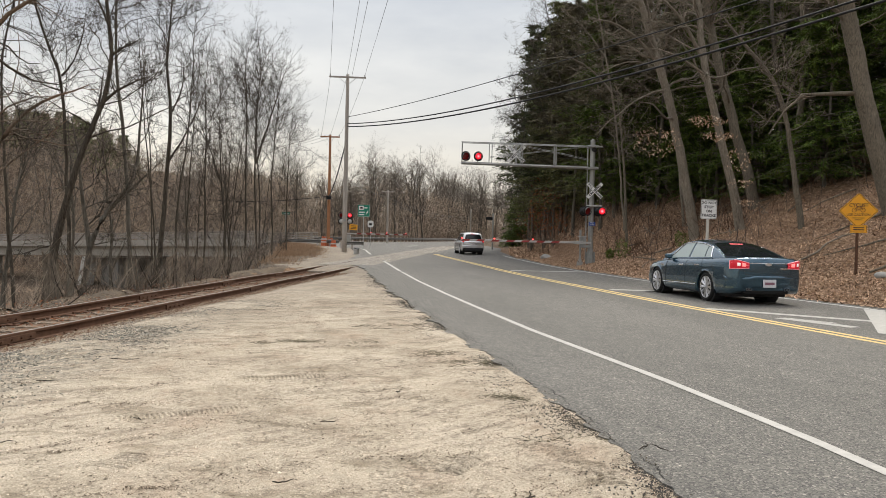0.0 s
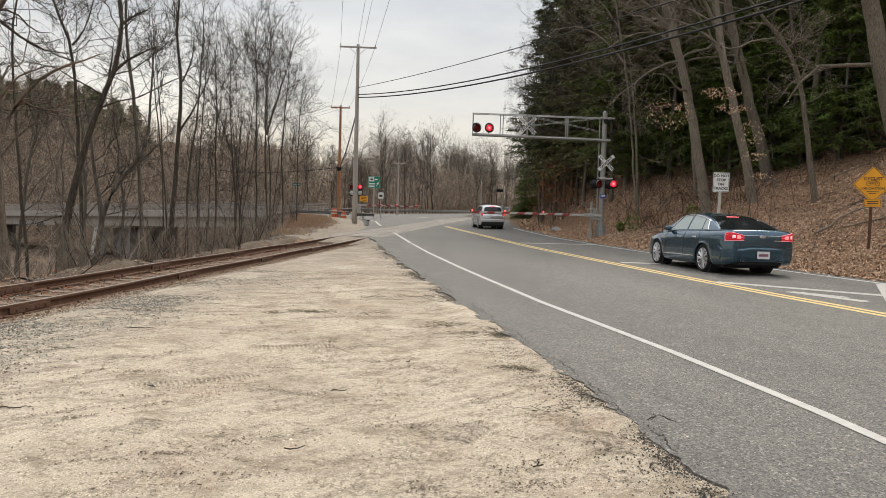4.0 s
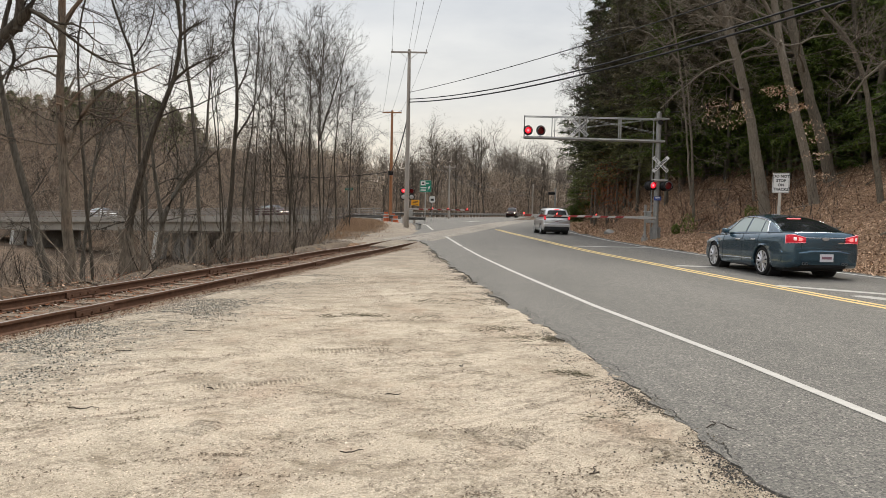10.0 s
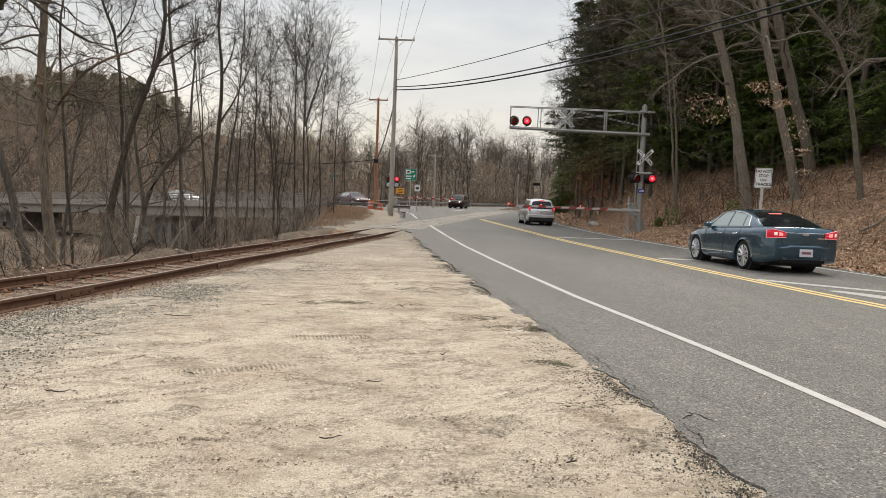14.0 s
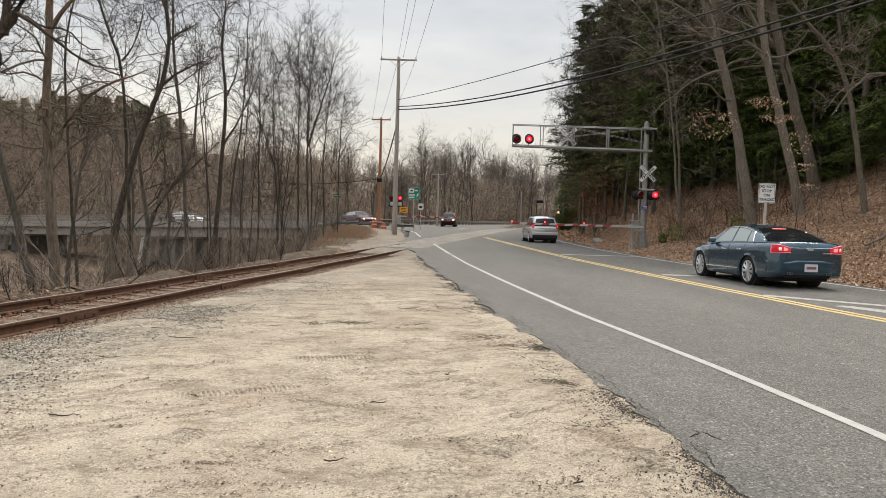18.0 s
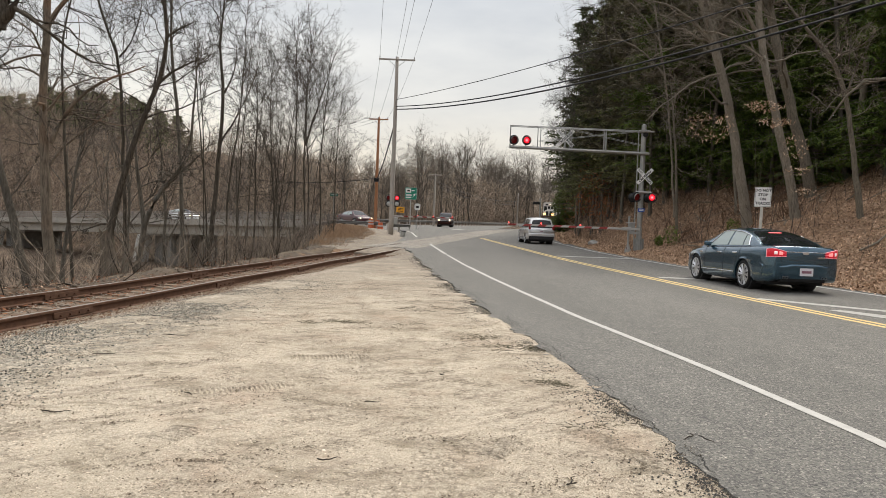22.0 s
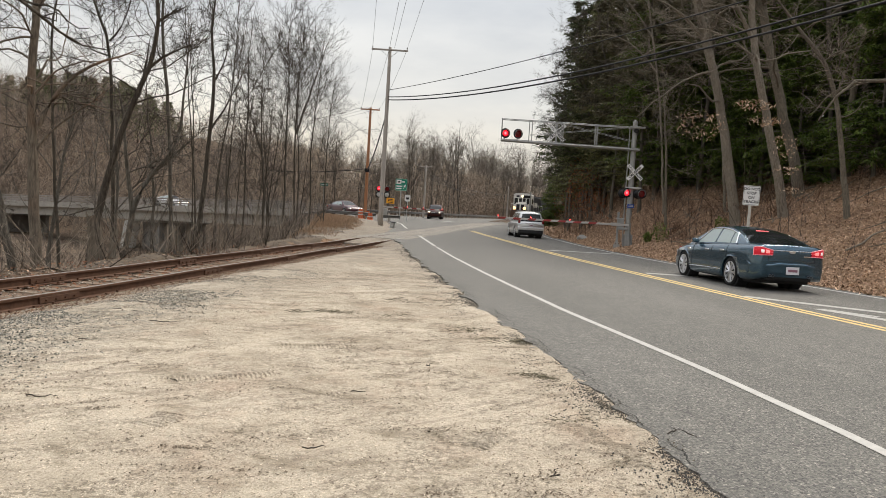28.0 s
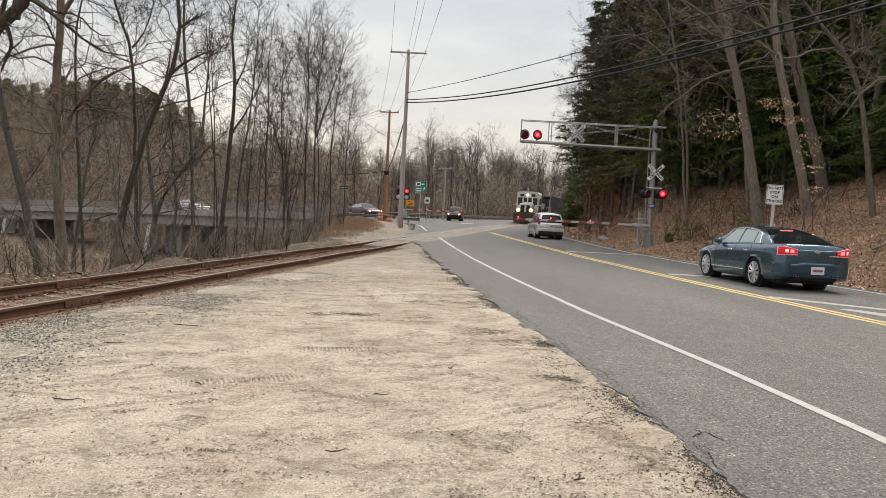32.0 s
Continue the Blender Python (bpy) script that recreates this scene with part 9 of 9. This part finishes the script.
def train_at(y, back=0.0):
    """The nose at y on the track."""
    x, xb = float(TRACK(y)), float(TRACK(y + 14))
    d = Vector((x - xb, -14.0, 0)).normalized()
    return pose(x, y, rail_z(y), 0, 0, math.degrees(math.atan2(-d.x, d.y)) - 4.0) @ pose(0, -back, 0)


def motions():
    # sedan rolls up a little and waits
    h = 4.4
    dx, dy = -math.sin(radians(h)), math.cos(radians(h))
    cx, cy = 8.99, 20.84
    walk(sedan, [(t, car_at(cx + dx * d, cy + dy * d, h)) for t, d in ((0, -0.75), (0.5, -0.5), (1.0, -0.28), (1.6, -0.1), (2.4, 0.0), (9, 0.0), (32, 0.0))])
    # silver SUV backs away from the rails
    walk(silver, [(t, car_at(x, y, hd)) for t, x, y, hd in ((0, 7.32, 64.8, 3), (1, 7.35, 64.2, 3), (3, 7.41, 61.2, 2.5), (6, 7.51, 57.0, 2), (8, 7.57, 55.2, 2), (9, 7.60, 54.7, 2), (11, 7.63, 54.4, 2), (32, 7.63, 54.4, 2))])
    # dark SUV comes round the bend and stops
    walk(dark, [(t, car_at(x, y, hd)) for t, x, y, hd in ((0, 40, 222, 154), (4, 29.5, 199, 157), (7, 21, 176, 163), (9, 16.0, 158, 167), (10, 12.43, 140, 169), (11, 9.36, 124.5, 168), (12, 7.05, 114.5, 167), (13, 5.36, 107, 166), (13.5, 4.55, 104, 165), (14.5, 3.33, 100.4, 166), (15.5, 2.4, 98.8, 171), (16.5, 2.05, 98.4, 175), (32, 2.05, 98.4, 175))])
    # the silver SUV's brake lights go out: the bulbs draw back into their lamps
    for ob in BRAKES:
        if ob.parent is silver or ob.parent.parent is silver:
            rest = ob.matrix_basis.copy()
            away = rest @ pose(0, 0.12, -0.03 if ob.parent is silver else 0)
            walk(ob, [(0, rest), (19.3, rest), (19.4, away), (32, away)])
    # traffic on the bridge
    def off_bridge(s):
        """Leaves the bridge in a bend to the right."""
        k = float(smooth(16, -2, s))
        return Matrix.Translation((1.4 * k, -0.4 * k, -0.12 * k)) @ bridge_at(s, 1.8) @ pose(0, 0, 0, 0, 0, -21 * k)

    walk(maroon, [(t, off_bridge(s)) for t, s in ((0, 190), (6, 65.3), (6.5, 55.2), (7, 45.7), (7.5, 37.6), (8, 31.5), (8.5, 25.7), (10, 12), (11, 5.6), (12, 2.2), (13, -0.4), (14, -1.7), (15, -2.0), (32, -2.0))])
    walk(white_car, [(t, bridge_at(s, 1.8)) for t, s in ((0, 262), (8, 88), (9, 66.5), (9.5, 56.6), (10, 48.0), (10.5, 40.6), (11, 34.4), (11.5, 30.6), (12, 27.8), (12.5, 26.4), (13.2, 25.8), (32, 25.8))])
    # the train draws near
    for ob, back in ((loco, 0.0), (wagon, 18.4)):
        walk(ob, [(t, train_at(y, back)) for t, y in ((0, 285), (8, 240), (16, 193), (20, 169), (23, 152), (25, 141), (27.5, 127), (29, 118), (31, 106), (32, 99.5))])
    # the red lamps take turns
    period, first, share = 1.289, 1.05, 0.69
    for ob, phase in MOVING:
        rest = ob.matrix_basis.copy()
        away = rest @ pose(0, 0.11, 0)
        rows, t = [], first - period + (0.0 if phase == 1 else share)
        lasts = share if phase == 1 else period - share
        while t > 0:
            t -= period
        marks = []
        while t < 33:
            marks += [(t, True), (t + lasts, False)]
            t += period
        state = [on for m, on in marks if m <= 0][-1] if any(m <= 0 for m, _ in marks) else False
        rows.append((0, rest if state else away))
        for m, on in marks:
            if 0.12 < m < 31.99:
                rows += [(m - 0.034, away if on else rest), (m, rest if on else away)]
                state = on
        rows.append((32, rest if state else away))
        walk(ob, rows)



# ---------------------------------------------------------------- small things on the ground
def leaf_litter():
    rng = np.random.default_rng(17)
    n = 185000
    y = 10 + 50 * rng.uniform(0, 1, n) ** 1.3
    u = rng.uniform(0, 1, n) ** 1.4
    x = HILL_FOOT(y) - 0.2 + u * 14.5
    keep = ~((np.abs(x - 11.1) < 0.3) & (np.abs(y - 40) < 0.3))
    x, y = x[keep], y[keep]
    z = terrain(x, y) + 0.025
    scatter_mesh("fallen_leaves", np.stack([x, y, z], -1), rng.uniform(0.016, 0.044, len(x)), DEAD_LEAF, "leaf", 1, False, "brown curled fallen leaves on the bank", "leaves")
    m = 15000
    y = rng.uniform(55, 105, m)
    x = HILL_FOOT(y) - 0.9 + rng.uniform(0, 1, m) ** 1.5 * 12
    scatter_mesh("fallen_leaves", np.stack([x, y, terrain(x, y) + 0.04], -1), rng.uniform(0.06, 0.12, m), DEAD_LEAF, "leaf", 6, False, "brown fallen leaves on the far bank", "leaves")
    m = 5000
    y = rng.uniform(8, 62, m)
    x = HILL_FOOT(y) - np.abs(rng.normal(0, 0.17, m))
    scatter_mesh("fallen_leaves", np.stack([x, y, rise(y) + 0.035], -1), rng.uniform(0.04, 0.09, m), DEAD_LEAF, "leaf", 2, True, "brown fallen leaves along the road's edge", "leaves")
    m = 6000
    y = rng.uniform(3, 36, m)
    x = TRACK(y) + np.where(rng.uniform(0, 1, m) < 0.45, rng.uniform(-3.0, -0.9, m), rng.uniform(-0.9, 0.9, m))
    scatter_mesh("fallen_leaves", np.stack([x, y, np.full(m, -0.165)], -1), rng.uniform(0.02, 0.045, m), RUSSET_LEAF, "leaf", 3, True, "rusty fallen leaves between the rails", "leaves")
    m = 14000
    y = rng.uniform(10, 80, m)
    x = DROP(y) - 0.2 - np.abs(rng.normal(0, 5, m))
    keep = (rng.uniform(0, 1, m) < 0.25) | (y < 22) | (x < DROP(y) - 4)
    x, y = x[keep], y[keep]
    m = len(x)
    scatter_mesh("fallen_leaves", np.stack([x, y, terrain(x, y) + 0.03], -1), rng.uniform(0.02, 0.05, m), DEAD_LEAF, "leaf", 4, True, "brown fallen leaves on the river bank", "leaves")


def grass(name, spots, h0, h1, material, label, seed, blades=9, spread=0.10, lean=0.45, up=1.0):
    rng = np.random.default_rng(seed)
    s = np.repeat(np.asarray(spots, float), blades, axis=0)
    n = len(s)
    A = s + np.stack([rng.normal(0, spread, n), rng.normal(0, spread, n), np.zeros(n)], -1)
    h = rng.uniform(h0, h1, n)
    tip = A + np.stack([rng.normal(0, lean, n) * h, rng.normal(0, lean, n) * h, up * h * rng.uniform(0.6, 1, n)], -1)
    v, q = cones(A, tip, np.clip(h * 0.02, 0.003, 0.02))
    return tagged(new(name, fast_mesh(name, v, q, material, False)), label, "grass", "", "stuff")


def verges():
    rng = random.Random(3)
    spots = []
    while len(spots) < 1500:
        y = rng.uniform(36, 84)
        x = float(DROP(y)) + rng.gauss(-0.3, 0.7)
        spots.append((x, y, gz(x, y)))
    while len(spots) < 4600:
        y = rng.uniform(46, 80)
        x = float(DROP(y)) + rng.uniform(-0.6, 2.8) * rng.random() ** 0.7
        spots.append((x, y, gz(x, y)))
    grass("dry_grass", spots, 0.08, 0.42, DRY_GRASS, "dry straw-coloured grass on the verge", 5, 10, 0.16)
    # dark tufts on the sandy shoulder
    spots = []
    for cx, cy, r, n in ((-1.05, 10.6, 0.15, 18), (-0.1, 10.6, 0.11, 14), (-1.5, 10.4, 0.12, 12), (1.55, 5.5, 0.25, 40), (1.2, 8.9, 0.25, 40), (0.9, 9.6, 0.3, 30), (1.35, 7.0, 0.2, 30), (0.2, 12.5, 0.4, 30)):
        for i in range(n):
            x, y = cx + rng.gauss(0, r), cy + rng.gauss(0, r * 0.5)
            spots.append((x, y, 0.012))
    grass("flattened_tufts", spots, 0.02, 0.05, m_leaf("withered_tufts", (0.07, 0.065, 0.045), (0.22, 0.19, 0.13), 0.9), "withered tufts pressed into the sandy shoulder", 7, 12, 0.07, 0.9, 0.25)


def debris():
    """Dark crumbs of bark and humus, gathered in loose drifts on the sandy shoulder."""
    rng = np.random.default_rng(51)
    pts = []
    for i in range(520):
        cy = 2.4 + 15 * rng.uniform() ** 1.5
        cx = float(TRACK(cy)) + 1.4 + rng.uniform() * (float(PAVE_LEFT(cy)) - float(TRACK(cy)) - 1.4)
        n = int(rng.uniform(20, 130))
        a, ln, w = rng.normal(0.45, 0.5), rng.uniform(0.06, 0.40), rng.uniform(0.015, 0.06)
        u, v = rng.normal(0, ln, n), rng.normal(0, w, n)
        pts.append(np.stack([cx + u * np.cos(a) - v * np.sin(a), cy + (u * np.sin(a) + v * np.cos(a))], -1))
    y = 2.4 + 18 * rng.uniform(0, 1, 3600) ** 1.5
    pts.append(np.stack([TRACK(y) + 1.2 + rng.uniform(0, 1, 3600) * (PAVE_LEFT(y) - TRACK(y) - 1.2), y], -1))
    y = 2.4 + 18 * rng.uniform(0, 1, 1600) ** 1.5
    pts.append(np.stack([PAVE_LEFT(y) - np.abs(rng.normal(0, 0.22, 1600)), y], -1))
    pts.append(np.stack([1.72 + rng.normal(0, 0.12, 600), 4.9 + rng.normal(0, 0.9, 600)], -1))
    P = np.concatenate(pts)
    P = P[(P[:, 0] > TRACK(P[:, 1]) + 1.2) & (P[:, 0] < PAVE_LEFT(P[:, 1]) - 0.02)]
    n = len(P)
    z = sand_z(P[:, 0], P[:, 1]) + 0.006
    scatter_mesh("debris", np.concatenate([P, z[:, None]], 1), rng.uniform(0.004, 0.014, n), DEBRIS, "leaf", 61, True, "dark crumbs of bark and humus on the sandy shoulder", "debris")


def twigs_on_ground():
    rng = random.Random(8)
    spec = [(-0.55, 4.55, 0.16, 30), (1.93, 5.32, 0.26, 60), (2.0, 5.28, 0.22, 110), (-2.6, 5.4, 0.2, 10), (0.2, 7.2, 0.18, 80), (-3.2, 7.6, 0.22, 20), (-1.9, 6.1, 0.14, 140), (-2.9, 8.9, 0.3, 12), (-3.6, 9.6, 0.35, 170), (0.9, 4.3, 0.15, 70), (-0.4, 6.0, 0.12, 15)]
    for x, y, ln, a in spec:
        d = Vector((math.cos(math.radians(a)), math.sin(math.radians(a)), 0))
        pts = [Vector((x, y, 0.015)) + d * (ln * (i / 5 - 0.5)) + Vector((rng.gauss(0, 0.012), rng.gauss(0, 0.012), abs(rng.gauss(0, 0.008)))) for i in range(6)]
        v, q = tubes(np.array([pts]), np.array([[0.004, 0.005, 0.0045, 0.004, 0.003, 0.0015]]), 5)
        tagged(new("twig", fast_mesh("twig", v, q, TWIG)), "small dry twig lying on the gravel", "twig", "twigs on the shoulder")
    # fallen branches on the bank
    for i in range(80):
        y = rng.uniform(13, 52)
        x = float(HILL_FOOT(y)) + rng.uniform(1.5, 11)
        a, ln = rng.uniform(0, math.pi), rng.uniform(0.8, 3.2)
        pts = []
        for k in range(6):
            px, py = x + math.cos(a) * ln * (k / 5 - 0.5), y + math.sin(a) * ln * (k / 5 - 0.5)
            pts.append((px + rng.gauss(0, 0.04), py + rng.gauss(0, 0.04), gz(px, py) + 0.07))
        r = rng.uniform(0.010, 0.042)
        v, q = tubes(np.array([pts]), np.array([[r, r * 1.05, r * 0.9, r * 0.8, r * 0.6, r * 0.3]]), 6)
        tagged(new("fallen_branch", fast_mesh("fallen_branch", v, q, BARK_PALE if i % 3 else BARK_BROWN)), "bare fallen branch on the leaf-covered bank", "branch", "fallen branches")
    # stones by the gate and the bank
    for i, (x, y, s) in enumerate(((11.25, 51.5, 0.40), (13.6, 27.5, 0.3), (12.9, 24.0, 0.22), (14.2, 20.5, 0.2))):
        bm = bmesh.new()
        bmesh.ops.create_icosphere(bm, subdivisions=3, radius=s)
        for v in bm.verts:
            v.co *= 1 + 0.35 * noise.noise(v.co * 2.5 + Vector((i * 3.1, 0, 0)))
            v.co.z *= 0.6
        ob = new("boulder", bm_mesh(bm, "boulder", CONCRETE, True))
        ob.matrix_basis = pose(x, y, gz(x, y) + s * 0.12, 0, 0, i * 50)
        tagged(ob, "grey stone half sunk in fallen leaves", "stone", "stones")


def leafy_sprays():
    """Dead leaves still hanging on low boughs, and evergreen shrubs."""
    rng = np.random.default_rng(23)

    def spray(name, cx, cy, cz, rx, ry, rz, n, mat, size, label, category="shrub"):
        root = thing(name, pose(cx, cy, cz), label, category)
        d = rng.normal(size=(n, 3))
        d = d / np.linalg.norm(d, axis=1, keepdims=True) * rng.uniform(0.3, 1, (n, 1)) ** 0.6
        pos = d * np.array([rx, ry, rz])
        ob = scatter_mesh("leaves", pos, rng.uniform(size * 0.6, size * 1.3, n), mat, "leaf", int(rng.integers(1e6)))
        ob.parent = root
        g = gz(cx, cy) - cz
        foot = np.array([0.0, 0.0, g - 0.1])
        k = 2
        tips = pos[:k]
        A = np.repeat(foot[None], k, 0)
        M = A * 0.5 + tips * 0.5 + rng.normal(0, 0.12, (k, 3))
        for i in range(k):
            v, q = tubes(np.stack([A, M, tips], 1)[i:i + 1], np.array([[0.012, 0.008, 0.003]]), 4)
            part("stem", fast_mesh("stem", v, q, TWIG_DARK), TWIG_DARK, root)

    for x, y, z, rx, ry, rz, n in ((12.1, 33.2, 6.0, 1.25, 0.7, 0.8, 190), (13.7, 31.5, 6.7, 0.9, 0.5, 0.25, 130), (14.0, 31.0, 6.0, 0.8, 0.5, 0.2, 100), (14.9, 31.0, 5.0, 0.6, 0.4, 0.6, 70), (14.8, 30.5, 4.0, 0.6, 0.4, 0.2, 50), (15.0, 30.3, 3.2, 0.5, 0.4, 0.15, 45)):
        spray("beech_sapling", x, y, z, rx, ry, rz, int(n * 1.6), BEECH_LEAF, 0.055, "thin beech sapling with pale dead leaves", "tree")
    for x, y, z, rx, rz, n in ((12.6, 57, 3.6, 1.6, 1.8, 260), (13.4, 62, 4.0, 1.6, 2.0, 240), (12.0, 52, 2.2, 1.2, 1.2, 120), (15.5, 72, 3.5, 1.8, 2.0, 240), (11.9, 55, 3.4, 1.4, 2.0, 240), (12.9, 60, 4.6, 1.5, 2.0, 220), (12.4, 64, 2.6, 1.3, 1.6, 160)):
        spray("oak_sapling", x, y, z + gz(x, y) * 0.3, rx, rx, rz, n, RUSSET_LEAF, 0.09, "young oak with russet dead leaves", "tree")
    for x, y, s in ((12.1, 37.6, 0.55), (13.9, 34.4, 0.45), (17.0, 23.2, 0.7), (17.6, 24.2, 0.6), (11.9, 39.0, 0.3)):
        spray("evergreen_shrub", x, y, gz(x, y) + s * 0.9, s * 0.8, s * 0.8, s, 420, GREEN_SHRUB, 0.05, "small green evergreen shrub on the bank")


def tyre_prints():
    """Tread marks pressed into the sand: small patches with ridges, flush with the shoulder."""
    for cx, cy, ang, w, ln, bend in ((-1.62, 5.02, 75, 0.30, 0.42, 0.8), (1.25, 5.2, 120, 0.26, 0.7, 0.5), (-0.95, 7.9, 15, 0.26, 1.1, 0.2), (-1.6, 6.3, 25, 0.22, 1.3, 0.15), (0.55, 4.9, 60, 0.24, 0.5, 0.5), (1.45, 4.75, 100, 0.22, 0.6, 0.4)):
        n, m = int(ln / 0.007), 16
        ca, sa = math.cos(math.radians(ang)), math.sin(math.radians(ang))
        P = np.zeros((n, m, 3))
        for i in range(n):
            for j in range(m):
                u, v = (i / (n - 1) - 0.5) * ln, (j / (m - 1) - 0.5) * w
                v2 = v + bend * u * u
                x, y = cx + ca * u - sa * v2, cy + sa * u + ca * v2
                fade = min(1, (0.5 - abs(j / (m - 1) - 0.5)) * 6) * min(1, (0.5 - abs(i / (n - 1) - 0.5)) * 6)
                base = noise.noise(Vector((x * 0.5, y * 0.5, 0))) * 0.022 + noise.noise(Vector((x * 2.4, y * 2.4, 5))) * 0.010 + noise.noise(Vector((x * 9, y * 9, 9))) * 0.0045
                wave = math.sin(u * 150 + abs(v) * 30)
                tread = math.copysign(abs(wave) ** 0.5, wave) * 0.017 * (0.6 + 0.4 * noise.noise(Vector((x * 12, y * 12, 2))))
                P[i, j] = (x, y, base + 0.004 - 0.012 + fade * (0.019 + tread))
        idx = np.arange(n * m).reshape(n, m)
        q = np.stack([idx[:-1, :-1], idx[:-1, 1:], idx[1:, 1:], idx[1:, :-1]], -1).reshape(-1, 4)
        tagged(new("tyre_print", fast_mesh("tyre_print", P.reshape(-1, 3), q, GRAVEL)), "tyre tread mark pressed into the sand", "tyre print", "", "structure")


def edge_crumbs():
    """Humus, root bits and broken asphalt caught along the ragged edge of the road."""
    rng = np.random.default_rng(93)
    n = 28000
    y = -1.0 + 28 * rng.uniform(0, 1, n) ** 1.2
    patch = np.sin(y * 2.3 + 0.8) + np.sin(y * 5.1 + 2.0) + 0.7 * np.sin(y * 11.7)
    keep = rng.uniform(0, 1, n) < np.clip(0.30 + 0.28 * patch, 0.06, 1)
    y, patch = y[keep], patch[keep]
    n = len(y)
    x = PAVE_LEFT(y) - 0.035 + rng.normal(0, 1, n) * (0.035 + 0.020 * np.clip(patch, 0, 2))
    z = np.where(x < PAVE_LEFT(y) + 0.01, np.maximum(sand_z(x, y), 0.016), 0.027) + 0.004
    humus = m_leaf("dark_humus", (0.022, 0.019, 0.014), (0.13, 0.108, 0.08), 0.95)
    scatter_mesh("edge_debris", np.stack([x, y, z], -1), rng.uniform(0.004, 0.013, n) * rng.uniform(0.6, 1.3, n), humus, "leaf", 62, True, "dark humus and crumbs along the broken road edge", "debris")


def edge_cracks():
    """Dark cracks that run along the broken edge of the asphalt."""
    rng = np.random.default_rng(88)
    # flat strips on the asphalt; shade inside the cracks is put into their colour
    crack_shade = worn("crack_shadow", (0.035, 0.033, 0.03), 0.95, 0, 0.3, 20)
    for y0, ln, off in ((4.5, 0.5, 0.05), (5.3, 0.5, 0.04), (5.9, 0.6, 0.10), (6.6, 1.2, 0.05), (8.2, 1.6, 0.08), (9.8, 2.2, 0.16), (10.6, 1.8, 0.08), (12.6, 2.6, 0.12), (14.5, 3.0, 0.20), (17.5, 4.5, 0.12)):
        n = int(ln / 0.035)
        y = y0 + np.linspace(0, ln, n)
        wob = np.cumsum(rng.normal(0, 0.015, n))
        wob -= np.linspace(wob[0], wob[-1], n)
        x = PAVE_LEFT(y) + off + wob + 0.03 * np.sin(y * 2.1 + off * 20)
        w = 0.002 + 0.005 * np.abs(np.sin(np.linspace(0, math.pi, n))) * rng.uniform(0.35, 1.0, n)
        P = np.stack([np.stack([x - w, y, np.full(n, 0.0262)], -1), np.stack([x + w, y, np.full(n, 0.0262)], -1)], 1)
        k = np.arange(n - 1)[:, None] * 2
        ob = new("road_crack", fast_mesh("road_crack", P.reshape(-1, 3), k + np.array([[0, 1, 3, 2]]), crack_shade, False))
        tagged(ob, "thin dark crack in the asphalt near its edge", "crack", "", "structure")


leaf_litter()
verges()
edge_crumbs()
edge_cracks()
tyre_prints()
debris()
twigs_on_ground()
leafy_sprays()

motions()
